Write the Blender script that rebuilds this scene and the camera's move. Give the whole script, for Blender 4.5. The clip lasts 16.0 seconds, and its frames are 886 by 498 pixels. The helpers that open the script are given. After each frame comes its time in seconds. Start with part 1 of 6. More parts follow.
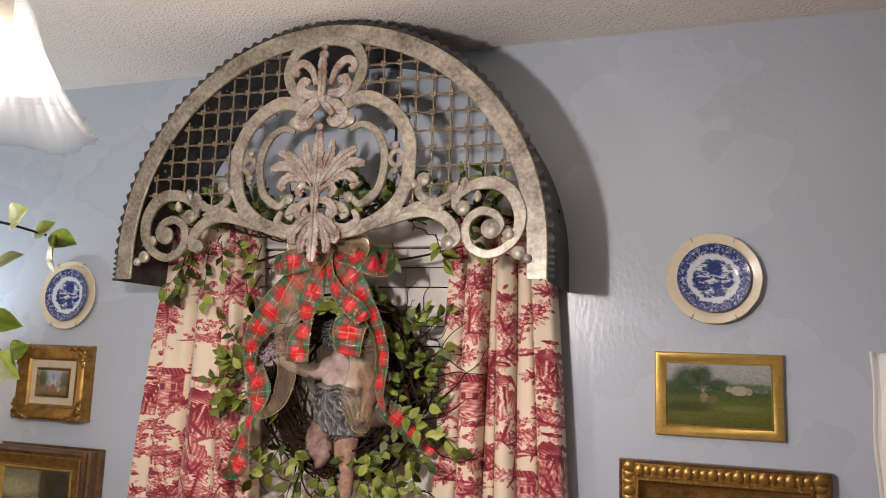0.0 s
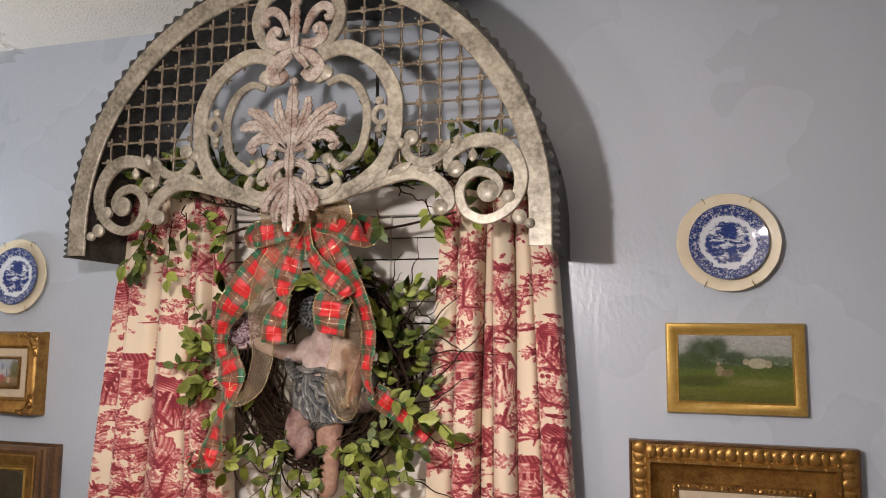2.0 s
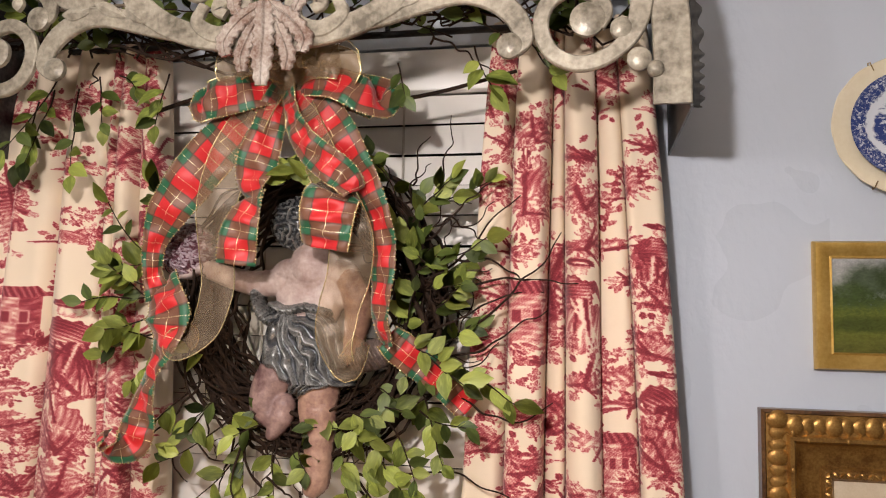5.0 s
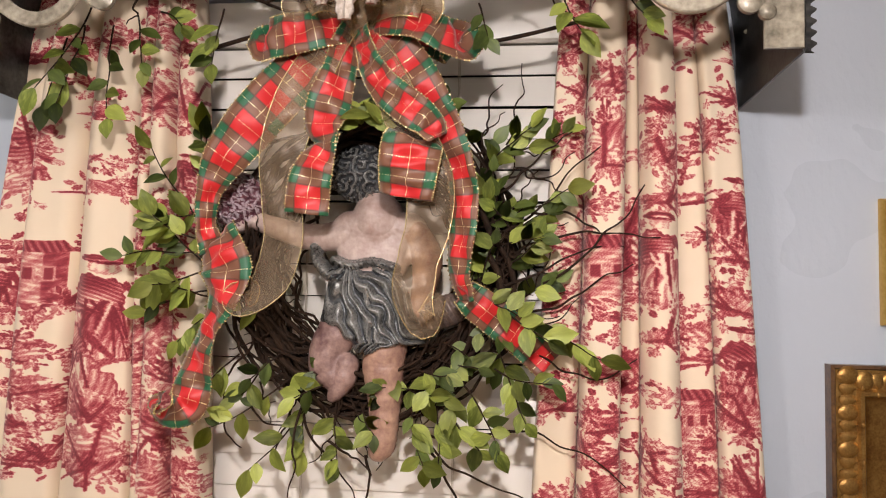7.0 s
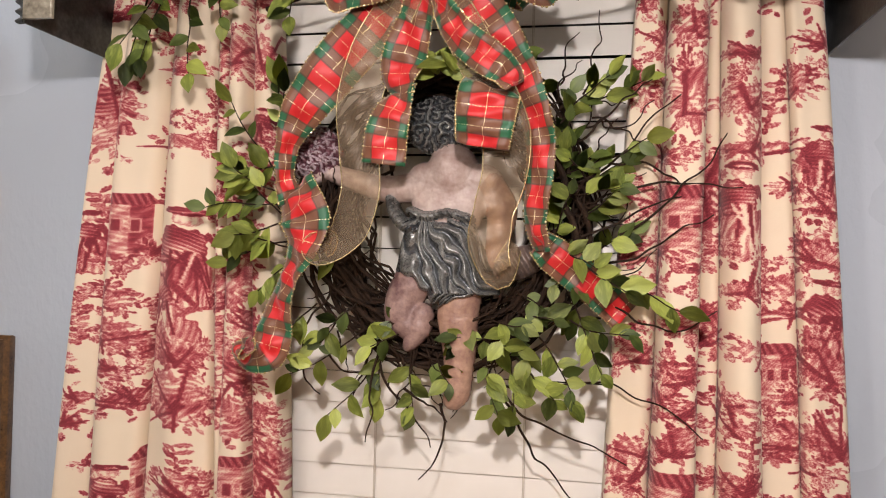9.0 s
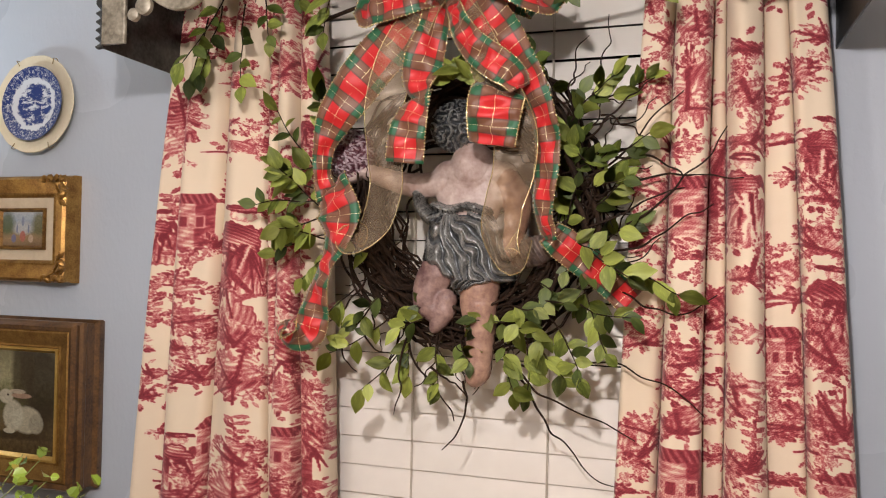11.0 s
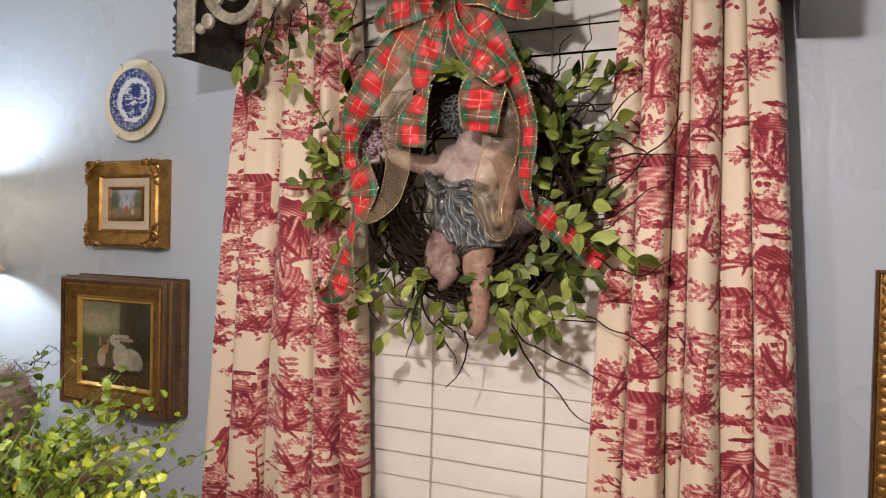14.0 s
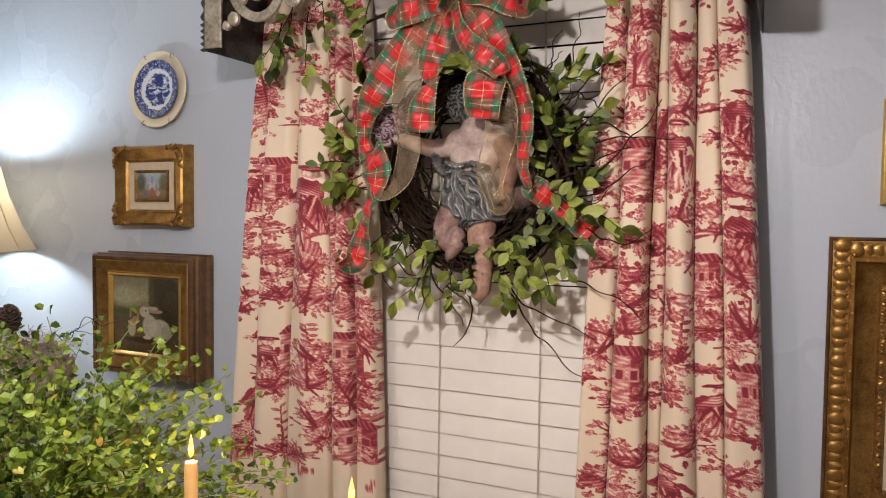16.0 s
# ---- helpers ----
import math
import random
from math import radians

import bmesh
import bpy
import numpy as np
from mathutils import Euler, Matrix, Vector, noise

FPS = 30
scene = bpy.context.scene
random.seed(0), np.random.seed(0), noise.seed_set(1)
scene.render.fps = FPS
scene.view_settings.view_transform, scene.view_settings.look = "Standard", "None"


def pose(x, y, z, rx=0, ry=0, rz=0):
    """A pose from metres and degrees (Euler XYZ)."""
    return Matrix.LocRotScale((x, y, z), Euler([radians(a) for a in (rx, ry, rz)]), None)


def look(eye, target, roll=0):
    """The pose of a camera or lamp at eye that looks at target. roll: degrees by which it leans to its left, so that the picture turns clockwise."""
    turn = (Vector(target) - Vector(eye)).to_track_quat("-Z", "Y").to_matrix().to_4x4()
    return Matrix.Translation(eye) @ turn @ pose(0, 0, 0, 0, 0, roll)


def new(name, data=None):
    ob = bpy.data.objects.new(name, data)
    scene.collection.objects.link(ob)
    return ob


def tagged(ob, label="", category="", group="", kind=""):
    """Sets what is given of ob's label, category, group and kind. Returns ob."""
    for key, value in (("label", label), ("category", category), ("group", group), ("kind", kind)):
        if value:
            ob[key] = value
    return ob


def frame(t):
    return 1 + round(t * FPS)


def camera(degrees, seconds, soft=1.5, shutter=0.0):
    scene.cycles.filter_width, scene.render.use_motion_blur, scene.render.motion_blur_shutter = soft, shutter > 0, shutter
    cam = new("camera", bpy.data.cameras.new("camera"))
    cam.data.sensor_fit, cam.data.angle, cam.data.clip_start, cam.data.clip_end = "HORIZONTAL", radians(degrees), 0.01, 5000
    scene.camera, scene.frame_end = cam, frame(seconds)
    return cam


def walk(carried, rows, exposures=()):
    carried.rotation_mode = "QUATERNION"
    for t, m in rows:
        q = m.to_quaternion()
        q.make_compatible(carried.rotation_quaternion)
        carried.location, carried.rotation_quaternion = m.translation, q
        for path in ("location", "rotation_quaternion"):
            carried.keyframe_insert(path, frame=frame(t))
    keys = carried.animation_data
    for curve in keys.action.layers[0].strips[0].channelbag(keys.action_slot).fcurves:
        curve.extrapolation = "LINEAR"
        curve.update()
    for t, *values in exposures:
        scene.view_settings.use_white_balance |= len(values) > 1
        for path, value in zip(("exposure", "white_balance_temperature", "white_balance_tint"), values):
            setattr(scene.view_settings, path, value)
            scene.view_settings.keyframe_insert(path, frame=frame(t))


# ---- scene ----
cam = camera(61.1, 16.0, soft=1.1)
PATH = [
    (0, (0.043, -0.017, 1.648), (-0.587, 1.861, 1.923), 1.9),
    (0.5, (0.036, -0.007, 1.659), (-0.579, 1.877, 1.924), 1.6),
    (1, (0.018, 0.02, 1.655), (-0.578, 1.911, 1.917), 1.3),
    (1.5, (-0.02, 0.067, 1.641), (-0.593, 1.964, 1.91), 0.9),
    (2, (-0.065, 0.139, 1.64), (-0.614, 2.049, 1.864), 0.6),
    (2.5, (-0.105, 0.239, 1.632), (-0.641, 2.156, 1.831), 0.6),
    (3, (-0.128, 0.36, 1.625), (-0.658, 2.281, 1.802), 0.7),
    (3.5, (-0.167, 0.473, 1.613), (-0.683, 2.399, 1.765), 0.8),
    (3.7, (-0.201, 0.528, 1.613), (-0.716, 2.456, 1.752), 0.8),
    (5.8, (-0.51, 0.687, 1.51), (-0.779, 2.66, 1.696), 1.1),
    (6, (-0.536, 0.688, 1.511), (-0.78, 2.666, 1.684), 1.1),
    (6.5, (-0.598, 0.698, 1.505), (-0.81, 2.682, 1.643), 1.0),
    (7, (-0.628, 0.7, 1.497), (-0.845, 2.684, 1.624), 1.1),
    (7.5, (-0.662, 0.695, 1.502), (-0.901, 2.679, 1.594), 1.2),
    (8, (-0.673, 0.683, 1.501), (-0.954, 2.662, 1.569), 1.2),
    (8.5, (-0.669, 0.691, 1.486), (-0.993, 2.664, 1.535), 1.3),
    (9, (-0.652, 0.695, 1.474), (-1.022, 2.66, 1.506), 1.4),
    (9.2, (-0.642, 0.692, 1.474), (-1.04, 2.652, 1.496), 1.3),
    (11.3, (-0.478, 0.611, 1.456), (-1.131, 2.501, 1.482), 1.1),
    (11.5, (-0.455, 0.609, 1.458), (-1.137, 2.489, 1.48), 1.1),
    (12, (-0.401, 0.606, 1.454), (-1.151, 2.46, 1.47), 1.1),
    (12.5, (-0.361, 0.583, 1.45), (-1.165, 2.414, 1.452), 1.2),
    (13, (-0.308, 0.551, 1.442), (-1.15, 2.365, 1.433), 1.3),
    (13.5, (-0.26, 0.507, 1.442), (-1.12, 2.312, 1.42), 1.4),
    (14, (-0.243, 0.47, 1.445), (-1.121, 2.267, 1.406), 1.3),
    (14.5, (-0.231, 0.436, 1.442), (-1.12, 2.227, 1.392), 1.2),
    (15, (-0.205, 0.391, 1.437), (-1.099, 2.179, 1.375), 1.0),
    (15.5, (-0.201, 0.348, 1.434), (-1.085, 2.141, 1.357), 0.8),
    (16, (-0.196, 0.288, 1.435), (-1.049, 2.095, 1.343), 0.7),
]
walk(cam, [(t, look(eye, target, roll)) for t, eye, target, roll in PATH], [(0.0, -0.29), (3.5, -0.07), (6.5, 0.05), (9.0, 0.0), (12.5, -0.19), (16.0, -0.28)])


# ---- world and lights ----
world = bpy.data.worlds.new("night")
scene.world = world
world.use_nodes = True
world.node_tree.nodes["Background"].inputs[0].default_value = (0.05, 0.06, 0.09, 1)
world.node_tree.nodes["Background"].inputs[1].default_value = 0.3

WALL_Y, CEIL = 2.0, 2.535
SHADES = [(-0.63, 0.52, 1.835), (-1.28, 0.50, 1.835), (-0.95, -0.06, 1.835)]


def lamp(name, at, watts, colour, radius):
    data = bpy.data.lights.new(name, "POINT")
    data.energy, data.color, data.shadow_soft_size = watts, colour, radius
    ob = new(name, data)
    ob.location = at
    return ob


for place, watts in zip(SHADES, (63.0, 18.0, 14.0)):
    lamp("chandelier_bulb", (place[0], place[1], place[2] + 0.03), watts, (1.0, 0.90, 0.875), 0.03)
for place in ((-1.035, 1.16, 1.075), (-0.768, 1.20, 1.04)):
    lamp("candle_light", place, 2.1, (1.0, 0.64, 0.40), 0.012)
lamp("table_lamp_bulb", (-2.58, 1.71, 1.50), 25.0, (0.78, 0.90, 1.0), 0.055)


# ---- materials ----
class Nodes:
    """A small helper for building a node material."""

    def __init__(self, name):
        self.mat = bpy.data.materials.new(name)
        self.mat.use_nodes = True
        self.tree = self.mat.node_tree
        self.bsdf = self.tree.nodes["Principled BSDF"]
        self.out = self.tree.nodes["Material Output"]

    def add(self, kind, **values):
        node = self.tree.nodes.new(kind)
        for key, value in values.items():
            if key == "blend":
                node.blend_type = value
            elif key == "op":
                node.operation = value
            elif key == "data_type":
                node.data_type = value
            elif key == "attribute":
                node.attribute_name = value
            elif key == "bands":
                node.bands_direction = value
            elif key == "feature":
                node.feature = value
            elif key == "clamp":
                node.use_clamp = value
        return node

    def link(self, a, b):
        self.tree.links.new(a, b)

    def put(self, socket, value):
        if isinstance(value, bpy.types.NodeSocket):
            self.link(value, socket)
        else:
            socket.default_value = value

    def coords(self, kind="Object"):
        return self.add("ShaderNodeTexCoord").outputs[kind]

    def mapping(self, vector, scale=(1, 1, 1), loc=(0, 0, 0), rot=(0, 0, 0)):
        m = self.add("ShaderNodeMapping")
        self.link(vector, m.inputs["Vector"])
        m.inputs["Scale"].default_value, m.inputs["Location"].default_value = scale, loc
        m.inputs["Rotation"].default_value = rot
        return m.outputs[0]

    def noise(self, vector, scale, detail=3, rough=0.55, distortion=0.0):
        n = self.add("ShaderNodeTexNoise")
        self.link(vector, n.inputs["Vector"])
        n.inputs["Scale"].default_value, n.inputs["Detail"].default_value = scale, detail
        n.inputs["Roughness"].default_value, n.inputs["Distortion"].default_value = rough, distortion
        return n.outputs["Fac"]

    def voronoi(self, vector, scale, feature="F1", rand=1.0, out="Distance"):
        n = self.add("ShaderNodeTexVoronoi", feature=feature)
        self.link(vector, n.inputs["Vector"])
        n.inputs["Scale"].default_value, n.inputs["Randomness"].default_value = scale, rand
        return n.outputs[out]

    def wave(self, vector, scale, distortion=0.0, detail=2, direction="X", dscale=1.0):
        n = self.add("ShaderNodeTexWave", bands=direction)
        self.link(vector, n.inputs["Vector"])
        n.inputs["Scale"].default_value, n.inputs["Distortion"].default_value = scale, distortion
        n.inputs["Detail"].default_value, n.inputs["Detail Scale"].default_value = detail, dscale
        return n.outputs["Fac"]

    def math(self, op, a, b=0.0, clamp=False):
        n = self.add("ShaderNodeMath", op=op, clamp=clamp)
        self.put(n.inputs[0], a)
        self.put(n.inputs[1], b)
        return n.outputs[0]

    def ramp(self, value, stops):
        n = self.add("ShaderNodeValToRGB")
        self.link(value, n.inputs[0])
        e = n.color_ramp.elements
        while len(e) < len(stops):
            e.new(0.5)
        for item, (pos, col) in zip(e, stops):
            item.position = pos
            item.color = (*col, 1) if len(col) == 3 else col
        return n.outputs[0]

    def step(self, value, lo, hi):
        n = self.add("ShaderNodeMapRange")
        self.put(n.inputs["Value"], value)
        n.inputs["From Min"].default_value, n.inputs["From Max"].default_value = lo, hi
        n.clamp = True
        return n.outputs[0]

    def mix(self, fac, a, b, blend="MIX"):
        n = self.add("ShaderNodeMix", data_type="RGBA", blend=blend)
        self.put(n.inputs[0], fac)
        for socket, v in ((n.inputs[6], a), (n.inputs[7], b)):
            self.put(socket, (*v, 1) if isinstance(v, tuple) and len(v) == 3 else v)
        return n.outputs[2]

    def bump(self, height, strength, distance):
        n = self.add("ShaderNodeBump")
        self.link(height, n.inputs["Height"])
        n.inputs["Strength"].default_value, n.inputs["Distance"].default_value = strength, distance
        self.link(n.outputs[0], self.bsdf.inputs["Normal"])
        return n.outputs[0]

    def random(self):
        return self.add("ShaderNodeObjectInfo").outputs["Random"]

    def finish(self, colour=None, rough=None, metal=None, **more):
        for key, v in (("Base Color", colour), ("Roughness", rough), ("Metallic", metal)):
            if v is not None:
                self.put(self.bsdf.inputs[key], (*v, 1) if isinstance(v, tuple) and len(v) == 3 else v)
        return self.mat


def simple(name, a, b, scale, rough=0.5, metal=0.0, bump=0.2, depth=0.001, fine=8.0, vary=0.0):
    """Two-tone mottled surface with grain at a second, finer scale."""
    n = Nodes(name)
    p = n.coords()
    big = n.noise(p, scale, 4, 0.6)
    small = n.noise(p, scale * fine, 3, 0.6)
    f = n.step(n.math("ADD", n.math("MULTIPLY", big, 0.65), n.math("MULTIPLY", small, 0.35)), 0.35, 0.65)
    colour = n.mix(f, a, b)
    if vary:
        r = n.random()
        colour = n.mix(n.math("MULTIPLY", r, vary), colour, tuple(0.5 * c for c in a))
    n.bump(small, bump, depth)
    return n.finish(colour, n.math("ADD", n.math("MULTIPLY", small, 0.15), rough - 0.07), metal)


def wall_paint():
    n = Nodes("wall_paint")
    p = n.coords()
    cloud = n.noise(p, 2.2, 3)
    colour = n.mix(cloud, (0.455, 0.51, 0.575), (0.50, 0.55, 0.615))
    strokes = n.noise(n.mapping(p, (1, 1, 0.55)), 80, 3, 0.5)
    lumps = n.noise(p, 38, 2)
    n.bump(n.math("ADD", n.step(strokes, 0.42, 0.75), n.math("MULTIPLY", lumps, 0.6)), 0.14, 0.003)
    return n.finish(colour, n.math("ADD", n.math("MULTIPLY", cloud, 0.1), 0.22), 0)


def popcorn():
    n = Nodes("popcorn_ceiling")
    p = n.coords()
    cells = n.voronoi(p, 105)
    pits = n.voronoi(p, 70)
    patch = n.noise(p, 5, 3)
    colour = n.mix(n.noise(p, 9, 4), (0.76, 0.72, 0.66), (0.84, 0.80, 0.74))
    speck = n.math("MULTIPLY", n.step(pits, 0.13, 0.07), n.step(patch, 0.46, 0.62))
    colour = n.mix(n.math("MULTIPLY", speck, 0.75), colour, (0.26, 0.21, 0.17))
    h = n.math("ADD", n.step(cells, 0.55, 0.05), n.math("MULTIPLY", n.noise(p, 160, 3), 0.5))
    n.bump(h, 0.55, 0.005)
    return n.finish(colour, 0.9, 0)


def toile():
    """Cream cotton with a crimson engraved print; the motifs come from the mesh attribute, the engraving from fine noise."""
    n = Nodes("toile_cotton")
    uv = n.add("ShaderNodeUVMap").outputs[0]
    ink = n.add("ShaderNodeAttribute", attribute="ink").outputs["Fac"]
    rough_edge = n.math("MULTIPLY", n.math("SUBTRACT", n.noise(uv, 240, 3, 0.7), 0.5), 0.20)
    fine = n.math("MULTIPLY", n.math("SUBTRACT", n.noise(n.mapping(uv, (1, 0.6, 1)), 420, 2), 0.5), 0.30)
    hatch = n.math("SUBTRACT", n.wave(n.mapping(uv, (1, 1, 1), (0, 0, 0), (0, 0, 0.9)), 88, 9, 3, "X", 3.0), 0.5)
    fine = n.math("ADD", fine, n.math("MULTIPLY", hatch, 0.30))
    depth = n.math("ADD", n.math("ADD", ink, rough_edge), n.math("MULTIPLY", fine, n.step(ink, 0.1, 0.4)))
    mask = n.step(depth, 0.12, 0.24)
    printed = n.ramp(n.step(depth, 0.0, 1.0), [(0.10, (0.76, 0.52, 0.43)), (0.30, (0.58, 0.22, 0.20)), (0.55, (0.37, 0.045, 0.062)), (0.90, (0.16, 0.008, 0.018))])
    weave = n.noise(uv, 900, 2)
    cloth = n.mix(n.noise(uv, 14, 3), (0.72, 0.60, 0.44), (0.78, 0.66, 0.505))
    colour = n.mix(mask, cloth, printed)
    colour = n.mix(0.12, colour, n.ramp(weave, [(0.3, (0.5, 0.5, 0.5)), (0.7, (1, 1, 1))]), "MULTIPLY")
    n.bump(n.math("ADD", weave, n.math("MULTIPLY", n.noise(uv, 40, 3), 2.0)), 0.25, 0.002)
    n.bsdf.inputs["Sheen Weight"].default_value = 0.15
    return n.finish(colour, 0.85, 0)


def plaid():
    """Red, green and olive tartan taffeta with gold threads; u runs across the ribbon, v along it in metres."""
    n = Nodes("plaid_ribbon")
    uv = n.add("ShaderNodeUVMap").outputs[0]
    sep = n.add("ShaderNodeSeparateXYZ")
    n.link(uv, sep.inputs[0])
    u, v = sep.outputs[0], sep.outputs[1]

    def band(value, period, centre, half):
        f = n.math("FRACT", n.math("DIVIDE", value, period))
        return n.math("LESS_THAN", n.math("ABSOLUTE", n.math("SUBTRACT", f, centre)), half)

    red, green, olive, dark, gold = (0.52, 0.010, 0.013), (0.008, 0.095, 0.038), (0.155, 0.062, 0.032), (0.05, 0.022, 0.015), (0.90, 0.78, 0.46)
    gu = n.math("GREATER_THAN", n.math("ABSOLUTE", n.math("SUBTRACT", u, 0.5)), 0.29)
    gv = band(v, 0.058, 0.25, 0.20)
    both = n.math("MULTIPLY", gu, gv)
    one = n.math("ABSOLUTE", n.math("SUBTRACT", gu, gv))
    colour = n.mix(one, red, olive)
    colour = n.mix(both, colour, green)
    du = n.math("LESS_THAN", n.math("ABSOLUTE", n.math("SUBTRACT", n.math("ABSOLUTE", n.math("SUBTRACT", u, 0.5)), 0.29)), 0.016)
    dv = n.math("MAXIMUM", band(v, 0.058, 0.05, 0.022), band(v, 0.058, 0.45, 0.022))
    colour = n.mix(n.math("MULTIPLY", n.math("MAXIMUM", du, dv), 0.65), colour, dark)
    yu = n.math("LESS_THAN", n.math("ABSOLUTE", n.math("SUBTRACT", u, 0.5)), 0.008)
    yv = n.math("MAXIMUM", band(v, 0.058, 0.75, 0.011), band(v, 0.058, 0.25, 0.008))
    dash = n.step(n.noise(uv, 45, 2), 0.50, 0.56)
    thread = n.math("MULTIPLY", n.math("MAXIMUM", yu, yv), dash)
    colour = n.mix(thread, colour, gold)
    n.bump(n.noise(uv, 220, 3), 0.15, 0.001)
    n.finish(colour, 0.48, n.math("MULTIPLY", thread, 0.7))
    n.bsdf.inputs["Sheen Weight"].default_value = 0.2
    return n.mat


def sheer(name, colour, clear):
    n = Nodes(name)
    p = n.coords()
    n.finish(colour, 0.35, 0.1)
    n.bump(n.noise(p, 600, 2), 0.3, 0.0006)
    mix, see = n.add("ShaderNodeMixShader"), n.add("ShaderNodeBsdfTransparent")
    see.inputs[0].default_value = (0.93, 0.87, 0.76, 1)
    n.put(mix.inputs[0], n.math("ADD", clear - 0.1, n.math("MULTIPLY", n.noise(p, 30, 3), 0.2)))
    n.link(n.bsdf.outputs[0], mix.inputs[1])
    n.link(see.outputs[0], mix.inputs[2])
    n.link(mix.outputs[0], n.out.inputs[0])
    return n.mat


def frosted(name, colour, through_part, emit=0.0, emit_colour=(1, 1, 1)):
    """Thin lit shade: part of the lamp's light passes, part is spread."""
    n = Nodes(name)
    p = n.coords()
    tr, see, mix, mix2 = (n.add(k) for k in ("ShaderNodeBsdfTranslucent", "ShaderNodeBsdfTransparent", "ShaderNodeMixShader", "ShaderNodeMixShader"))
    tr.inputs[0].default_value = (*colour, 1)
    n.finish(colour, 0.35, 0)
    mix.inputs[0].default_value = 0.5
    n.link(n.bsdf.outputs[0], mix.inputs[1])
    n.link(tr.outputs[0], mix.inputs[2])
    mix2.inputs[0].default_value = through_part
    n.link(mix.outputs[0], mix2.inputs[1])
    n.link(see.outputs[0], mix2.inputs[2])
    n.link(mix2.outputs[0], n.out.inputs[0])
    n.bump(n.noise(p, 40, 3), 0.2, 0.001)
    return n.mat


def glow(name, colour, strength):
    n = Nodes(name)
    n.bsdf.inputs["Emission Color"].default_value = (*colour, 1)
    n.bsdf.inputs["Emission Strength"].default_value = strength
    return n.finish(colour, 0.5, 0)


def leaf_green(name, a, b):
    n = Nodes(name)
    p = n.coords()
    r = n.random()
    colour = n.mix(r, a, b)
    vein = n.noise(n.mapping(p, (1, 0.25, 1)), 160, 2)
    colour = n.mix(n.math("MULTIPLY", n.step(vein, 0.4, 0.7), 0.35), colour, tuple(1.6 * c for c in b))
    n.bump(vein, 0.2, 0.0008)
    n.bsdf.inputs["Subsurface Weight"].default_value = 0.0
    return n.finish(colour, 0.5, 0)


def island_leaf(name, a, b):
    n = Nodes(name)
    r = n.add("ShaderNodeNewGeometry").outputs["Random Per Island"]
    colour = n.ramp(r, [(0.0, a), (0.6, b), (0.95, tuple(1.4 * c for c in b)), (1.0, (0.32, 0.22, 0.04))])
    n.bump(n.noise(n.coords(), 120, 2), 0.2, 0.001)
    return n.finish(colour, 0.45, 0)


def blue_plate():
    """White earthenware with a blue transfer: dense border, white ring, central scene. Object z is the plate's axis."""
    n = Nodes("blue_transferware")
    p = n.coords()
    sep = n.add("ShaderNodeSeparateXYZ")
    n.link(p, sep.inputs[0])
    rr = n.math("SQRT", n.math("ADD", n.math("POWER", sep.outputs[0], 2.0), n.math("POWER", sep.outputs[1], 2.0)))
    fine = n.noise(p, 170, 5, 0.7, 0.8)
    big = n.noise(p, 55, 3, 0.6)
    wob = n.math("ADD", rr, n.math("MULTIPLY", n.math("SUBTRACT", n.noise(p, 70, 2), 0.5), 0.022))
    border = n.step(wob, 0.0605, 0.0635)
    border_ink = n.math("MULTIPLY", border, n.step(fine, 0.65, 0.50))
    centre_area = n.step(wob, 0.052, 0.047)
    land = n.noise(n.mapping(p, (0.45, 1, 1)), 95, 5, 0.7, 0.5)
    scene_ink = n.math("MULTIPLY", centre_area, n.step(n.math("ADD", n.math("MULTIPLY", land, 0.75), n.math("MULTIPLY", big, 0.35)), 0.47, 0.56))
    ink = n.math("MAXIMUM", border_ink, scene_ink)
    rim = n.step(rr, 0.083, 0.0845)
    ink = n.math("MAXIMUM", ink, n.math("MULTIPLY", rim, 0.8))
    colour = n.mix(ink, (0.64, 0.68, 0.73), (0.028, 0.05, 0.18))
    n.bsdf.inputs["Coat Weight"].default_value = 0.5
    return n.finish(colour, 0.12, 0)


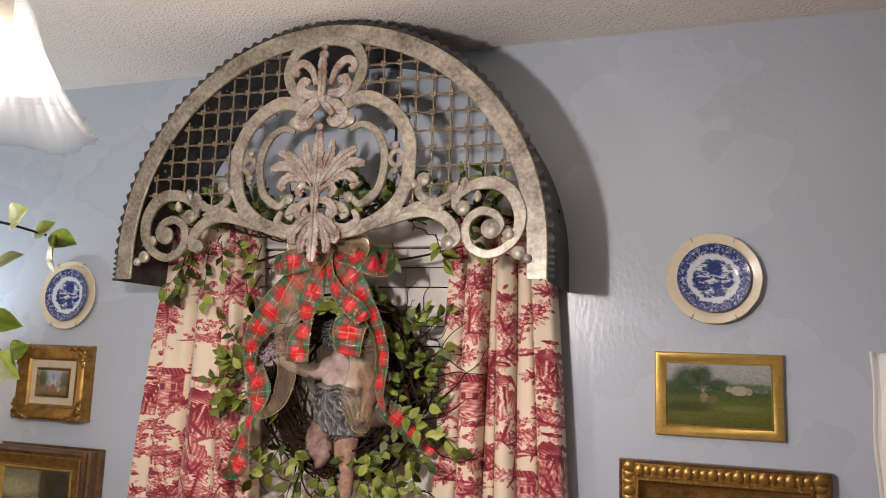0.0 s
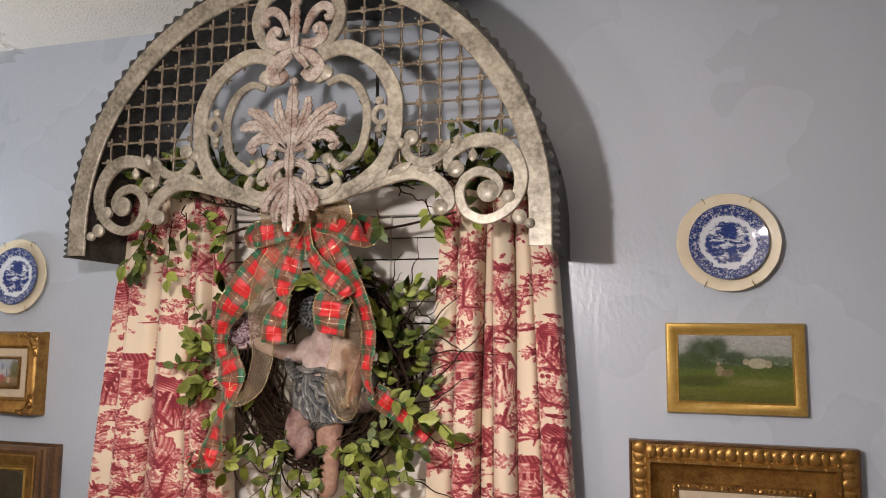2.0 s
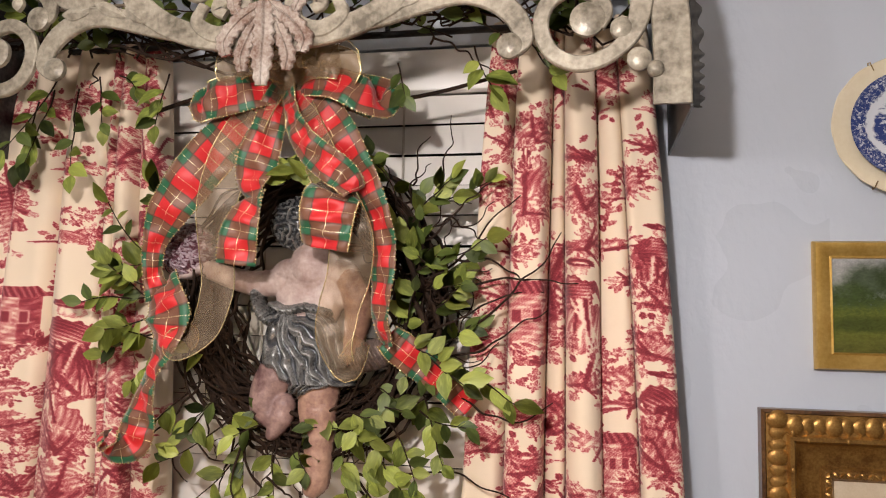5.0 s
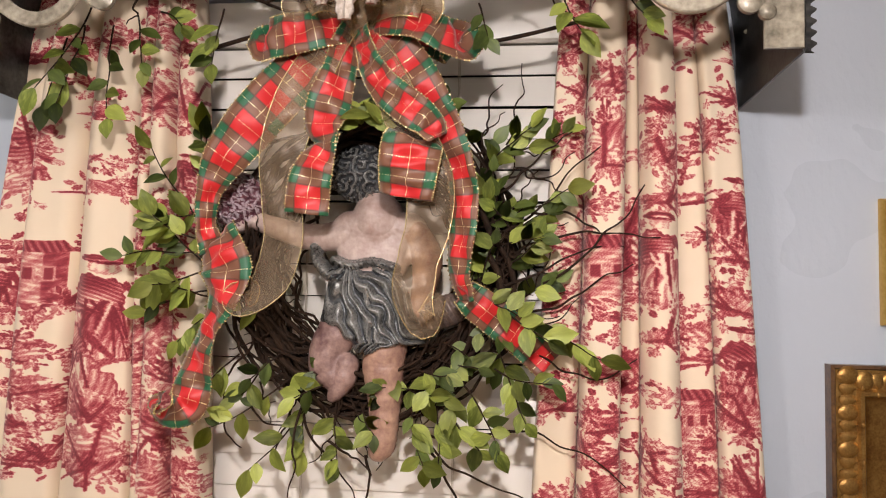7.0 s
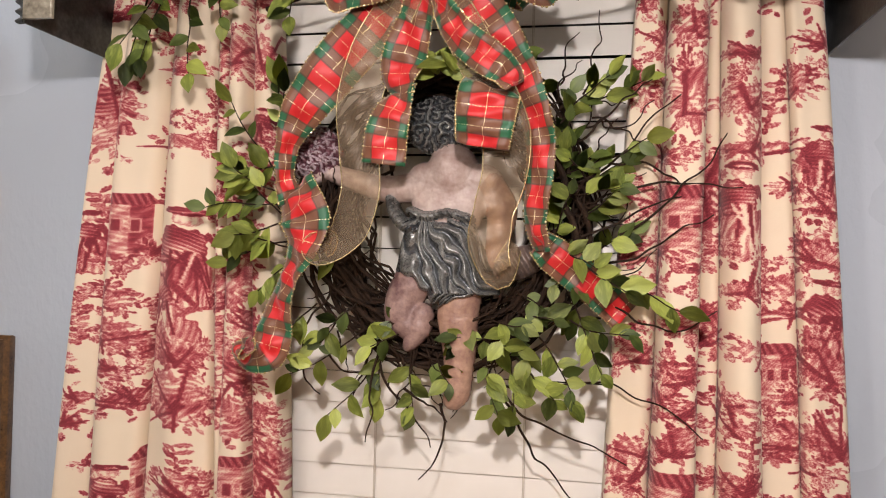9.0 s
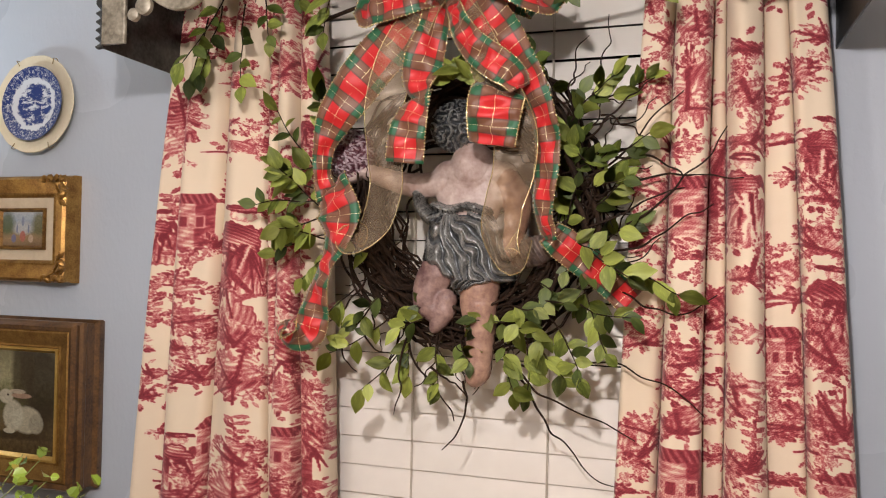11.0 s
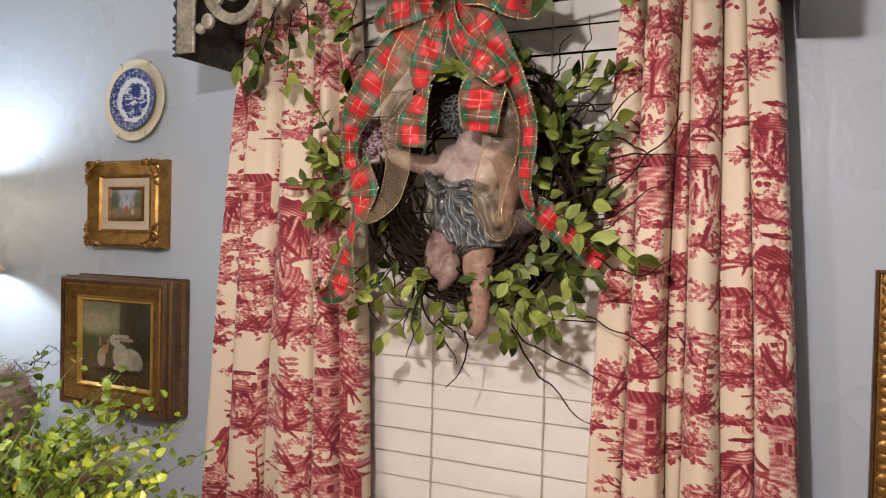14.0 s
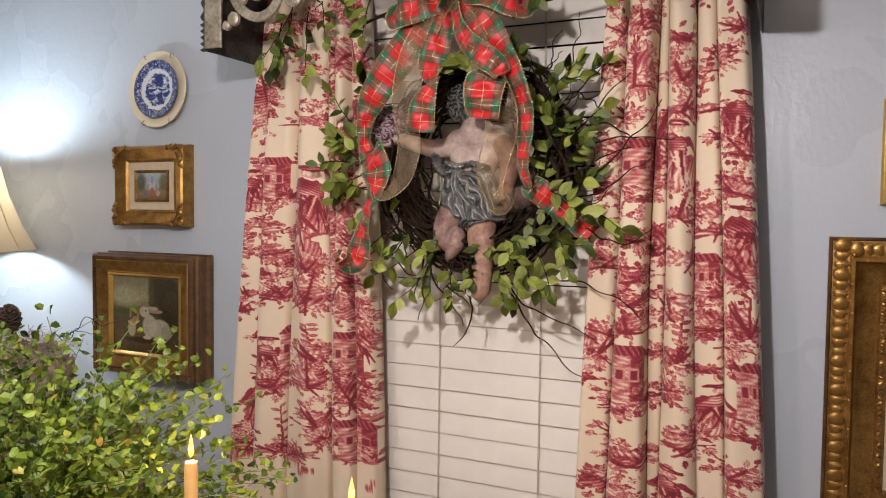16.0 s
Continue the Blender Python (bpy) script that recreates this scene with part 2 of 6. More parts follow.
def picture(name, kind):
    """Old oil painting, object x to the side and z up, about one unit across."""
    n = Nodes(name)
    p = n.coords("Generated")
    sep = n.add("ShaderNodeSeparateXYZ")
    n.link(p, sep.inputs[0])
    x, z = sep.outputs[0], sep.outputs[2]
    brush = n.noise(n.mapping(p, (24, 24, 17)), 1.0, 7, 0.72)
    off = n.math("MULTIPLY", n.math("SUBTRACT", brush, 0.5), 0.5)

    def spot(cx, cz, rx, rz, soft=0.35, ragged=1.2):
        dx = n.math("DIVIDE", n.math("SUBTRACT", x, cx), rx)
        dz = n.math("DIVIDE", n.math("SUBTRACT", z, cz), rz)
        d = n.math("ADD", n.math("SQRT", n.math("ADD", n.math("MULTIPLY", dx, dx), n.math("MULTIPLY", dz, dz))), n.math("MULTIPLY", off, ragged))
        return n.step(d, 1.0 + soft, 1.0 - soft)

    h = n.math("ADD", z, off)
    if kind == "meadow":
        colour = n.ramp(h, [(0.0, (0.085, 0.085, 0.02)), (0.25, (0.12, 0.135, 0.025)), (0.45, (0.085, 0.11, 0.022)), (0.56, (0.06, 0.085, 0.03)), (0.70, (0.30, 0.32, 0.29)), (1.0, (0.36, 0.36, 0.36))])
        dabbed = [((0.22, 0.74, 0.14, 0.20), (0.030, 0.052, 0.015)), ((0.36, 0.80, 0.09, 0.16), (0.035, 0.055, 0.018)), ((0.10, 0.62, 0.13, 0.12), (0.045, 0.07, 0.02)), ((0.50, 0.66, 0.12, 0.10), (0.03, 0.05, 0.02)), ((0.80, 0.64, 0.22, 0.05), (0.10, 0.13, 0.08)),
                  ((0.20, 0.30, 0.24, 0.08), (0.05, 0.065, 0.015)), ((0.70, 0.30, 0.22, 0.05), (0.16, 0.16, 0.05))]
        sharp = [((0.70, 0.58, 0.085, 0.075), (0.40, 0.37, 0.27)), ((0.79, 0.57, 0.030, 0.055), (0.34, 0.30, 0.21)), ((0.60, 0.60, 0.028, 0.045), (0.33, 0.30, 0.22)),
                 ((0.37, 0.46, 0.040, 0.075), (0.24, 0.20, 0.12)), ((0.44, 0.43, 0.055, 0.060), (0.16, 0.13, 0.07)), ((0.36, 0.57, 0.016, 0.030), (0.30, 0.24, 0.16))]
    elif kind == "barn":
        colour = n.ramp(h, [(0.0, (0.05, 0.032, 0.014)), (0.22, (0.11, 0.075, 0.034)), (0.40, (0.085, 0.07, 0.03)), (0.55, (0.10, 0.095, 0.035)), (0.72, (0.27, 0.25, 0.14)), (1.0, (0.19, 0.165, 0.09))])
        dabbed = [((0.86, 0.66, 0.20, 0.50), (0.028, 0.019, 0.011)), ((0.60, 0.80, 0.06, 0.40), (0.055, 0.042, 0.02)), ((0.70, 0.86, 0.07, 0.35), (0.045, 0.032, 0.017)), ((0.20, 0.74, 0.20, 0.12), (0.33, 0.31, 0.19)), ((0.14, 0.52, 0.16, 0.05), (0.075, 0.085, 0.03)), ((0.55, 0.17, 0.36, 0.04), (0.035, 0.024, 0.012))]
        sharp = [((0.70, 0.33, 0.155, 0.13), (0.36, 0.33, 0.24)), ((0.56, 0.36, 0.105, 0.15), (0.40, 0.37, 0.28)), ((0.80, 0.30, 0.075, 0.095), (0.25, 0.23, 0.17)), ((0.48, 0.545, 0.075, 0.070), (0.42, 0.38, 0.29)), ((0.64, 0.56, 0.105, 0.026), (0.31, 0.20, 0.14)), ((0.60, 0.60, 0.085, 0.022), (0.38, 0.32, 0.24)),
                 ((0.29, 0.32, 0.060, 0.11), (0.37, 0.31, 0.20)), ((0.34, 0.42, 0.050, 0.055), (0.36, 0.20, 0.11)), ((0.27, 0.51, 0.016, 0.060), (0.34, 0.19, 0.11)), ((0.38, 0.50, 0.016, 0.055), (0.32, 0.17, 0.10)), ((0.52, 0.21, 0.060, 0.026), (0.42, 0.38, 0.28)), ((0.50, 0.56, 0.012, 0.011), (0.03, 0.015, 0.01))]
    elif kind == "garden":
        colour = n.ramp(h, [(0.0, (0.16, 0.10, 0.05)), (0.30, (0.26, 0.17, 0.09)), (0.45, (0.12, 0.13, 0.07)), (0.75, (0.30, 0.35, 0.42)), (1.0, (0.40, 0.43, 0.47))])
        dabbed = [((0.5, 0.52, 0.24, 0.18), (0.42, 0.42, 0.44)), ((0.12, 0.66, 0.16, 0.34), (0.06, 0.085, 0.035)), ((0.90, 0.66, 0.16, 0.34), (0.13, 0.12, 0.05))]
        sharp = [((0.50, 0.72, 0.035, 0.14), (0.20, 0.23, 0.32)), ((0.36, 0.50, 0.022, 0.13), (0.16, 0.18, 0.26)), ((0.64, 0.50, 0.022, 0.13), (0.16, 0.18, 0.26)), ((0.50, 0.28, 0.07, 0.16), (0.33, 0.10, 0.08)), ((0.70, 0.22, 0.06, 0.12), (0.42, 0.30, 0.22)), ((0.28, 0.22, 0.06, 0.12), (0.12, 0.12, 0.22))]
    if kind == "plain":
        colour = n.mix(brush, (0.34, 0.33, 0.31), (0.48, 0.47, 0.44))
    else:
        for place, c in dabbed:
            colour = n.mix(n.math("MULTIPLY", spot(*place), 0.88), colour, c)
        for place, c in sharp:
            colour = n.mix(n.math("MULTIPLY", spot(*place, 0.10, 0.35), 0.92), colour, c)
    dabs = n.noise(n.mapping(p, (22, 22, 26)), 1.0, 4, 0.6, 1.2)
    colour = n.mix(0.35, colour, n.ramp(dabs, [(0.30, (0.35, 0.35, 0.33)), (0.52, (1.0, 1.0, 0.96)), (0.72, (1.7, 1.65, 1.5))]), "MULTIPLY")
    n.bump(brush, 0.2, 0.001)
    return n.finish(colour, 0.25, 0)


M_WALL = wall_paint()
M_CEIL = popcorn()
M_TOILE = toile()
M_PLAID = plaid()
M_SHEER = sheer("gold_organza", (0.36, 0.27, 0.18), 0.70)
M_BLUE = blue_plate()
M_CREAM = simple("cream_earthenware", (0.70, 0.62, 0.44), (0.76, 0.69, 0.52), 14, 0.22, 0, 0.05)
M_FRET = simple("aged_zinc_fretwork", (0.115, 0.10, 0.072), (0.44, 0.40, 0.315), 13, 0.34, 0.2, 0.45, 0.002)
M_GLITTER = simple("frosted_leaf_casting", (0.19, 0.115, 0.085), (0.54, 0.49, 0.43), 26, 0.20, 0.35, 0.5, 0.0015)
M_BAND = simple("dark_galvanised_sheet", (0.024, 0.024, 0.025), (0.095, 0.095, 0.09), 16, 0.42, 0.6, 0.4, 0.001)
M_LATTICE = simple("bronze_lattice", (0.10, 0.08, 0.06), (0.34, 0.28, 0.20), 60, 0.4, 0.55, 0.5)
M_IRON = simple("black_iron", (0.01, 0.01, 0.01), (0.03, 0.028, 0.026), 30, 0.45, 0.5)
M_BLIND = simple("painted_blind_slat", (0.80, 0.77, 0.71), (0.85, 0.82, 0.76), 3, 0.35, 0, 0.05, vary=0.06)
M_CORD = simple("blind_cord", (0.50, 0.45, 0.38), (0.60, 0.55, 0.47), 60, 0.8)
M_TRIM = simple("white_trim_paint", (0.72, 0.71, 0.68), (0.80, 0.79, 0.76), 4, 0.4)
M_VINE = simple("grapevine_bark", (0.008, 0.0045, 0.003), (0.036, 0.019, 0.010), 70, 0.75, 0, 0.7, 0.002)
M_VINE.node_tree.nodes["Principled BSDF"].inputs["Specular IOR Level"].default_value = 0.2
M_LEAF = leaf_green("faux_leaf", (0.12, 0.16, 0.02), (0.37, 0.42, 0.085))
M_LEAF_DARK = leaf_green("deep_green_faux_leaf", (0.045, 0.07, 0.012), (0.13, 0.175, 0.035))
M_BUSH = island_leaf("boxwood_sprig_leaf", (0.030, 0.062, 0.006), (0.165, 0.235, 0.024))
M_STEM = simple("green_stem", (0.10, 0.15, 0.03), (0.19, 0.25, 0.06), 50, 0.6)
M_GOLD = simple("antique_gold_leaf", (0.19, 0.09, 0.022), (0.44, 0.255, 0.07), 34, 0.36, 0.72, 0.3)
M_GOLD_BRIGHT = simple("bright_gilt", (0.46, 0.28, 0.06), (0.62, 0.41, 0.12), 20, 0.34, 0.65, 0.15)
M_GOLD_DARK = simple("worn_dark_gilt", (0.10, 0.045, 0.014), (0.36, 0.20, 0.055), 48, 0.4, 0.6, 0.5)
M_WALNUT = simple("dark_walnut_moulding", (0.04, 0.018, 0.008), (0.17, 0.085, 0.03), 22, 0.3, 0.1, 0.3)
M_LINEN = simple("linen_liner", (0.52, 0.43, 0.30), (0.60, 0.51, 0.37), 40, 0.85)
M_THREAD = simple("gold_thread", (0.66, 0.50, 0.20), (0.95, 0.84, 0.52), 300, 0.22, 0.8, 0.4)
M_GLASS_SHADE = frosted("frosted_glass", (0.11, 0.111, 0.107), 0.93)
M_GLASS_RIM = frosted("clear_ribbed_glass", (0.018, 0.018, 0.017), 0.86)
M_LAMP_SHADE = frosted("cream_shade_fabric", (0.56, 0.46, 0.33), 0.05)
M_FLAME = glow("candle_flame", (1.0, 0.40, 0.07), 3.0)
M_WAX = simple("ivory_wax", (0.62, 0.36, 0.12), (0.70, 0.45, 0.18), 20, 0.4)
M_WICK = simple("charred_wick", (0.01, 0.008, 0.006), (0.03, 0.02, 0.015), 200, 0.9)
M_WOOD = simple("table_oak", (0.14, 0.075, 0.035), (0.24, 0.14, 0.07), 9, 0.4, 0, 0.2)
M_FLOOR = simple("floor_boards", (0.17, 0.10, 0.055), (0.25, 0.155, 0.085), 6, 0.4, 0, 0.2)
M_MOSS = simple("dried_moss", (0.24, 0.17, 0.13), (0.52, 0.42, 0.34), 60, 0.95, 0, 0.9, 0.006)
M_CONE = simple("pine_cone_scale", (0.045, 0.026, 0.018), (0.16, 0.10, 0.07), 60, 0.7, 0, 0.5)
M_BRASS = simple("old_brass", (0.20, 0.13, 0.05), (0.38, 0.27, 0.11), 30, 0.35, 0.8)
M_PLUM = simple("plum_petals", (0.05, 0.010, 0.022), (0.22, 0.09, 0.11), 75, 0.28, 0.1, 0.6, 0.003)
M_PEARL = simple("pearl_petal_crests", (0.28, 0.19, 0.21), (0.50, 0.42, 0.45), 60, 0.25, 0.1, 0.4, 0.002)
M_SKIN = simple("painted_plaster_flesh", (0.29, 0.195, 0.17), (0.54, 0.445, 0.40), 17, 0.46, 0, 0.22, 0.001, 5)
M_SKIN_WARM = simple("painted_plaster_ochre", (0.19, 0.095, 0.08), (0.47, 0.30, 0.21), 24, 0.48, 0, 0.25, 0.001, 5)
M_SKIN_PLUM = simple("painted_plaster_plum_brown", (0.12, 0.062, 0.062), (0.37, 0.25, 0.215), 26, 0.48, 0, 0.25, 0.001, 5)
M_PEWTER = simple("dark_pewter", (0.012, 0.013, 0.015), (0.13, 0.14, 0.15), 30, 0.24, 0.55, 0.25, 0.002)
M_SILVER = simple("silver_grey_relief", (0.055, 0.057, 0.055), (0.27, 0.272, 0.26), 45, 0.28, 0.35, 0.2)
M_BROWN_WASH = simple("smoky_brown_wash", (0.04, 0.028, 0.024), (0.20, 0.15, 0.13), 40, 0.35, 0.1, 0.4)
M_NIGHT = simple("dark_glass", (0.004, 0.005, 0.008), (0.006, 0.008, 0.012), 2, 0.06)


# ---- building helpers ----
def thing(name, label, category, at=(0, 0, 0), group="", kind=""):
    return tagged_at(new(name), at, label, category, group, kind)


def tagged_at(ob, at, label, category, group="", kind=""):
    ob.location = at
    return tagged(ob, label, category, group, kind)


def mesh_from(name, bm, material, smooth=True):
    me = bpy.data.meshes.new(name)
    bmesh.ops.recalc_face_normals(bm, faces=bm.faces)
    bm.to_mesh(me)
    bm.free()
    if isinstance(material, (list, tuple)):
        for m in material:
            me.materials.append(m)
    else:
        me.materials.append(material)
    if smooth:
        me.shade_smooth()
        try:
            me.set_sharp_from_angle(angle=radians(38))
        except AttributeError:
            pass
    return me


def part(name, bm, material, parent=None, label="", smooth=True):
    """Links a bmesh as one mesh object; its coordinates are those of the parent."""
    ob = new(name, mesh_from(name, bm, material, smooth))
    if parent is not None:
        ob.parent = parent
    if label:
        ob["label"] = label
    return ob


def box(bm, x0, x1, y0, y1, z0, z1, bevel=0.0):
    vs = [bm.verts.new((x, y, z)) for x in (x0, x1) for y in (y0, y1) for z in (z0, z1)]
    fs = [bm.faces.new([vs[i] for i in f]) for f in ((0, 1, 3, 2), (4, 6, 7, 5), (0, 4, 5, 1), (2, 3, 7, 6), (0, 2, 6, 4), (1, 5, 7, 3))]
    if bevel:
        edges = {e for f in fs for e in f.edges}
        bmesh.ops.bevel(bm, geom=list(edges), offset=bevel, segments=2, affect="EDGES", profile=0.5)
    return bm


def boxed(*a, bevel=0.0):
    return box(bmesh.new(), *a, bevel=bevel)


def spline(points, n=8):
    """Catmull-Rom curve through the points."""
    p = [Vector(q) for q in points]
    p = [2 * p[0] - p[1]] + p + [2 * p[-1] - p[-2]]
    out = []
    for i in range(1, len(p) - 2):
        a, b, c, d = p[i - 1], p[i], p[i + 1], p[i + 2]
        for k in range(n):
            t = k / n
            out.append(0.5 * ((2 * b) + (c - a) * t + (2 * a - 5 * b + 4 * c - d) * t * t + (3 * b - a - 3 * c + d) * t ** 3))
    out.append(p[-2])
    return out


def tube(bm, pts, r0, r1=None, sides=6, material=0):
    r1 = r0 if r1 is None else r1
    rings = []
    n = len(pts)
    side = Vector((0.3, 1, 0.2))
    for i, q in enumerate(pts):
        d = (pts[min(i + 1, n - 1)] - pts[max(i - 1, 0)])
        d = d.normalized() if d.length > 1e-9 else Vector((0, 0, 1))
        a = side - d * side.dot(d)
        a = a.normalized() if a.length > 1e-4 else d.orthogonal().normalized()
        side = a
        b = d.cross(a)
        r = r0 + (r1 - r0) * i / max(n - 1, 1)
        rings.append([bm.verts.new(q + (a * math.cos(2 * math.pi * k / sides) + b * math.sin(2 * math.pi * k / sides)) * r) for k in range(sides)])
    for u, v in zip(rings, rings[1:]):
        for k in range(sides):
            f = bm.faces.new((u[k], u[(k + 1) % sides], v[(k + 1) % sides], v[k]))
            f.material_index = material
    for ring in (rings[0], rings[-1]):
        f = bm.faces.new(ring)
        f.material_index = material
    return bm


def lathe(bm, profile, segments=32, wave=0.0, lobes=0, closed=False):
    """Turns (radius, height) pairs round z; wave and lobes scallop the outer edge."""
    rings = []
    top = max(r for r, _ in profile)
    for r, z in profile:
        ring = []
        for k in range(segments):
            a = 2 * math.pi * k / segments
            rr = r * (1 + wave * (r / top) ** 4 * math.cos(lobes * a))
            ring.append(bm.verts.new((rr * math.cos(a), rr * math.sin(a), z)))
        rings.append(ring)
    pairs = list(zip(rings, rings[1:])) + ([(rings[-1], rings[0])] if closed else [])
    for u, v in pairs:
        for k in range(segments):
            bm.faces.new((u[k], u[(k + 1) % segments], v[(k + 1) % segments], v[k]))
    if not closed:
        for ring, r in ((rings[0], profile[0][0]), (rings[-1], profile[-1][0])):
            if r > 1e-6:
                bm.faces.new(ring)
    bmesh.ops.remove_doubles(bm, verts=bm.verts, dist=1e-6)
    return bm


def blob(bm, centre, size, turn=(0, 0, 0), material=0, lumps=0.0, seed=0, sub=3):
    """A soft ellipsoid with uneven surface."""
    made = bmesh.ops.create_icosphere(bm, subdivisions=sub, radius=1.0)
    rot = Euler([radians(a) for a in turn]).to_matrix()
    for v in made["verts"]:
        k = 1 + lumps * noise.noise(v.co * 2.2 + Vector((seed, 0, 0)))
        v.co = rot @ Vector((v.co.x * size[0] * k, v.co.y * size[1] * k, v.co.z * size[2] * k)) + Vector(centre)
    for f in {f for v in made["verts"] for f in v.link_faces}:
        f.material_index = material
    return bm


def strip(bm, pts, widths, y, depth, caps=True):
    """A flat cut band in the x-z plane: middle line pts (u, v), width along it, from y to y + depth, with softened face edges."""
    n = len(pts)
    rows = []
    for i, (px, pz) in enumerate(pts):
        ax, az = pts[max(i - 1, 0)][:2]
        bx, bz = pts[min(i + 1, n - 1)][:2]
        dx, dz = bx - ax, bz - az
        ln = math.hypot(dx, dz) or 1
        nx, nz = -dz / ln, dx / ln
        w = widths[i] / 2 if hasattr(widths, "__len__") else widths / 2
        e = min(0.002, w * 0.3)
        rows.append([bm.verts.new((px + nx * o, yy, pz + nz * o)) for o, yy in ((-w, y + depth), (-w, y + e), (-w + e, y), (w - e, y), (w, y + e), (w, y + depth))])
    for u, v in zip(rows, rows[1:]):
        for k in range(6):
            bm.faces.new((u[k], u[(k + 1) % 6], v[(k + 1) % 6], v[k]))
    if caps:
        bm.faces.new(rows[0])
        bm.faces.new(rows[-1])
    return bm


def petal(bm, base, tip, width, y, depth, bulge=0.35, teeth=0):
    """A pointed leaf shape cut from plate with a raised middle."""
    b, t = Vector((base[0], 0, base[1])), Vector((tip[0], 0, tip[1]))
    d = t - b
    n = Vector((-d.z, 0, d.x)).normalized()
    steps = 10
    rows = []
    for i in range(steps + 1):
        s = i / steps
        w = width * (max(0.05, math.sin(math.pi * min(1, (s * 0.96 + 0.04) ** 1.3))) ** 0.85) * (1 + (0.28 if teeth and i % 2 else 0))
        c = b + d * s
        rows.append([bm.verts.new(c - n * w / 2 + Vector((0, y + depth, 0))), bm.verts.new(c - n * w / 2 + Vector((0, y, 0))),
                     bm.verts.new(c + Vector((0, y - depth * bulge * 2 * math.sin(math.pi * s), 0))),
                     bm.verts.new(c + n * w / 2 + Vector((0, y, 0))), bm.verts.new(c + n * w / 2 + Vector((0, y + depth, 0)))])
    for u, v in zip(rows, rows[1:]):
        for k in range(5):
            bm.faces.new((u[k], u[(k + 1) % 5], v[(k + 1) % 5], v[k]))
    bm.faces.new(rows[0])
    bm.faces.new(rows[-1])
    return bm


def disc(bm, x, z, r, y, depth, segments=20):
    """A low domed stud facing the room."""
    rings = []
    for rr, yy in ((r, y + depth), (r, y + 0.002), (r * 0.8, y), (r * 0.35, y - 0.0025)):
        rings.append([bm.verts.new((x + rr * math.cos(2 * math.pi * k / segments), yy, z + rr * math.sin(2 * math.pi * k / segments))) for k in range(segments)])
    for u, v in zip(rings, rings[1:]):
        for k in range(segments):
            bm.faces.new((u[k], u[(k + 1) % segments], v[(k + 1) % segments], v[k]))
    bm.faces.new(rings[0])
    bm.faces.new(rings[-1])
    return bm


# ---- the room ----
X0, X1, Y0 = -4.2, 2.6, -4.2
WIN = (-1.34, -0.44, 0.55, 2.035)

room = thing("wall_north", "blue-grey painted plaster wall with brushy gloss", "wall", kind="structure")
for name, a in (("wall_panel", (X0, WIN[0], 0.0, CEIL)), ("wall_panel", (WIN[1], X1, 0.0, CEIL)), ("wall_panel", (WIN[0], WIN[1], 0.0, WIN[2])), ("wall_panel", (WIN[0], WIN[1], WIN[3], CEIL))):
    part(name, boxed(a[0], a[1], WALL_Y, WALL_Y + 0.14, a[2], a[3]), M_WALL, room, smooth=False)
for name, a in (("wall_west", (X0 - 0.14, X0, Y0, WALL_Y + 0.14)), ("wall_east", (X1, X1 + 0.14, Y0, WALL_Y + 0.14)), ("wall_south", (X0 - 0.14, X1 + 0.14, Y0 - 0.14, Y0))):
    tagged(part(name, boxed(*a, 0.0, CEIL), M_WALL, smooth=False), "blue-grey painted plaster wall", "wall", kind="structure")
tagged(part("floor", boxed(X0 - 0.14, X1 + 0.14, Y0 - 0.14, WALL_Y + 0.14, -0.1, 0.0), M_FLOOR, smooth=False), "brown wooden floor boards", "floor", kind="structure")
tagged(part("ceiling", boxed(X0 - 0.14, X1 + 0.14, Y0 - 0.14, WALL_Y + 0.14, CEIL, CEIL + 0.1), M_CEIL, smooth=False), "off-white popcorn-textured ceiling", "ceiling", kind="structure")

window = thing("window_1", "white-framed window, dark outside, closed blind before it", "window", kind="structure")
part("pane", boxed(WIN[0], WIN[1], WALL_Y + 0.115, WALL_Y + 0.12, WIN[2], WIN[3]), M_NIGHT, window, smooth=False)
for a in ((WIN[0], WIN[0] + 0.04, WIN[2], WIN[3]), (WIN[1] - 0.04, WIN[1], WIN[2], WIN[3]), (WIN[0] + 0.04, WIN[1] - 0.04, WIN[2], WIN[2] + 0.04), (WIN[0] + 0.04, WIN[1] - 0.04, WIN[3] - 0.04, WIN[3])):
    part("window_frame", boxed(a[0], a[1], WALL_Y + 0.09, WALL_Y + 0.114, a[2], a[3], bevel=0.004), M_TRIM, window)

# ---- blind ----
BX0, BX1, BY, PITCH = -1.325, -0.455, 2.02, 0.0567
blind = thing("window_blind", "closed cream-white slatted window blind with thin cords", "blind", (0, 0, 0))
part("head_rail", boxed(BX0, BX1, BY - 0.022, BY + 0.02, 1.9515, 2.03, bevel=0.004), M_BLIND, blind)
slat_bm = bmesh.new()
rows = []
for i in range(7):
    s = i / 6 - 0.5
    rows.append([slat_bm.verts.new((x, -0.0012 * (1 - 4 * s * s) + 0.008 * s + off, s * 0.0549)) for x, off in ((0, 0), (BX1 - BX0, 0))] +
                [slat_bm.verts.new((x, -0.0012 * (1 - 4 * s * s) + 0.008 * s + 0.0028, s * 0.0549)) for x in (BX1 - BX0, 0)])
for u, v in zip(rows, rows[1:]):
    for k in range(4):
        slat_bm.faces.new((u[k], u[(k + 1) % 4], v[(k + 1) % 4], v[k]))
slat_bm.faces.new(rows[0]), slat_bm.faces.new(rows[-1])
slat_mesh = mesh_from("slat", slat_bm, M_BLIND)
z = 1.9204
rng = random.Random(4)
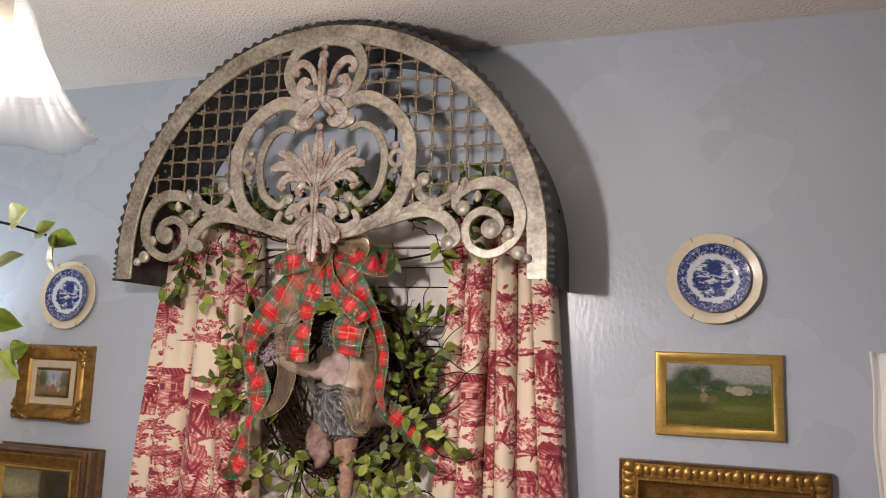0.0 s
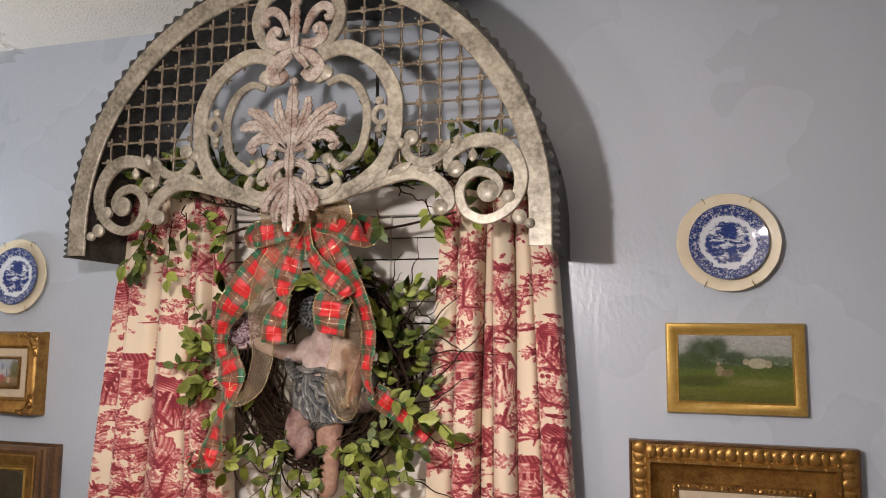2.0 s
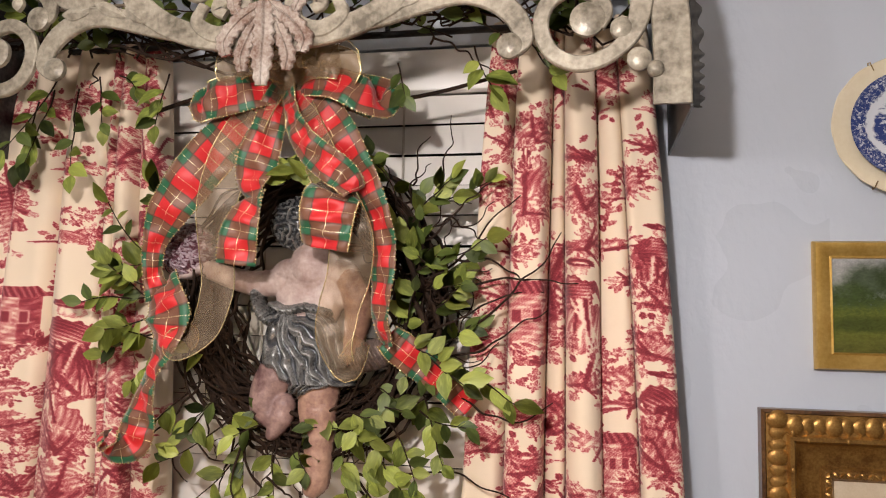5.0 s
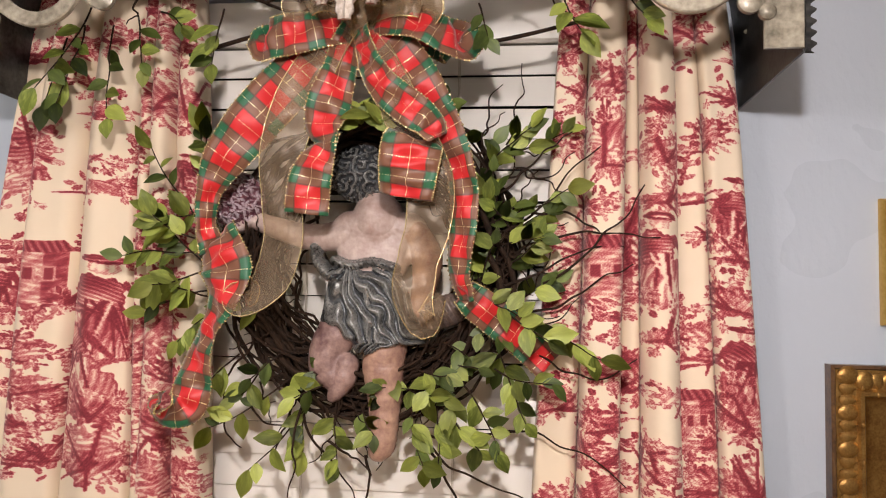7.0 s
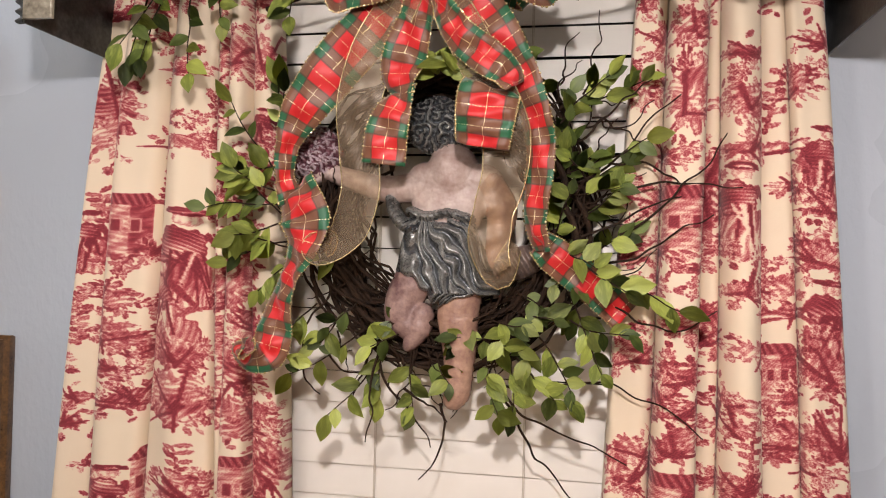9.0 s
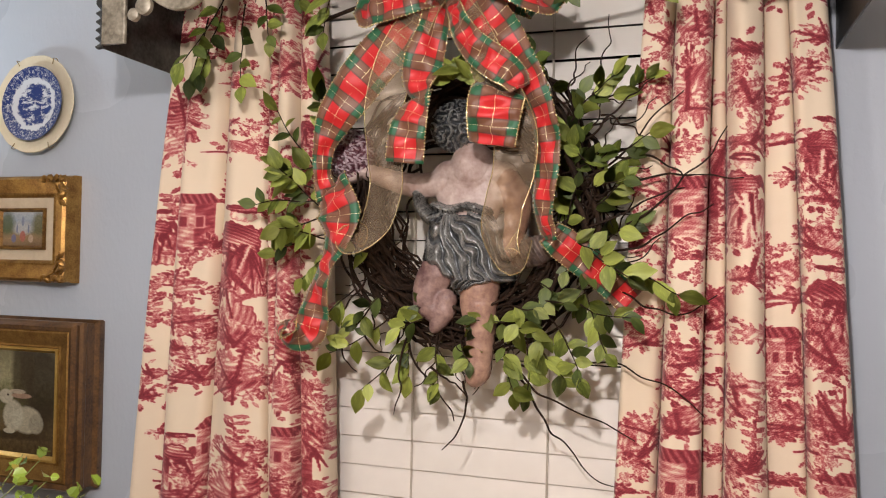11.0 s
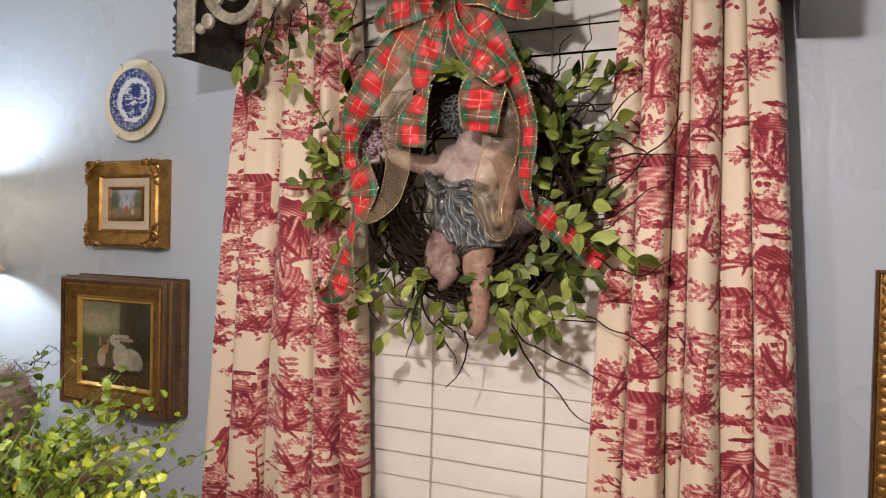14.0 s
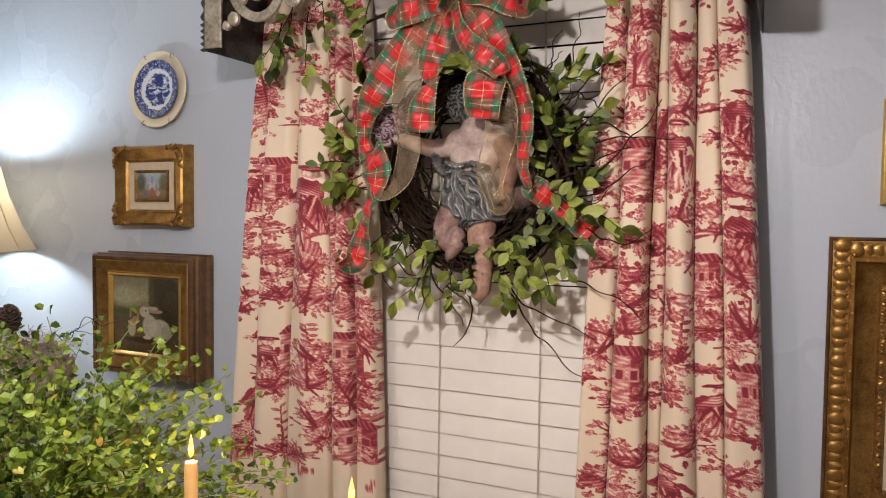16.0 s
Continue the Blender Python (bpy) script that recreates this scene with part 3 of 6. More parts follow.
while z > 0.60:
    slat = new("slat", slat_mesh)
    slat.parent = blind
    slat.matrix_basis = pose(BX0, BY + rng.uniform(-0.001, 0.001), z, rng.uniform(-1.2, 1.2), rng.uniform(-0.15, 0.15), 0)
    z -= PITCH
part("bottom_rail", boxed(BX0, BX1, BY - 0.02, BY + 0.02, 0.565, 0.59, bevel=0.004), M_BLIND, blind)
for x in (-1.016, -0.748):
    for dx in (-0.0012, 0.0012):
        part("cord", tube(bmesh.new(), [Vector((x + dx, BY - 0.0078, zz)) for zz in (1.97, 0.58)], 0.0009, sides=5), M_CORD, blind)


# ---- curtains ----
def curtain(name, left, right, valleys, depth, base_y, motifs, seed, label):
    """A pleated panel. left and right give the edges' x at the top and foot; valleys lie across it from 0 to 1."""
    rnd = random.Random(seed)
    top, foot = 2.035, 0.02
    cols = 270
    zs = list(np.linspace(top, 0.78, 770)) + list(np.linspace(0.77, foot, 50))
    s = np.linspace(0, 1, cols)
    cuts = [0.0] + valleys + [1.0]
    amp = [depth * rnd.uniform(0.7, 1.15) for _ in cuts]
    X, Y, Z = (np.zeros((len(zs), cols)) for _ in range(3))
    for r, z in enumerate(zs):
        k = (top - z) / (top - foot)
        xl = left[0] + (left[1] - left[0]) * min(1, k * 1.5) ** 0.8
        xr = right[0] + (right[1] - right[0]) * min(1, k * 1.5) ** 0.8
        y, over = np.zeros(cols), np.zeros(cols)
        shift = 0.012 * math.sin(z * 2.1 + seed) + 0.006 * math.sin(z * 5.7 + seed * 2)
        moved = [cuts[0]] + [c + shift * (1 if i % 2 else -0.6) for i, c in enumerate(cuts[1:-1])] + [cuts[-1]]
        for i in range(len(cuts) - 1):
            a, b = moved[i], moved[i + 1]
            inside = (s >= a) & (s <= b)
            f = (s[inside] - a) / (b - a)
            wide = min(1.0, (b - a) / 0.14)
            y[inside] = -amp[i] * (0.55 + 0.45 * wide) * np.sin(np.pi * f) ** 0.42
            over[inside] = -0.165 * (b - a) * np.sin(2 * np.pi * f)
        y += 0.006 * np.sin(s * 23 + z * 1.3 + seed) + 0.004 * np.sin(s * 61 + 2.0 * z)
        y *= 1.0 - 0.25 * math.exp(-((z - top) / 0.15) ** 2)
        bulge = 0.010 * np.sin(s * 9 + z * 0.9 + seed)
        X[r], Y[r], Z[r] = xl + (xr - xl) * (s + over) + bulge * 0.3, base_y + y, z + 0.004 * np.sin(s * 17)
    verts = np.stack([X, Y, Z], -1).reshape(-1, 3)
    n = len(zs)
    idx = np.arange(n * cols).reshape(n, cols)
    faces = np.stack([idx[:-1, :-1], idx[:-1, 1:], idx[1:, 1:], idx[1:, :-1]], -1).reshape(-1, 4)
    me = bpy.data.meshes.new(name)
    me.from_pydata(verts.tolist(), [], faces.tolist())
    me.materials.append(M_TOILE)
    me.shade_smooth()
    seg = np.hypot(np.diff(X, axis=1), np.diff(Y, axis=1) * 0.6)
    arc = np.concatenate([np.zeros((n, 1)), np.cumsum(seg, axis=1)], axis=1)
    uv = me.uv_layers.new(name="UVMap")
    flat = np.stack([arc.reshape(-1), Z.reshape(-1)], -1)
    loops = np.zeros(len(me.loops), dtype=np.int32)
    me.loops.foreach_get("vertex_index", loops)
    uv.data.foreach_set("uv", flat[loops].reshape(-1).astype(np.float32))
    ink = print_raster(cols, zs, motifs, seed)
    at = me.attributes.new("ink", "FLOAT", "POINT")
    at.data.foreach_set("value", ink.reshape(-1).astype(np.float32))
    ob = new(name, me)
    solid = ob.modifiers.new("cloth", "SOLIDIFY")
    solid.thickness, solid.offset = 0.0015, 1.0
    tagged(ob, label, "curtain", "curtains at the window")
    return ob


WIDE = 0.42


def print_raster(cols, zs, motifs, seed):
    """Draws the print as ink depth over the flat cloth. Kinds: foliage c, sprig s, house h, plain draped figure f."""
    rnd = random.Random(seed * 7 + 1)
    us, zz = np.linspace(0, WIDE, cols), np.array(zs)
    ink = np.zeros((len(zs), cols))

    def window(u, z, r):
        c = np.nonzero(np.abs(us - u) <= r)[0]
        q = np.nonzero(np.abs(zz - z) <= r)[0]
        if not len(c) or not len(q):
            return None
        sl = (slice(q[0], q[-1] + 1), slice(c[0], c[-1] + 1))
        du, dz = np.meshgrid(us[sl[1]] - u, zz[sl[0]] - z)
        return sl, du, dz

    def leaf(u, z, deg, ln, w, tone):
        got = window(u, z, ln * 1.1)
        if got is None:
            return
        sl, du, dz = got
        a = math.radians(deg)
        along, across = (du * math.sin(a) + dz * math.cos(a)) / ln, du * math.cos(a) - dz * math.sin(a)
        half = w / 2 * np.sin(np.pi * np.clip(along, 0, 1)) ** 0.7
        half = half * (1 + 0.22 * np.sin(along * 22))
        inside = (np.abs(across) < half) & (along > 0) & (along < 1)
        rim = (np.abs(across) < half + 0.0022) & (along > 0) & (along < 1) & ~inside
        view = ink[sl]
        view[rim] *= 0.35
        val = tone * np.where(np.abs(across) > half * 0.45, 1.0, 0.62)
        view[inside] = val[inside]

    def stroke(u0, z0, u1, z1, w, tone):
        cu, cz = (u0 + u1) / 2, (z0 + z1) / 2
        got = window(cu, cz, math.hypot(u1 - u0, z1 - z0) / 2 + w)
        if got is None:
            return
        sl, du, dz = got
        du, dz = du + cu - u0, dz + cz - z0
        dx, dy = u1 - u0, z1 - z0
        t = np.clip((du * dx + dz * dy) / (dx * dx + dy * dy + 1e-9), 0, 1)
        d = np.hypot(du - t * dx, dz - t * dy)
        inside = d < w * (1 - 0.55 * t)
        ink[sl][inside] = tone

    def mass(u, z, ru, rz, tone, deg, ragged=0.25, pitch=0.0080):
        """An engraved patch: bent hatching, light on one flank, uneven border."""
        got = window(u, z, max(ru, rz) * 1.4)
        if got is None:
            return
        sl, du, dz = got
        ang = np.arctan2(dz / rz, du / ru)
        k = rnd.uniform(0, 6)
        edge = 1 + ragged * (np.sin(ang * 5 + k) * 0.5 + np.sin(ang * 11 + 2 * k) * 0.35 + np.sin(ang * 19 + 3 * k) * 0.25)
        r = np.hypot(du / ru, dz / rz)
        inside = r < edge
        a = math.radians(deg)
        bend = 1.6 * np.sin(du * 130 + k) + 1.4 * np.sin(dz * 100 + 2 * k)
        phase = (du * math.cos(a) + dz * math.sin(a)) / pitch * 2 * math.pi + bend
        light = np.sin(du / ru * 2.4 + k) * np.sin(dz / rz * 2.9 + 2 * k)
        val = tone * (0.62 + 0.30 * np.sin(phase) + 0.36 * light)
        val = np.where(r > edge - 0.0026 / min(ru, rz), tone, val)
        ink[sl][inside] = np.clip(val, 0.05, 1)[inside]

    def lobed(u, z, deg, ln, tone):
        """A small oak-like leaf of three to five lobes on a stalk."""
        a = math.radians(deg)
        stroke(u, z, u + ln * math.sin(a), z + ln * math.cos(a), 0.0013, tone)
        for f, o in ((0.55, -58), (0.55, 58), (0.8, -30), (0.8, 30), (0.9, 0)):
            leaf(u + ln * f * 0.6 * math.sin(a), z + ln * f * 0.6 * math.cos(a), deg + o, ln * (0.55 + 0.15 * f), ln * 0.30, tone * rnd.uniform(0.8, 1.0))

    def foliage(u, z, ru, rz, dense=1.0):
        for i in range(max(3, int(ru * rz * 2400))):
            mass(u + rnd.uniform(-0.45, 0.45) * ru, z + rnd.uniform(-0.45, 0.35) * rz, ru * rnd.uniform(0.30, 0.5), rz * rnd.uniform(0.25, 0.45), rnd.choice((0.5, 0.62, 0.8)), rnd.uniform(0, 180), 0.55)
        for i in range(4):
            a = rnd.uniform(0, 6.28)
            stroke(u, z - 0.4 * rz, u + ru * math.cos(a), z + rz * math.sin(a), 0.0026, 0.85)
        count = int(dense * (8 + 3600 * ru * rz))
        for i in range(count):
            a, r = rnd.uniform(0, 6.28), math.sqrt(rnd.uniform(0.12, 1.0))
            pu, pz = u + ru * r * math.cos(a), z + rz * r * math.sin(a)
            deg = math.degrees(math.atan2(math.cos(a), math.sin(a))) + rnd.uniform(-50, 50)
            if i % 3:
                leaf(pu, pz, deg, rnd.uniform(0.010, 0.018), rnd.uniform(0.0045, 0.008), rnd.choice((0.4, 0.6, 0.8, 1.0)))
            else:
                lobed(pu, pz, deg, rnd.uniform(0.012, 0.020), rnd.choice((0.65, 0.8, 1.0)))

    def sprig_print(u, z, ru, rz):
        lean = rnd.uniform(-0.8, 0.8) * ru
        stroke(u - lean, z - rz, u + lean, z + rz, 0.003, 0.9)
        for i in range(12):
            f = i / 11
            leaf(u - lean + 2 * lean * f, z - rz + 2 * rz * f, (60 if i % 2 else -60) + rnd.uniform(-25, 25), rnd.uniform(0.012, 0.02), 0.008, rnd.choice((0.6, 0.9)))

    def house(u, z, ru, rz):
        ru, rz = ru * 0.8, rz * 0.8
        got = window(u, z, max(ru, rz) * 1.6)
        if got is None:
            return
        sl, du, dz = got
        view = ink[sl]
        body = (np.abs(du) < ru) & (np.abs(dz) < rz)
        view[body] = (0.34 + 0.10 * np.sin(dz / 0.009 * 6.28 + 2 * np.sin(du * 90)) + 0.34 * (du > ru * 0.35) + 0.12 * np.sin(du * 210 + 3 * np.sin(dz * 120)))[body]
        for o in (-0.55, 0.0, 0.5):
            hole = (np.abs(du - o * ru) < ru * 0.13) & (np.abs(dz - rz * 0.15) < rz * 0.22)
            view[hole] = 0.8
            view[(np.abs(du - o * ru) < ru * 0.2) & (np.abs(dz - rz * 0.15) < rz * 0.3) & ~hole] = 0.28
        roof = (np.abs(du) < ru * 1.2 - (dz - rz) * 0.8) & (dz > rz) & (dz < rz * 1.45)
        view[roof] = (0.70 + 0.25 * np.sin((du + 0.4 * dz) / 0.008 * 6.28))[roof]
        foliage(u + rnd.choice((-1, 1)) * ru, z - rz * 0.9, ru * 0.7, rz * 0.4)

    def figure(u, z, ru, rz):
        """A plain draped bundle: flared lower cloth, narrower upper one, a rounded cap."""
        mass(u + ru * 0.1, z - rz * 0.45, ru * 0.85, rz * 0.55, 0.66, rnd.uniform(-18, 18), 0.14, 0.0075)
        mass(u - ru * 0.15, z + rz * 0.22, ru * 0.55, rz * 0.36, 0.9, rnd.uniform(50, 130), 0.14, 0.0055)
        for i in range(9):
            stroke(u + rnd.uniform(-0.3, 0.3) * ru, z + rz * 0.1, u + rnd.uniform(-0.8, 0.9) * ru, z - rz * 0.92, 0.0020, rnd.choice((0.95, 0.95, 0.15)))
        for sd in (-1, 1):
            stroke(u + sd * 0.4 * ru, z + 0.45 * rz, u + sd * 0.85 * ru, z + 0.05 * rz, 0.0055, 0.75)
            stroke(u + sd * 0.85 * ru, z + 0.05 * rz, u + sd * 0.5 * ru, z - 0.12 * rz, 0.0045, 0.6)
        mass(u, z + rz * 0.72, ru * 0.26, rz * 0.13, 0.30, 0, 0.08)
        mass(u, z + rz * 0.87, ru * 0.46, rz * 0.075, 0.95, 90, 0.15)
        for side in (-1, 1):
            foliage(u + side * ru * rnd.uniform(0.7, 1.0), z - rz * rnd.uniform(0.55, 0.95), ru * 0.4, rz * 0.16)

    draw = {"c": foliage, "s": sprig_print, "h": house, "f": figure}
    # small fillers in the empty cloth first, then the scenes over them
    for i in range(54):
        u, z = rnd.uniform(0, WIDE), rnd.uniform(0.74, 2.03)
        kind = rnd.choice("ccccs")
        ru, rz = (rnd.uniform(0.022, 0.050), rnd.uniform(0.014, 0.030)) if kind == "c" else (0.02, rnd.uniform(0.018, 0.035))
        draw[kind](u, z, ru, rz)
    for kind, cx, cz, ru, rz in motifs:
        if kind in "fh":
            foliage(cx * WIDE + ru * rnd.choice((-0.8, 0.8)), cz - rz * 0.9, ru * 1.1, rz * 0.32)
            mass(cx * WIDE, cz - rz * 1.05, ru * 1.5, rz * 0.16, 0.6, 80, 0.4)
        draw[kind](cx * WIDE, cz, ru * 1.32, rz * 1.28)
    for axis in (0, 1):
        ink = 0.10 * np.roll(ink, 1, axis) + 0.8 * ink + 0.10 * np.roll(ink, -1, axis)
    return ink


LEFT_HIGH = [("c", 0.52, 1.8, 0.061, 0.019), ("c", 0.13, 1.72, 0.059, 0.076), ("c", 0.48, 1.71, 0.03, 0.017), ("c", 0.5, 1.67, 0.069, 0.019), ("s", 0.4, 1.59, 0.015, 0.024), ("h", 0.25, 1.52, 0.039, 0.042), ("f", 0.06, 1.49, 0.026, 0.046), ("f", 0.57, 1.47, 0.048, 0.071), ("f", 0.49, 1.38, 0.041, 0.076),
             ("c", 0.56, 1.3, 0.035, 0.03), ("c", 0.56, 1.23, 0.058, 0.046), ("c", 0.21, 1.4, 0.047, 0.03), ("c", 0.24, 1.34, 0.05, 0.03), ("c", 0.26, 1.27, 0.039, 0.012), ("c", 0.34, 1.23, 0.039, 0.03), ("f", 0.17, 1.14, 0.019, 0.046)]
LEFT_MIDDLE = [("f", 0.28, 1.05, 0.031, 0.05), ("h", 0.39, 1.07, 0.024, 0.046), ("c", 0.3, 0.99, 0.063, 0.025), ("s", 0.57, 1.11, 0.028, 0.03), ("c", 0.6, 1.07, 0.042, 0.034), ("c", 0.57, 1.01, 0.041, 0.046), ("h", 0.86, 1.07, 0.033, 0.042), ("c", 0.86, 0.98, 0.045, 0.046), ("s", 0.35, 0.86, 0.035, 0.05),
               ("f", 0.14, 0.91, 0.022, 0.063), ("c", 0.88, 1.2, 0.043, 0.05), ("c", 0.81, 1.82, 0.037, 0.046), ("c", 0.94, 1.82, 0.027, 0.05), ("f", 0.94, 1.7, 0.016, 0.025), ("c", 0.7, 1.74, 0.024, 0.034), ("c", 0.6, 0.9, 0.043, 0.036)]
LEFT_LOW = [("c", 0.3, 1.92, 0.043, 0.022), ("c", 0.62, 1.94, 0.043, 0.018), ("c", 0.86, 1.5, 0.03, 0.058), ("c", 0.9, 1.35, 0.03, 0.043), ("c", 0.92, 1.62, 0.017, 0.036), ("c", 0.78, 1.60, 0.03, 0.05), ("c", 0.80, 1.42, 0.035, 0.06), ("c", 0.82, 1.28, 0.04, 0.05), ("c", 0.95, 1.12, 0.03, 0.05), ("c", 0.76, 1.95, 0.03, 0.04), ("c", 0.90, 1.94, 0.03, 0.05), ("f", 0.72, 0.90, 0.035, 0.05), ("c", 0.10, 0.80, 0.05, 0.04), ("c", 0.45, 0.80, 0.05, 0.04), ("h", 0.90, 0.85, 0.035, 0.04)]
RIGHT_HIGH = [("c", 0.13, 1.83, 0.025, 0.026), ("c", 0.3, 1.84, 0.028, 0.036), ("c", 0.28, 1.74, 0.03, 0.063), ("c", 0.18, 1.65, 0.025, 0.016), ("c", 0.15, 1.58, 0.032, 0.031), ("h", 0.32, 1.54, 0.04, 0.04), ("c", 0.57, 1.8, 0.034, 0.016), ("c", 0.56, 1.73, 0.022, 0.04), ("c", 0.56, 1.66, 0.025, 0.026),
              ("c", 0.73, 1.66, 0.053, 0.018), ("s", 0.72, 1.73, 0.03, 0.036), ("f", 0.94, 1.63, 0.034, 0.049), ("c", 0.93, 1.57, 0.045, 0.02), ("c", 0.89, 1.5, 0.049, 0.032), ("c", 0.77, 1.6, 0.025, 0.013), ("f", 0.54, 1.56, 0.032, 0.059)]
RIGHT_MIDDLE = [("c", 0.55, 1.45, 0.03, 0.026), ("c", 0.71, 1.45, 0.044, 0.026), ("c", 0.75, 1.41, 0.048, 0.02), ("h", 0.7, 1.31, 0.025, 0.036), ("f", 0.93, 1.4, 0.034, 0.049), ("c", 0.92, 1.33, 0.033, 0.045), ("c", 0.79, 1.29, 0.018, 0.016), ("c", 0.2, 1.45, 0.03, 0.031), ("c", 0.34, 1.4, 0.04, 0.025),
                ("c", 0.3, 1.32, 0.044, 0.029), ("c", 0.29, 1.27, 0.046, 0.032), ("c", 0.29, 1.21, 0.038, 0.029), ("c", 0.47, 1.25, 0.015, 0.049), ("h", 0.27, 1.1, 0.036, 0.047), ("c", 0.23, 1.03, 0.048, 0.016), ("s", 0.56, 1.19, 0.022, 0.036)]
RIGHT_LOW = [("c", 0.55, 1.15, 0.025, 0.022), ("c", 0.78, 1.22, 0.046, 0.031), ("c", 0.84, 1.18, 0.038, 0.018), ("c", 0.69, 1.13, 0.037, 0.018), ("f", 0.77, 1.04, 0.048, 0.045), ("h", 0.94, 1.08, 0.02, 0.045), ("c", 0.93, 1.22, 0.025, 0.045), ("c", 0.52, 1.09, 0.017, 0.031), ("c", 0.94, 1.82, 0.044, 0.018),
             ("c", 0.12, 1.92, 0.034, 0.034), ("c", 0.45, 1.92, 0.034, 0.034), ("c", 0.75, 1.93, 0.046, 0.034), ("c", 0.4, 1.62, 0.023, 0.057), ("c", 0.42, 1.38, 0.023, 0.057), ("c", 0.1, 1.34, 0.029, 0.034), ("c", 0.1, 1.15, 0.029, 0.034), ("c", 0.20, 0.86, 0.05, 0.03), ("c", 0.86, 0.92, 0.05, 0.03), ("f", 0.52, 0.86, 0.04, 0.045), ("c", 0.78, 0.82, 0.05, 0.03), ("c", 0.06, 1.50, 0.03, 0.04), ("c", 0.05, 1.75, 0.025, 0.04), ("c", 0.60, 1.36, 0.03, 0.03), ("c", 0.82, 1.75, 0.03, 0.04)]
RIGHT_REST = [("c", 0.6, 0.98, 0.046, 0.034), ("c", 0.3, 0.93, 0.057, 0.034)]
CURTAIN_TEXT = "cream cotton curtain printed with crimson country scenes, hanging in folds"
curtain("curtain", (-1.48, -1.605), (-1.20, -1.14), [0.15, 0.41, 0.70, 0.765, 0.87], 0.085, 1.958, LEFT_HIGH + LEFT_MIDDLE + LEFT_LOW, 3, CURTAIN_TEXT)
curtain("curtain", (-0.567, -0.634), (-0.315, -0.228), [0.19, 0.39, 0.455, 0.65, 0.80], 0.085, 1.958, RIGHT_HIGH + RIGHT_MIDDLE + RIGHT_LOW + RIGHT_REST, 8, CURTAIN_TEXT)
rod = thing("curtain_rod", "thin black iron curtain rod with wall brackets", "curtain rod")
part("rod", tube(bmesh.new(), [Vector((x, 1.905, 2.025)) for x in (-1.487, -0.283)], 0.006, sides=10), M_IRON, rod)
for x in (-1.475, -0.295):
    part("bracket", boxed(x - 0.006, x + 0.006, 1.905, WALL_Y, 2.012, 2.022), M_IRON, rod)


# ---- arched metal pelmet ----
PX, PZ, PR, PY = -0.885, 1.895, 0.612, 1.69
pelmet = thing("arched_pelmet", "arched galvanised metal pelmet with cut scrollwork over the window", "pelmet")


def arch(r, z_foot, n=72):
    """Half-round with straight legs, from the left foot over the top to the right foot."""
    line = [(PX - r, z_foot + (PZ - z_foot) * i / 6) for i in range(6)]
    line += [(PX - r * math.cos(math.pi * i / n), PZ + r * math.sin(math.pi * i / n)) for i in range(n + 1)]
    line += [(PX + r, PZ + (z_foot - PZ) * i / 6) for i in range(1, 7)]
    return line


bm = bmesh.new()
outer, inner = arch(PR, 1.82), arch(PR - 0.003, 1.82)
rows = [[bm.verts.new((a[0], y, a[1])) for a, y in ((o, PY), (o, WALL_Y - 0.002), (i, WALL_Y - 0.002), (i, PY))] for o, i in zip(outer, inner)]
for u, v in zip(rows, rows[1:]):
    for k in range(4):
        bm.faces.new((u[k], u[(k + 1) % 4], v[(k + 1) % 4], v[k]))
bm.faces.new(rows[0]), bm.faces.new(rows[-1])
part("side_band", bm, M_BAND, pelmet, "dark riveted sheet-metal side band")

# scalloped lip round the band's front edge
bm = bmesh.new()
n = 420
rows = []
for i in range(n + 1):
    q = arch(PR, 1.82, 72)
    f = i / n * (len(q) - 1)
    a, b = q[int(f)], q[min(int(f) + 1, len(q) - 1)]
    x, z = a[0] + (b[0] - a[0]) * (f % 1), a[1] + (b[1] - a[1]) * (f % 1)
    d = Vector((x - PX, 0, max(z - PZ, 0.0))).normalized() if z > PZ else Vector((1 if x > PX else -1, 0, 0))
    w = 0.012 + 0.0035 * math.sin(i * 2 * math.pi / 6)
    c = Vector((x, 0, z))
    rows.append([bm.verts.new(c + d * 0.0005 + Vector((0, PY - 0.001, 0))), bm.verts.new(c + d * w + Vector((0, PY + 0.003 - 0.002 * math.sin(i * 2 * math.pi / 6), 0))), bm.verts.new(c + d * w + Vector((0, PY + 0.007, 0))), bm.verts.new(c + d * 0.0005 + Vector((0, PY + 0.005, 0)))])
for u, v in zip(rows, rows[1:]):
    for k in range(4):
        bm.faces.new((u[k], u[(k + 1) % 4], v[(k + 1) % 4], v[k]))
part("scalloped_lip", bm, M_BAND, pelmet)

bm = strip(bmesh.new(), arch(PR - 0.026, 1.825), 0.050, PY - 0.004, 0.007)
part("front_rim", bm, M_FRET, pelmet, "pale mottled zinc rim")
for k in range(25):
    a = math.pi * (k + 0.5) / 25
    for yy in (1.78, 1.93):
        bm = bmesh.new()
        blob(bm, (PX - (PR - 0.004) * math.cos(a), yy, PZ + (PR - 0.004) * math.sin(a)), (0.004, 0.004, 0.004), sub=1)
        part("rivet", bm, M_FRET, pelmet)


def curve2(points, n=10):
    return [(PX + 0.012 + q.x, q.z) for q in spline([(u, 0, v) for u, v in points], n)]


def taper(count, w, ends=0.5, start=None):
    start = ends if start is None else start
    return [w * (start + (1 - start) * min(1, i / (count * 0.25)) if i < count * 0.25 else (ends + (1 - ends) * min(1, (count - 1 - i) / (count * 0.3)))) for i in range(count)]


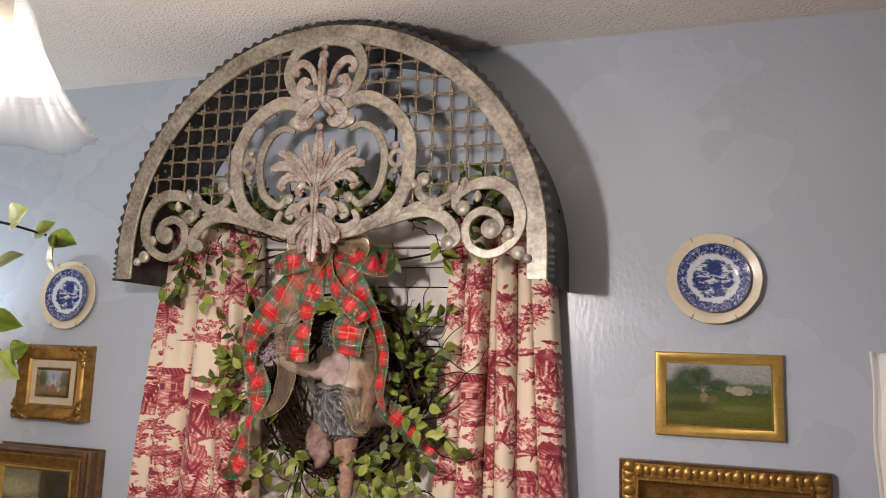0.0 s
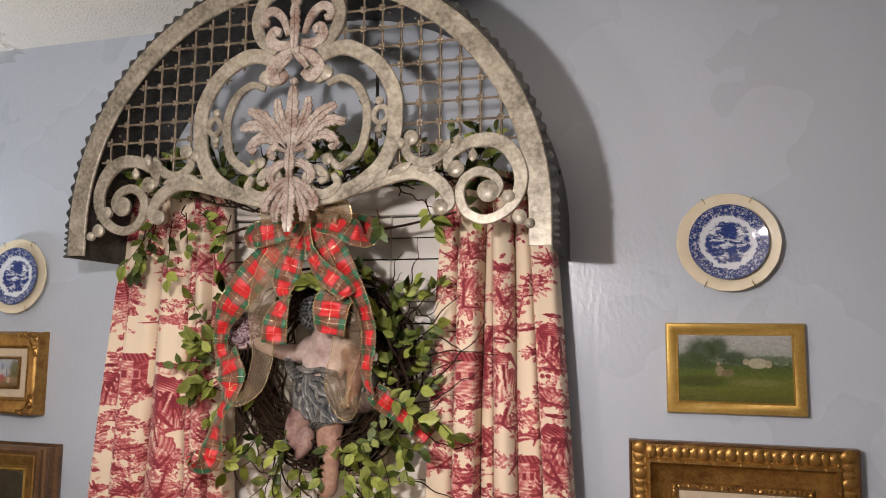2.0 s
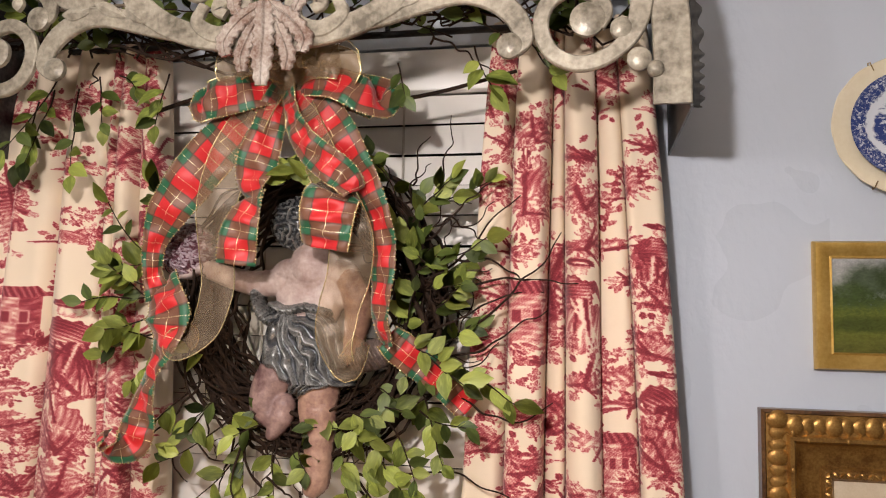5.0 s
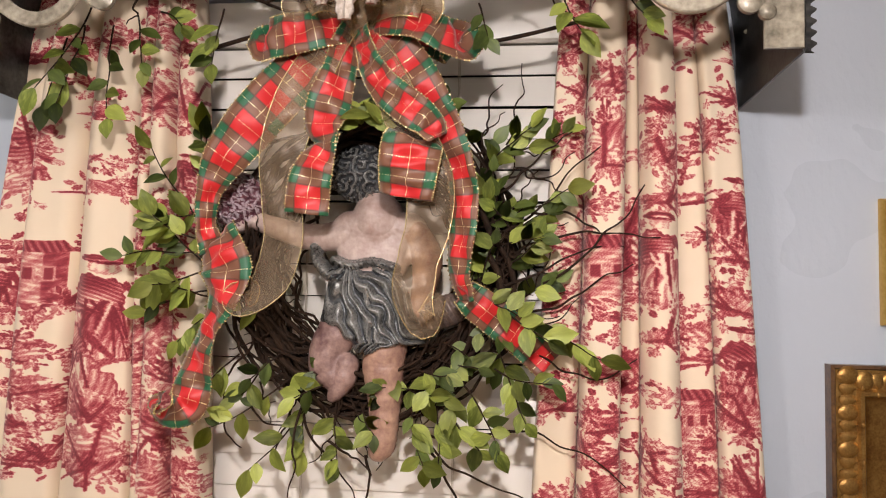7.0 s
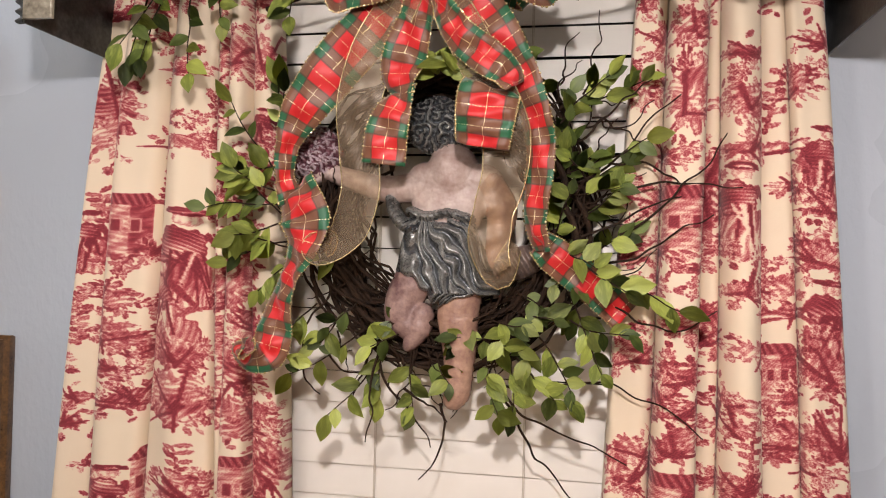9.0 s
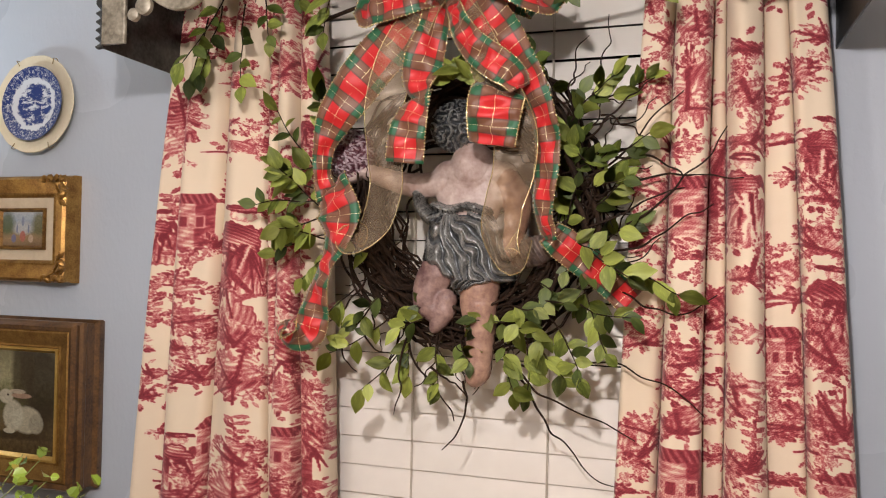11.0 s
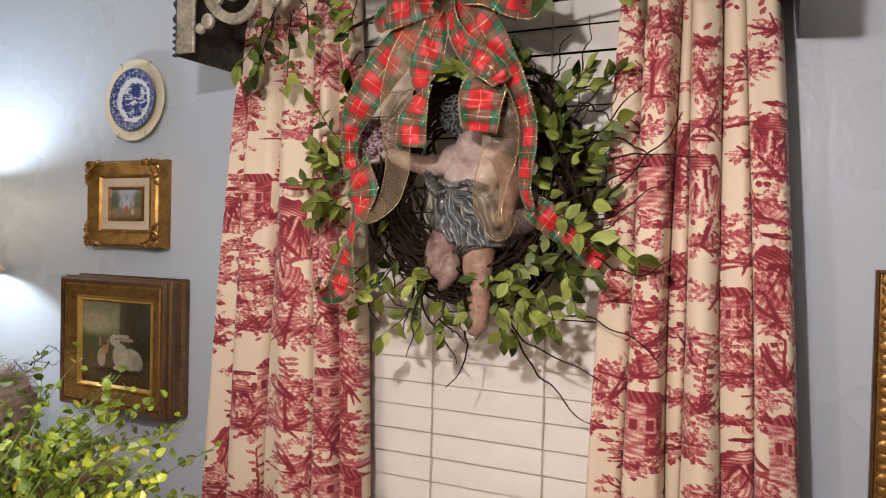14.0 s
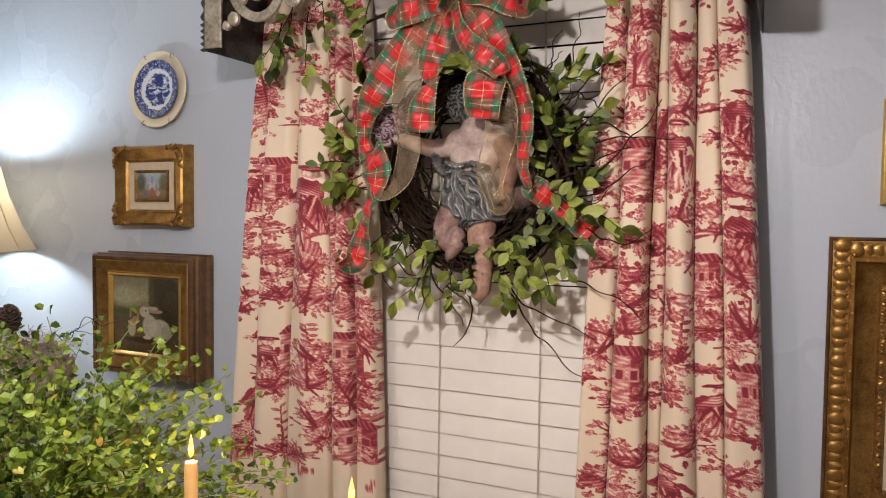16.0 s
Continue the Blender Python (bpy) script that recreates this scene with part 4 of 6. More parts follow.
FY = PY - 0.006
for s in (-1, 1):
    # each half of the medallion: a tall C that curls in at the top, a thinner one inside it
    q = curve2([(s * 0.018, 1.938), (s * 0.078, 1.945), (s * 0.130, 1.957), (s * 0.182, 1.982), (s * 0.222, 2.018), (s * 0.244, 2.066), (s * 0.250, 2.125), (s * 0.243, 2.187), (s * 0.202, 2.252),
                (s * 0.134, 2.294), (s * 0.082, 2.289), (s * 0.046, 2.258), (s * 0.056, 2.228), (s * 0.082, 2.236)])
    part("medallion_ring", strip(bmesh.new(), q, taper(len(q), 0.037, 0.5, 0.9), FY - 0.004, 0.009), M_FRET, pelmet, "pale zinc medallion scroll")
    part("scroll_knob", disc(bmesh.new(), PX + 0.012 + s * 0.078, 2.240, 0.017, FY - 0.006, 0.010), M_FRET, pelmet)
    q = curve2([(s * 0.092, 2.036), (s * 0.116, 2.016), (s * 0.147, 2.034), (s * 0.170, 2.062), (s * 0.181, 2.132), (s * 0.162, 2.193), (s * 0.120, 2.225), (s * 0.080, 2.215)])
    part("medallion_inner_ring", strip(bmesh.new(), q, taper(len(q), 0.022, 0.7), FY, 0.007), M_FRET, pelmet)
    part("scroll_knob", disc(bmesh.new(), PX + 0.012 + s * 0.086, 2.035, 0.014, FY - 0.003, 0.009), M_FRET, pelmet)
    q = [(PX + 0.012 + s * 0.214 + 0.017 * math.cos(a), 2.130 + 0.019 * math.sin(a)) for a in np.linspace(0, 2 * math.pi, 25)]
    part("bridge_ring", strip(bmesh.new(), q, 0.013, FY - 0.001, 0.008, caps=False), M_FRET, pelmet)
    for dz, r in ((0.033, 0.010), (-0.033, 0.010), (-0.047, 0.007)):
        part("scroll_knob", disc(bmesh.new(), PX + 0.012 + s * 0.210, 2.130 + dz, r, FY - 0.002, 0.009), M_FRET, pelmet)
    # foot volute
    q = curve2([(s * 0.104, 2.000), (s * 0.114, 1.972), (s * 0.080, 1.952), (s * 0.043, 1.966), (s * 0.040, 2.000), (s * 0.066, 2.010), (s * 0.082, 1.992), (s * 0.068, 1.982)])
    part("foot_scroll", strip(bmesh.new(), q, taper(len(q), 0.026, 0.6), FY - 0.006, 0.009), M_FRET, pelmet)
    # crown: open ring with two inward knobs
    q = curve2([(s * 0.052, 2.300), (s * 0.092, 2.332), (s * 0.108, 2.385), (s * 0.086, 2.436), (s * 0.040, 2.458), (0.0, 2.462)])
    part("crown_ring", strip(bmesh.new(), q, taper(len(q), 0.030, 0.9), FY - 0.002, 0.008), M_FRET, pelmet)
    q = curve2([(s * 0.020, 2.338), (s * 0.036, 2.380), (s * 0.062, 2.402), (s * 0.084, 2.394), (s * 0.086, 2.376), (s * 0.072, 2.372)])
    part("fleur_leaf", strip(bmesh.new(), q, taper(len(q), 0.022, 0.7), FY - 0.007, 0.008), M_GLITTER, pelmet, "frosted cast leaf")
    q = curve2([(s * 0.012, 2.318), (s * 0.044, 2.314), (s * 0.068, 2.330), (s * 0.060, 2.352), (s * 0.042, 2.346)])
    part("crown_scroll", strip(bmesh.new(), q, taper(len(q), 0.027, 0.7), FY - 0.005, 0.009), M_GLITTER, pelmet)
    q = curve2([(s * 0.010, 2.300), (s * 0.045, 2.278), (s * 0.062, 2.252), (s * 0.040, 2.232), (s * 0.020, 2.246)])
    part("crown_scroll", strip(bmesh.new(), q, taper(len(q), 0.030, 0.6), FY - 0.009, 0.009), M_GLITTER, pelmet)
    # long arm from the medallion to the corner
    q = curve2([(s * 0.120, 1.954), (s * 0.175, 1.966), (s * 0.222, 1.981), (s * 0.268, 1.992), (s * 0.304, 1.992), (s * 0.342, 1.976), (s * 0.368, 1.950), (s * 0.376, 1.923), (s * 0.362, 1.908)])
    part("acanthus_arm", strip(bmesh.new(), q, taper(len(q), 0.032, 0.8, 0.7), FY - 0.002, 0.008), M_FRET, pelmet)
    for bx, bz, tx, tz in ((0.235, 1.988, 0.290, 2.014), (0.300, 1.998, 0.346, 1.998), (0.200, 1.976, 0.236, 2.004)):
        part("arm_leaf", petal(bmesh.new(), (PX + 0.012 + s * bx, bz), (PX + 0.012 + s * tx, tz), 0.020, FY - 0.004, 0.007, 0.3), M_FRET, pelmet)
    part("scroll_knob", disc(bmesh.new(), PX + 0.012 + s * 0.357, 1.913, 0.018, FY - 0.004, 0.010), M_FRET, pelmet)
    # corner volute: wide outer sweep, small inner turn
    q = curve2([(s * 0.388, 2.034), (s * 0.412, 2.050), (s * 0.446, 2.057), (s * 0.482, 2.052), (s * 0.514, 2.027), (s * 0.533, 1.984), (s * 0.531, 1.944), (s * 0.512, 1.910), (s * 0.480, 1.888), (s * 0.446, 1.884), (s * 0.414, 1.902),
                (s * 0.400, 1.938), (s * 0.409, 1.970), (s * 0.438, 1.988), (s * 0.470, 1.980), (s * 0.486, 1.956), (s * 0.476, 1.934)])
    part("corner_scroll", strip(bmesh.new(), q, [0.022 + 0.012 * math.sin(math.pi * min(1, 2.2 * i / len(q))) for i in range(len(q))], FY - 0.003, 0.009), M_FRET, pelmet)
    part("scroll_eye", disc(bmesh.new(), PX + 0.012 + s * 0.463, 1.944, 0.024, FY - 0.005, 0.009), M_FRET, pelmet)
    q = curve2([(s * 0.396, 2.042), (s * 0.376, 2.026), (s * 0.374, 2.004), (s * 0.388, 1.992)])
    part("leaf_hook", strip(bmesh.new(), q, taper(len(q), 0.024, 0.8), FY - 0.001, 0.008), M_FRET, pelmet)
    q = curve2([(s * 0.286, 2.066), (s * 0.275, 2.050), (s * 0.283, 2.030), (s * 0.309, 2.015), (s * 0.339, 2.019), (s * 0.364, 2.034), (s * 0.392, 2.045)])
    part("leaf_scroll", strip(bmesh.new(), q, taper(len(q), 0.023, 0.9, 0.7), FY, 0.008), M_FRET, pelmet)
    for u, v, r in ((0.288, 2.072, 0.017), (0.391, 1.996, 0.019), (0.531, 1.886, 0.016), (0.552, 1.872, 0.011), (0.262, 2.060, 0.013), (0.508, 1.930, 0.015)):
        part("scroll_knob", disc(bmesh.new(), PX + 0.012 + s * u, v, r, FY - 0.004, 0.010), M_FRET, pelmet)
    for bx, bz, tx, tz in ((0.352, 2.024, 0.378, 2.062), (0.392, 2.040, 0.398, 2.072), (0.430, 2.040, 0.428, 2.010)):
        part("arm_leaf", petal(bmesh.new(), (PX + 0.012 + s * bx, bz), (PX + 0.012 + s * tx, tz), 0.020, FY - 0.003, 0.007, 0.3), M_FRET, pelmet)


def frond(points, width, layer):
    """One toothed cast leaf curling along a line."""
    q = curve2(points, 8)
    n = len(q)
    widths = [width * (0.35 + 0.65 * math.sin(math.pi * (0.12 + 0.80 * i / n))) * (1.0 + 0.42 * (((i * 0.31) % 1.0) - 0.5)) for i in range(n)]
    bm = strip(bmesh.new(), q, widths, FY - 0.010 - 0.004 * layer, 0.005)
    tube(bm, [Vector((a, FY - 0.0105 - 0.004 * layer, b)) for a, b in q], width * 0.10, width * 0.05, 5)
    part("cast_leaf", bm, M_GLITTER, pelmet, "frosted cast acanthus leaf")


frond([(0.0, 2.05), (0.0, 2.10), (0.001, 2.15), (0.002, 2.208)], 0.034, 2)
for s in (-1, 1):
    frond([(s * 0.006, 2.06), (s * 0.020, 2.11), (s * 0.036, 2.15), (s * 0.040, 2.182)], 0.026, 1)
    frond([(s * 0.010, 2.06), (s * 0.040, 2.105), (s * 0.075, 2.140), (s * 0.112, 2.158)], 0.030, 2)
    frond([(s * 0.012, 2.058), (s * 0.050, 2.100), (s * 0.092, 2.122), (s * 0.134, 2.116)], 0.030, 1)
    frond([(s * 0.012, 2.055), (s * 0.050, 2.085), (s * 0.086, 2.090), (s * 0.108, 2.070), (s * 0.094, 2.058)], 0.026, 0)
    frond([(s * 0.008, 2.055), (s * 0.036, 2.068), (s * 0.052, 2.052), (s * 0.040, 2.036)], 0.020, 2)
    frond([(s * 0.004, 2.03), (s * 0.034, 2.022), (s * 0.052, 2.000), (s * 0.044, 1.976)], 0.024, 1)
    frond([(s * 0.004, 1.990), (s * 0.040, 1.965), (s * 0.062, 1.936), (s * 0.058, 1.914)], 0.028, 2)
    frond([(s * 0.004, 1.985), (s * 0.022, 1.950), (s * 0.036, 1.915), (s * 0.034, 1.890)], 0.026, 1)
    frond([(s * 0.004, 2.285), (s * 0.022, 2.270), (s * 0.036, 2.250)], 0.020, 2)
frond([(0.0, 1.995), (0.001, 1.950), (0.0, 1.910), (0.0, 1.866)], 0.034, 3)
frond([(0.0, 2.060), (0.0, 2.030), (0.0, 1.995)], 0.026, 3)
frond([(0.0, 2.300), (0.001, 2.345), (0.0, 2.390), (0.0, 2.412)], 0.026, 2)
for v, r in ((2.418, 0.013), (2.440, 0.008), (2.300, 0.013), (2.222, 0.010)):
    part("cast_bud", disc(bmesh.new(), PX + 0.012, v, r, FY - 0.014, 0.010), M_GLITTER, pelmet)

# lattice with a small rosette at each crossing
CELL = 0.0465
LEAN = {-1: -0.006, 1: 0.024}


def open_field(u, v):
    if math.hypot(u, v - PZ) > PR - 0.045 or v < 2.0:
        return False
    if (u / 0.252) ** 2 + ((v - 2.12) / 0.180) ** 2 < 1 or math.hypot(u, v - 2.39) < 0.112:
        return False
    if math.hypot(abs(u) - 0.465, v - 1.968) < 0.085:
        return False
    return abs(u) > 0.10


for s, side in ((-1, "left"), (1, "right")):
    bars, roses = bmesh.new(), bmesh.new()
    for i in range(-18, 19):
        for horizontal in (True, False):
            run = []
            for k in range(-140, 141):
                u, v = (k * 0.005, 2.107 + i * CELL) if horizontal else (i * CELL + LEAN[s], 2.107 + k * 0.005)
                ok = u * s > 0 and open_field(u, v)
                if ok:
                    run.append(Vector((PX + 0.012 + u, PY + (0.006 if horizontal else 0.0075), v)))
                if (not ok or k == 140) and run:
                    if len(run) > 1:
                        tube(bars, [run[0], run[-1]], 0.0029, sides=6)
                    run = []
    for i in range(-18, 19):
        for k in range(-3, 14):
            u, v = i * CELL + LEAN[s], 2.107 + k * CELL
            if u * s > 0 and open_field(u, v):
                for a in range(4):
                    t = a * math.pi / 2 + math.pi / 4
                    blob(roses, (PX + 0.012 + u + 0.0056 * math.cos(t), PY + 0.002, v + 0.0056 * math.sin(t)), (0.0046, 0.0026, 0.0046), sub=1)
                blob(roses, (PX + 0.012 + u, PY + 0.001, v), (0.003, 0.003, 0.003), sub=1)
    part("lattice", bars, M_LATTICE, pelmet, "rusty bronze lattice")
    tagged(part("lattice_rosette", roses, M_LATTICE, pelmet), kind="stuff")

brace = thing("iron_brace", "black iron brace behind the pelmet, fixed to the wall", "bracket")
for a, b in (((-0.752, 1.90, 2.36), (-0.752, 1.90, 2.03)), ((-0.80, 1.90, 2.24), (-0.752, 1.90, 2.195)), ((-0.752, 1.90, 2.07), (-0.83, 1.88, 2.045)), ((-0.752, 1.90, 2.34), (-0.752, 2.0, 2.34))):
    part("bar", tube(bmesh.new(), [Vector(a), Vector(b)], 0.0045, sides=6), M_IRON, brace)


# ---- leaves and twigs ----
def leaf_mesh(name, length, width, material, cup=0.25):
    """A pointed oval leaf with a folded middle and a curved tip; grows along +y."""
    bm = bmesh.new()
    rows = []
    for i in range(7):
        s = i / 6
        w = width / 2 * math.sin(math.pi * (0.06 + 0.94 * s) ** 0.95) if i < 6 else 0.0004
        y = length * s
        zc = -length * 0.22 * s * s
        rows.append([bm.verts.new((-w, y, zc + cup * w)), bm.verts.new((0, y, zc)), bm.verts.new((w, y, zc + cup * w))])
    for u, v in zip(rows, rows[1:]):
        for k in range(2):
            bm.faces.new((u[k], u[k + 1], v[k + 1], v[k]))
    top = list(bm.faces)
    bmesh.ops.solidify(bm, geom=top, thickness=0.0006)
    return mesh_from(name, bm, material)


LEAVES = [leaf_mesh("leaf", ln, w, m, c) for ln, w, m, c in ((0.046, 0.030, M_LEAF, 0.25), (0.040, 0.028, M_LEAF, 0.15), (0.052, 0.029, M_LEAF, 0.35), (0.040, 0.025, M_LEAF_DARK, 0.2))]


def put_leaf(parent, at, heading, rnd, dark=0.25, size=1.0):
    """heading: degrees in the x-z plane, 0 is up and positive to the right."""
    ob = new("leaf", LEAVES[3] if rnd.random() < dark else LEAVES[rnd.randrange(3)])
    ob.parent = parent
    a = radians(heading)
    along = Vector((math.sin(a), rnd.uniform(-0.75, 0.1), math.cos(a))).normalized()
    face = Vector((rnd.uniform(-0.6, 0.6), -1, rnd.uniform(-0.2, 0.8)))
    up = (face - along * face.dot(along)).normalized()
    side = along.cross(up)
    k = size * rnd.uniform(0.75, 1.15)
    m = Matrix((side, along, up)).transposed().to_4x4()
    ob.matrix_basis = Matrix.Translation(at) @ m @ Matrix.Diagonal((k, k, k, 1))
    return ob


def sprig(parent, start, heading, length, count, rnd, dark=0.25, size=1.0, droop=0.0):
    """A thin twig with leaves in pairs."""
    a = radians(heading)
    pts = [Vector(start)]
    d = Vector((math.sin(a), rnd.uniform(-0.35, 0.0), math.cos(a))).normalized()
    for _ in range(6):
        d = (d + Vector((rnd.uniform(-0.22, 0.22), rnd.uniform(-0.15, 0.1), rnd.uniform(-0.22, 0.22) - droop))).normalized()
        pts.append(pts[-1] + d * length / 6)
    line = spline(pts, 3)
    part("twig", tube(bmesh.new(), line, 0.0017, 0.0008, 5), M_VINE, parent)
    for i in range(count):
        f = 0.25 + 0.75 * (i + 0.5) / count
        q = line[min(len(line) - 1, int(f * (len(line) - 1)))]
        put_leaf(parent, q, heading + rnd.choice((-1, 1)) * rnd.uniform(20, 75), rnd, dark, size)
    put_leaf(parent, line[-1], heading + rnd.uniform(-20, 20), rnd, dark, size)


def curly(parent, start, heading, length, rnd, wild=0.7, r=0.0022):
    """A bare, kinked vine end."""
    a = radians(heading)
    d = Vector((math.sin(a), rnd.uniform(-0.3, 0.1), math.cos(a)))
    pts = [Vector(start)]
    steps = 9
    for _ in range(steps):
        d = (d + Vector((rnd.uniform(-wild, wild), rnd.uniform(-0.25, 0.2), rnd.uniform(-wild, wild)))).normalized()
        e = Vector((math.sin(a), 0, math.cos(a)))
        d = (d * 0.7 + e * 0.3).normalized()
        pts.append(pts[-1] + d * length / steps)
    part("twig", tube(bmesh.new(), spline(pts, 4), r, r * 0.4, 5), M_VINE, parent)


# ---- wreath ----
WX, WY, WZ, WR = -0.872, 1.895, 1.548, 0.195
rnd = random.Random(21)
wreath = thing("vine_wreath", "twisted brown grapevine wreath with green leaves, hung before the blind", "wreath")
for strand in range(84):
    off_r, off_y = rnd.gauss(0, 0.025), rnd.gauss(0, 0.016)
    ph, tw = rnd.uniform(0, 6.28), rnd.choice((2, 3, 4))
    a0, span = rnd.uniform(0, 6.28), rnd.uniform(2.6, 5.6)
    pts = []
    for i in range(26):
        a = a0 + span * i / 25
        r = WR + off_r + 0.017 * math.sin(tw * a + ph) + 0.007 * math.sin(9 * a + ph * 3) + 0.004 * math.sin(17 * a + ph)
        pts.append(Vector((WX + r * math.cos(a), WY + off_y + 0.010 * math.cos(tw * a + ph), WZ + 1.04 * r * math.sin(a))))
    part("vine", tube(bmesh.new(), spline(pts, 2), rnd.uniform(0.0024, 0.0054), 0.0020, 6), M_VINE, wreath)
for k in range(44):
    a = rnd.uniform(0, 6.28)
    r = WR + rnd.uniform(-0.02, 0.03)
    if 1.2 < a < 1.95:
        continue
    deg = 90 - math.degrees(a) + rnd.uniform(-60, 60)
    curly(wreath, (WX + r * math.cos(a), WY - rnd.uniform(0, 0.03), WZ + r * math.sin(a)), deg, rnd.uniform(0.05, 0.12), rnd, 0.9, 0.0018)
# long bare ends
for x, z, deg, ln in ((-0.97, 1.31, 170, 0.16), (-0.87, 1.25, 172, 0.13), (-0.79, 1.29, 118, 0.34), (-0.78, 1.27, 125, 0.30), (-0.68, 1.50, 60, 0.22), (-0.66, 1.60, 80, 0.20), (-0.66, 1.42, 85, 0.22), (-0.67, 1.66, 70, 0.15), (-1.06, 1.44, 195, 0.2), (-1.10, 1.34, 170, 0.1), (-0.93, 1.27, 110, 0.10), (-0.62, 1.58, 75, 0.20), (-0.60, 1.52, 55, 0.22), (-0.62, 1.63, 100, 0.16), (-0.97, 1.33, 185, 0.15), (-0.99, 1.34, 160, 0.12), (-0.80, 1.30, 112, 0.26), (-0.64, 1.47, 80, 0.2)):
    curly(wreath, (x, 1.862, z), deg, ln, rnd, 0.55, 0.0024)
for k in range(36):
    curly(wreath, (rnd.uniform(-0.73, -0.64), 1.875, rnd.uniform(1.40, 1.76)), rnd.uniform(-20, 110), rnd.uniform(0.07, 0.16), rnd, 0.9, 0.0019)
for k in range(16):
    curly(wreath, (rnd.uniform(-1.08, -0.75), 1.87, rnd.uniform(1.31, 1.37)), rnd.uniform(120, 240), rnd.uniform(0.05, 0.12), rnd, 0.9, 0.0019)
# leafy sprigs: (x, z, heading, length, leaves)
for x, z, deg, ln, c in ((-1.15, 1.60, -35, 0.15, 6), (-1.14, 1.56, -75, 0.13, 6), (-1.13, 1.50, -95, 0.11, 6), (-1.14, 1.64, 0, 0.12, 4), (-1.12, 1.47, -140, 0.08, 5), (-1.14, 1.54, -50, 0.10, 5),
                         (-1.04, 1.38, 200, 0.10, 4), (-1.00, 1.36, 225, 0.14, 5), (-0.97, 1.34, 180, 0.09, 6), (-0.92, 1.33, 190, 0.10, 6), (-0.96, 1.33, 205, 0.14, 4), (-0.88, 1.33, 165, 0.06, 4),
                         (-0.80, 1.34, 165, 0.11, 7), (-0.77, 1.35, 140, 0.12, 7), (-0.73, 1.37, 130, 0.14, 7), (-0.70, 1.40, 115, 0.14, 6), (-0.76, 1.33, 175, 0.10, 6), (-0.68, 1.44, 150, 0.15, 6), (-0.82, 1.36, 120, 0.08, 5),
                         (-0.67, 1.48, 70, 0.10, 6), (-0.67, 1.53, 45, 0.10, 7), (-0.67, 1.58, 55, 0.10, 6), (-0.69, 1.64, 30, 0.10, 6), (-0.70, 1.68, 20, 0.12, 7), (-0.68, 1.70, 55, 0.13, 7), (-0.72, 1.72, 5, 0.10, 5), (-0.67, 1.62, 85, 0.12, 5),
                         (-0.62, 1.46, 110, 0.13, 5), (-0.72, 1.60, 60, 0.08, 4), (-0.70, 1.50, 20, 0.10, 5), (-1.08, 1.40, 215, 0.10, 4), (-0.74, 1.46, 60, 0.09, 4)):
    sprig(wreath, (x, 1.868, z), deg, ln, c, rnd, 0.42 if z > 1.46 and x > -0.8 else 0.26, 0.80)
for k in range(20):
    a = rnd.choice((rnd.uniform(-2.9, -1.75), rnd.uniform(-1.3, -0.25))) if k % 3 else rnd.uniform(-0.5, 0.9)
    r = WR + rnd.uniform(-0.035, 0.035)
    sprig(wreath, (WX + r * math.cos(a), 1.862, WZ + r * math.sin(a)), rnd.uniform(90, 270) if k % 3 else rnd.uniform(-40, 120), rnd.uniform(0.04, 0.08), 3, rnd, 0.55, 0.8)
for x, z, deg, ln, c in ((-0.70, 1.50, 105, 0.08, 4), (-0.655, 1.475, 130, 0.08, 4), (-1.13, 1.66, -15, 0.09, 5), (-1.14, 1.58, -60, 0.09, 6), (-1.13, 1.53, -110, 0.08, 5), (-1.13, 1.62, -85, 0.07, 5), (-1.12, 1.49, -70, 0.08, 5)):
    sprig(wreath, (x, 1.832, z), deg, ln, c, rnd, 0.15, 0.9)
for k in range(20):
    a = rnd.uniform(2.6, 3.9)
    r = WR + rnd.uniform(-0.03, 0.03)
    curly(wreath, (WX + r * math.cos(a), 1.875, WZ + r * math.sin(a)), rnd.uniform(0, 360), rnd.uniform(0.04, 0.09), rnd, 0.9, 0.0017)
for k in range(13):
    put_leaf(wreath, (-0.852 + rnd.uniform(-0.022, 0.022), 1.775 - rnd.uniform(0, 0.02), 1.755 + rnd.uniform(-0.012, 0.012)), -95 + 16 * k + rnd.uniform(-8, 8), rnd, 0.15, 0.9)

# ---- garland inside the pelmet ----
garland = thing("leaf_garland", "green leaf and twig garland lying behind the pelmet scrollwork", "garland")
rnd = random.Random(33)
pts = [Vector((x, 1.78 + 0.02 * math.sin(x * 13), 1.985 + 0.03 * math.sin(x * 9 + 1))) for x in np.linspace(-1.46, -0.34, 24)]
for k in range(5):
    part("vine", tube(bmesh.new(), spline([q + Vector((0, rnd.uniform(-0.02, 0.03), rnd.uniform(-0.025, 0.03))) for q in pts], 2), 0.003, 0.002, 5), M_VINE, garland)
for k in range(64):
    x = -1.36 + 0.98 * (k + rnd.random()) / 64
    sprig(garland, (x, 1.77 + rnd.uniform(-0.02, 0.06), 2.0 + rnd.uniform(-0.045, 0.045)), rnd.choice((rnd.uniform(-70, 70), rnd.uniform(-100, 100))), rnd.uniform(0.06, 0.11), 3, rnd, 0.8, 0.85)
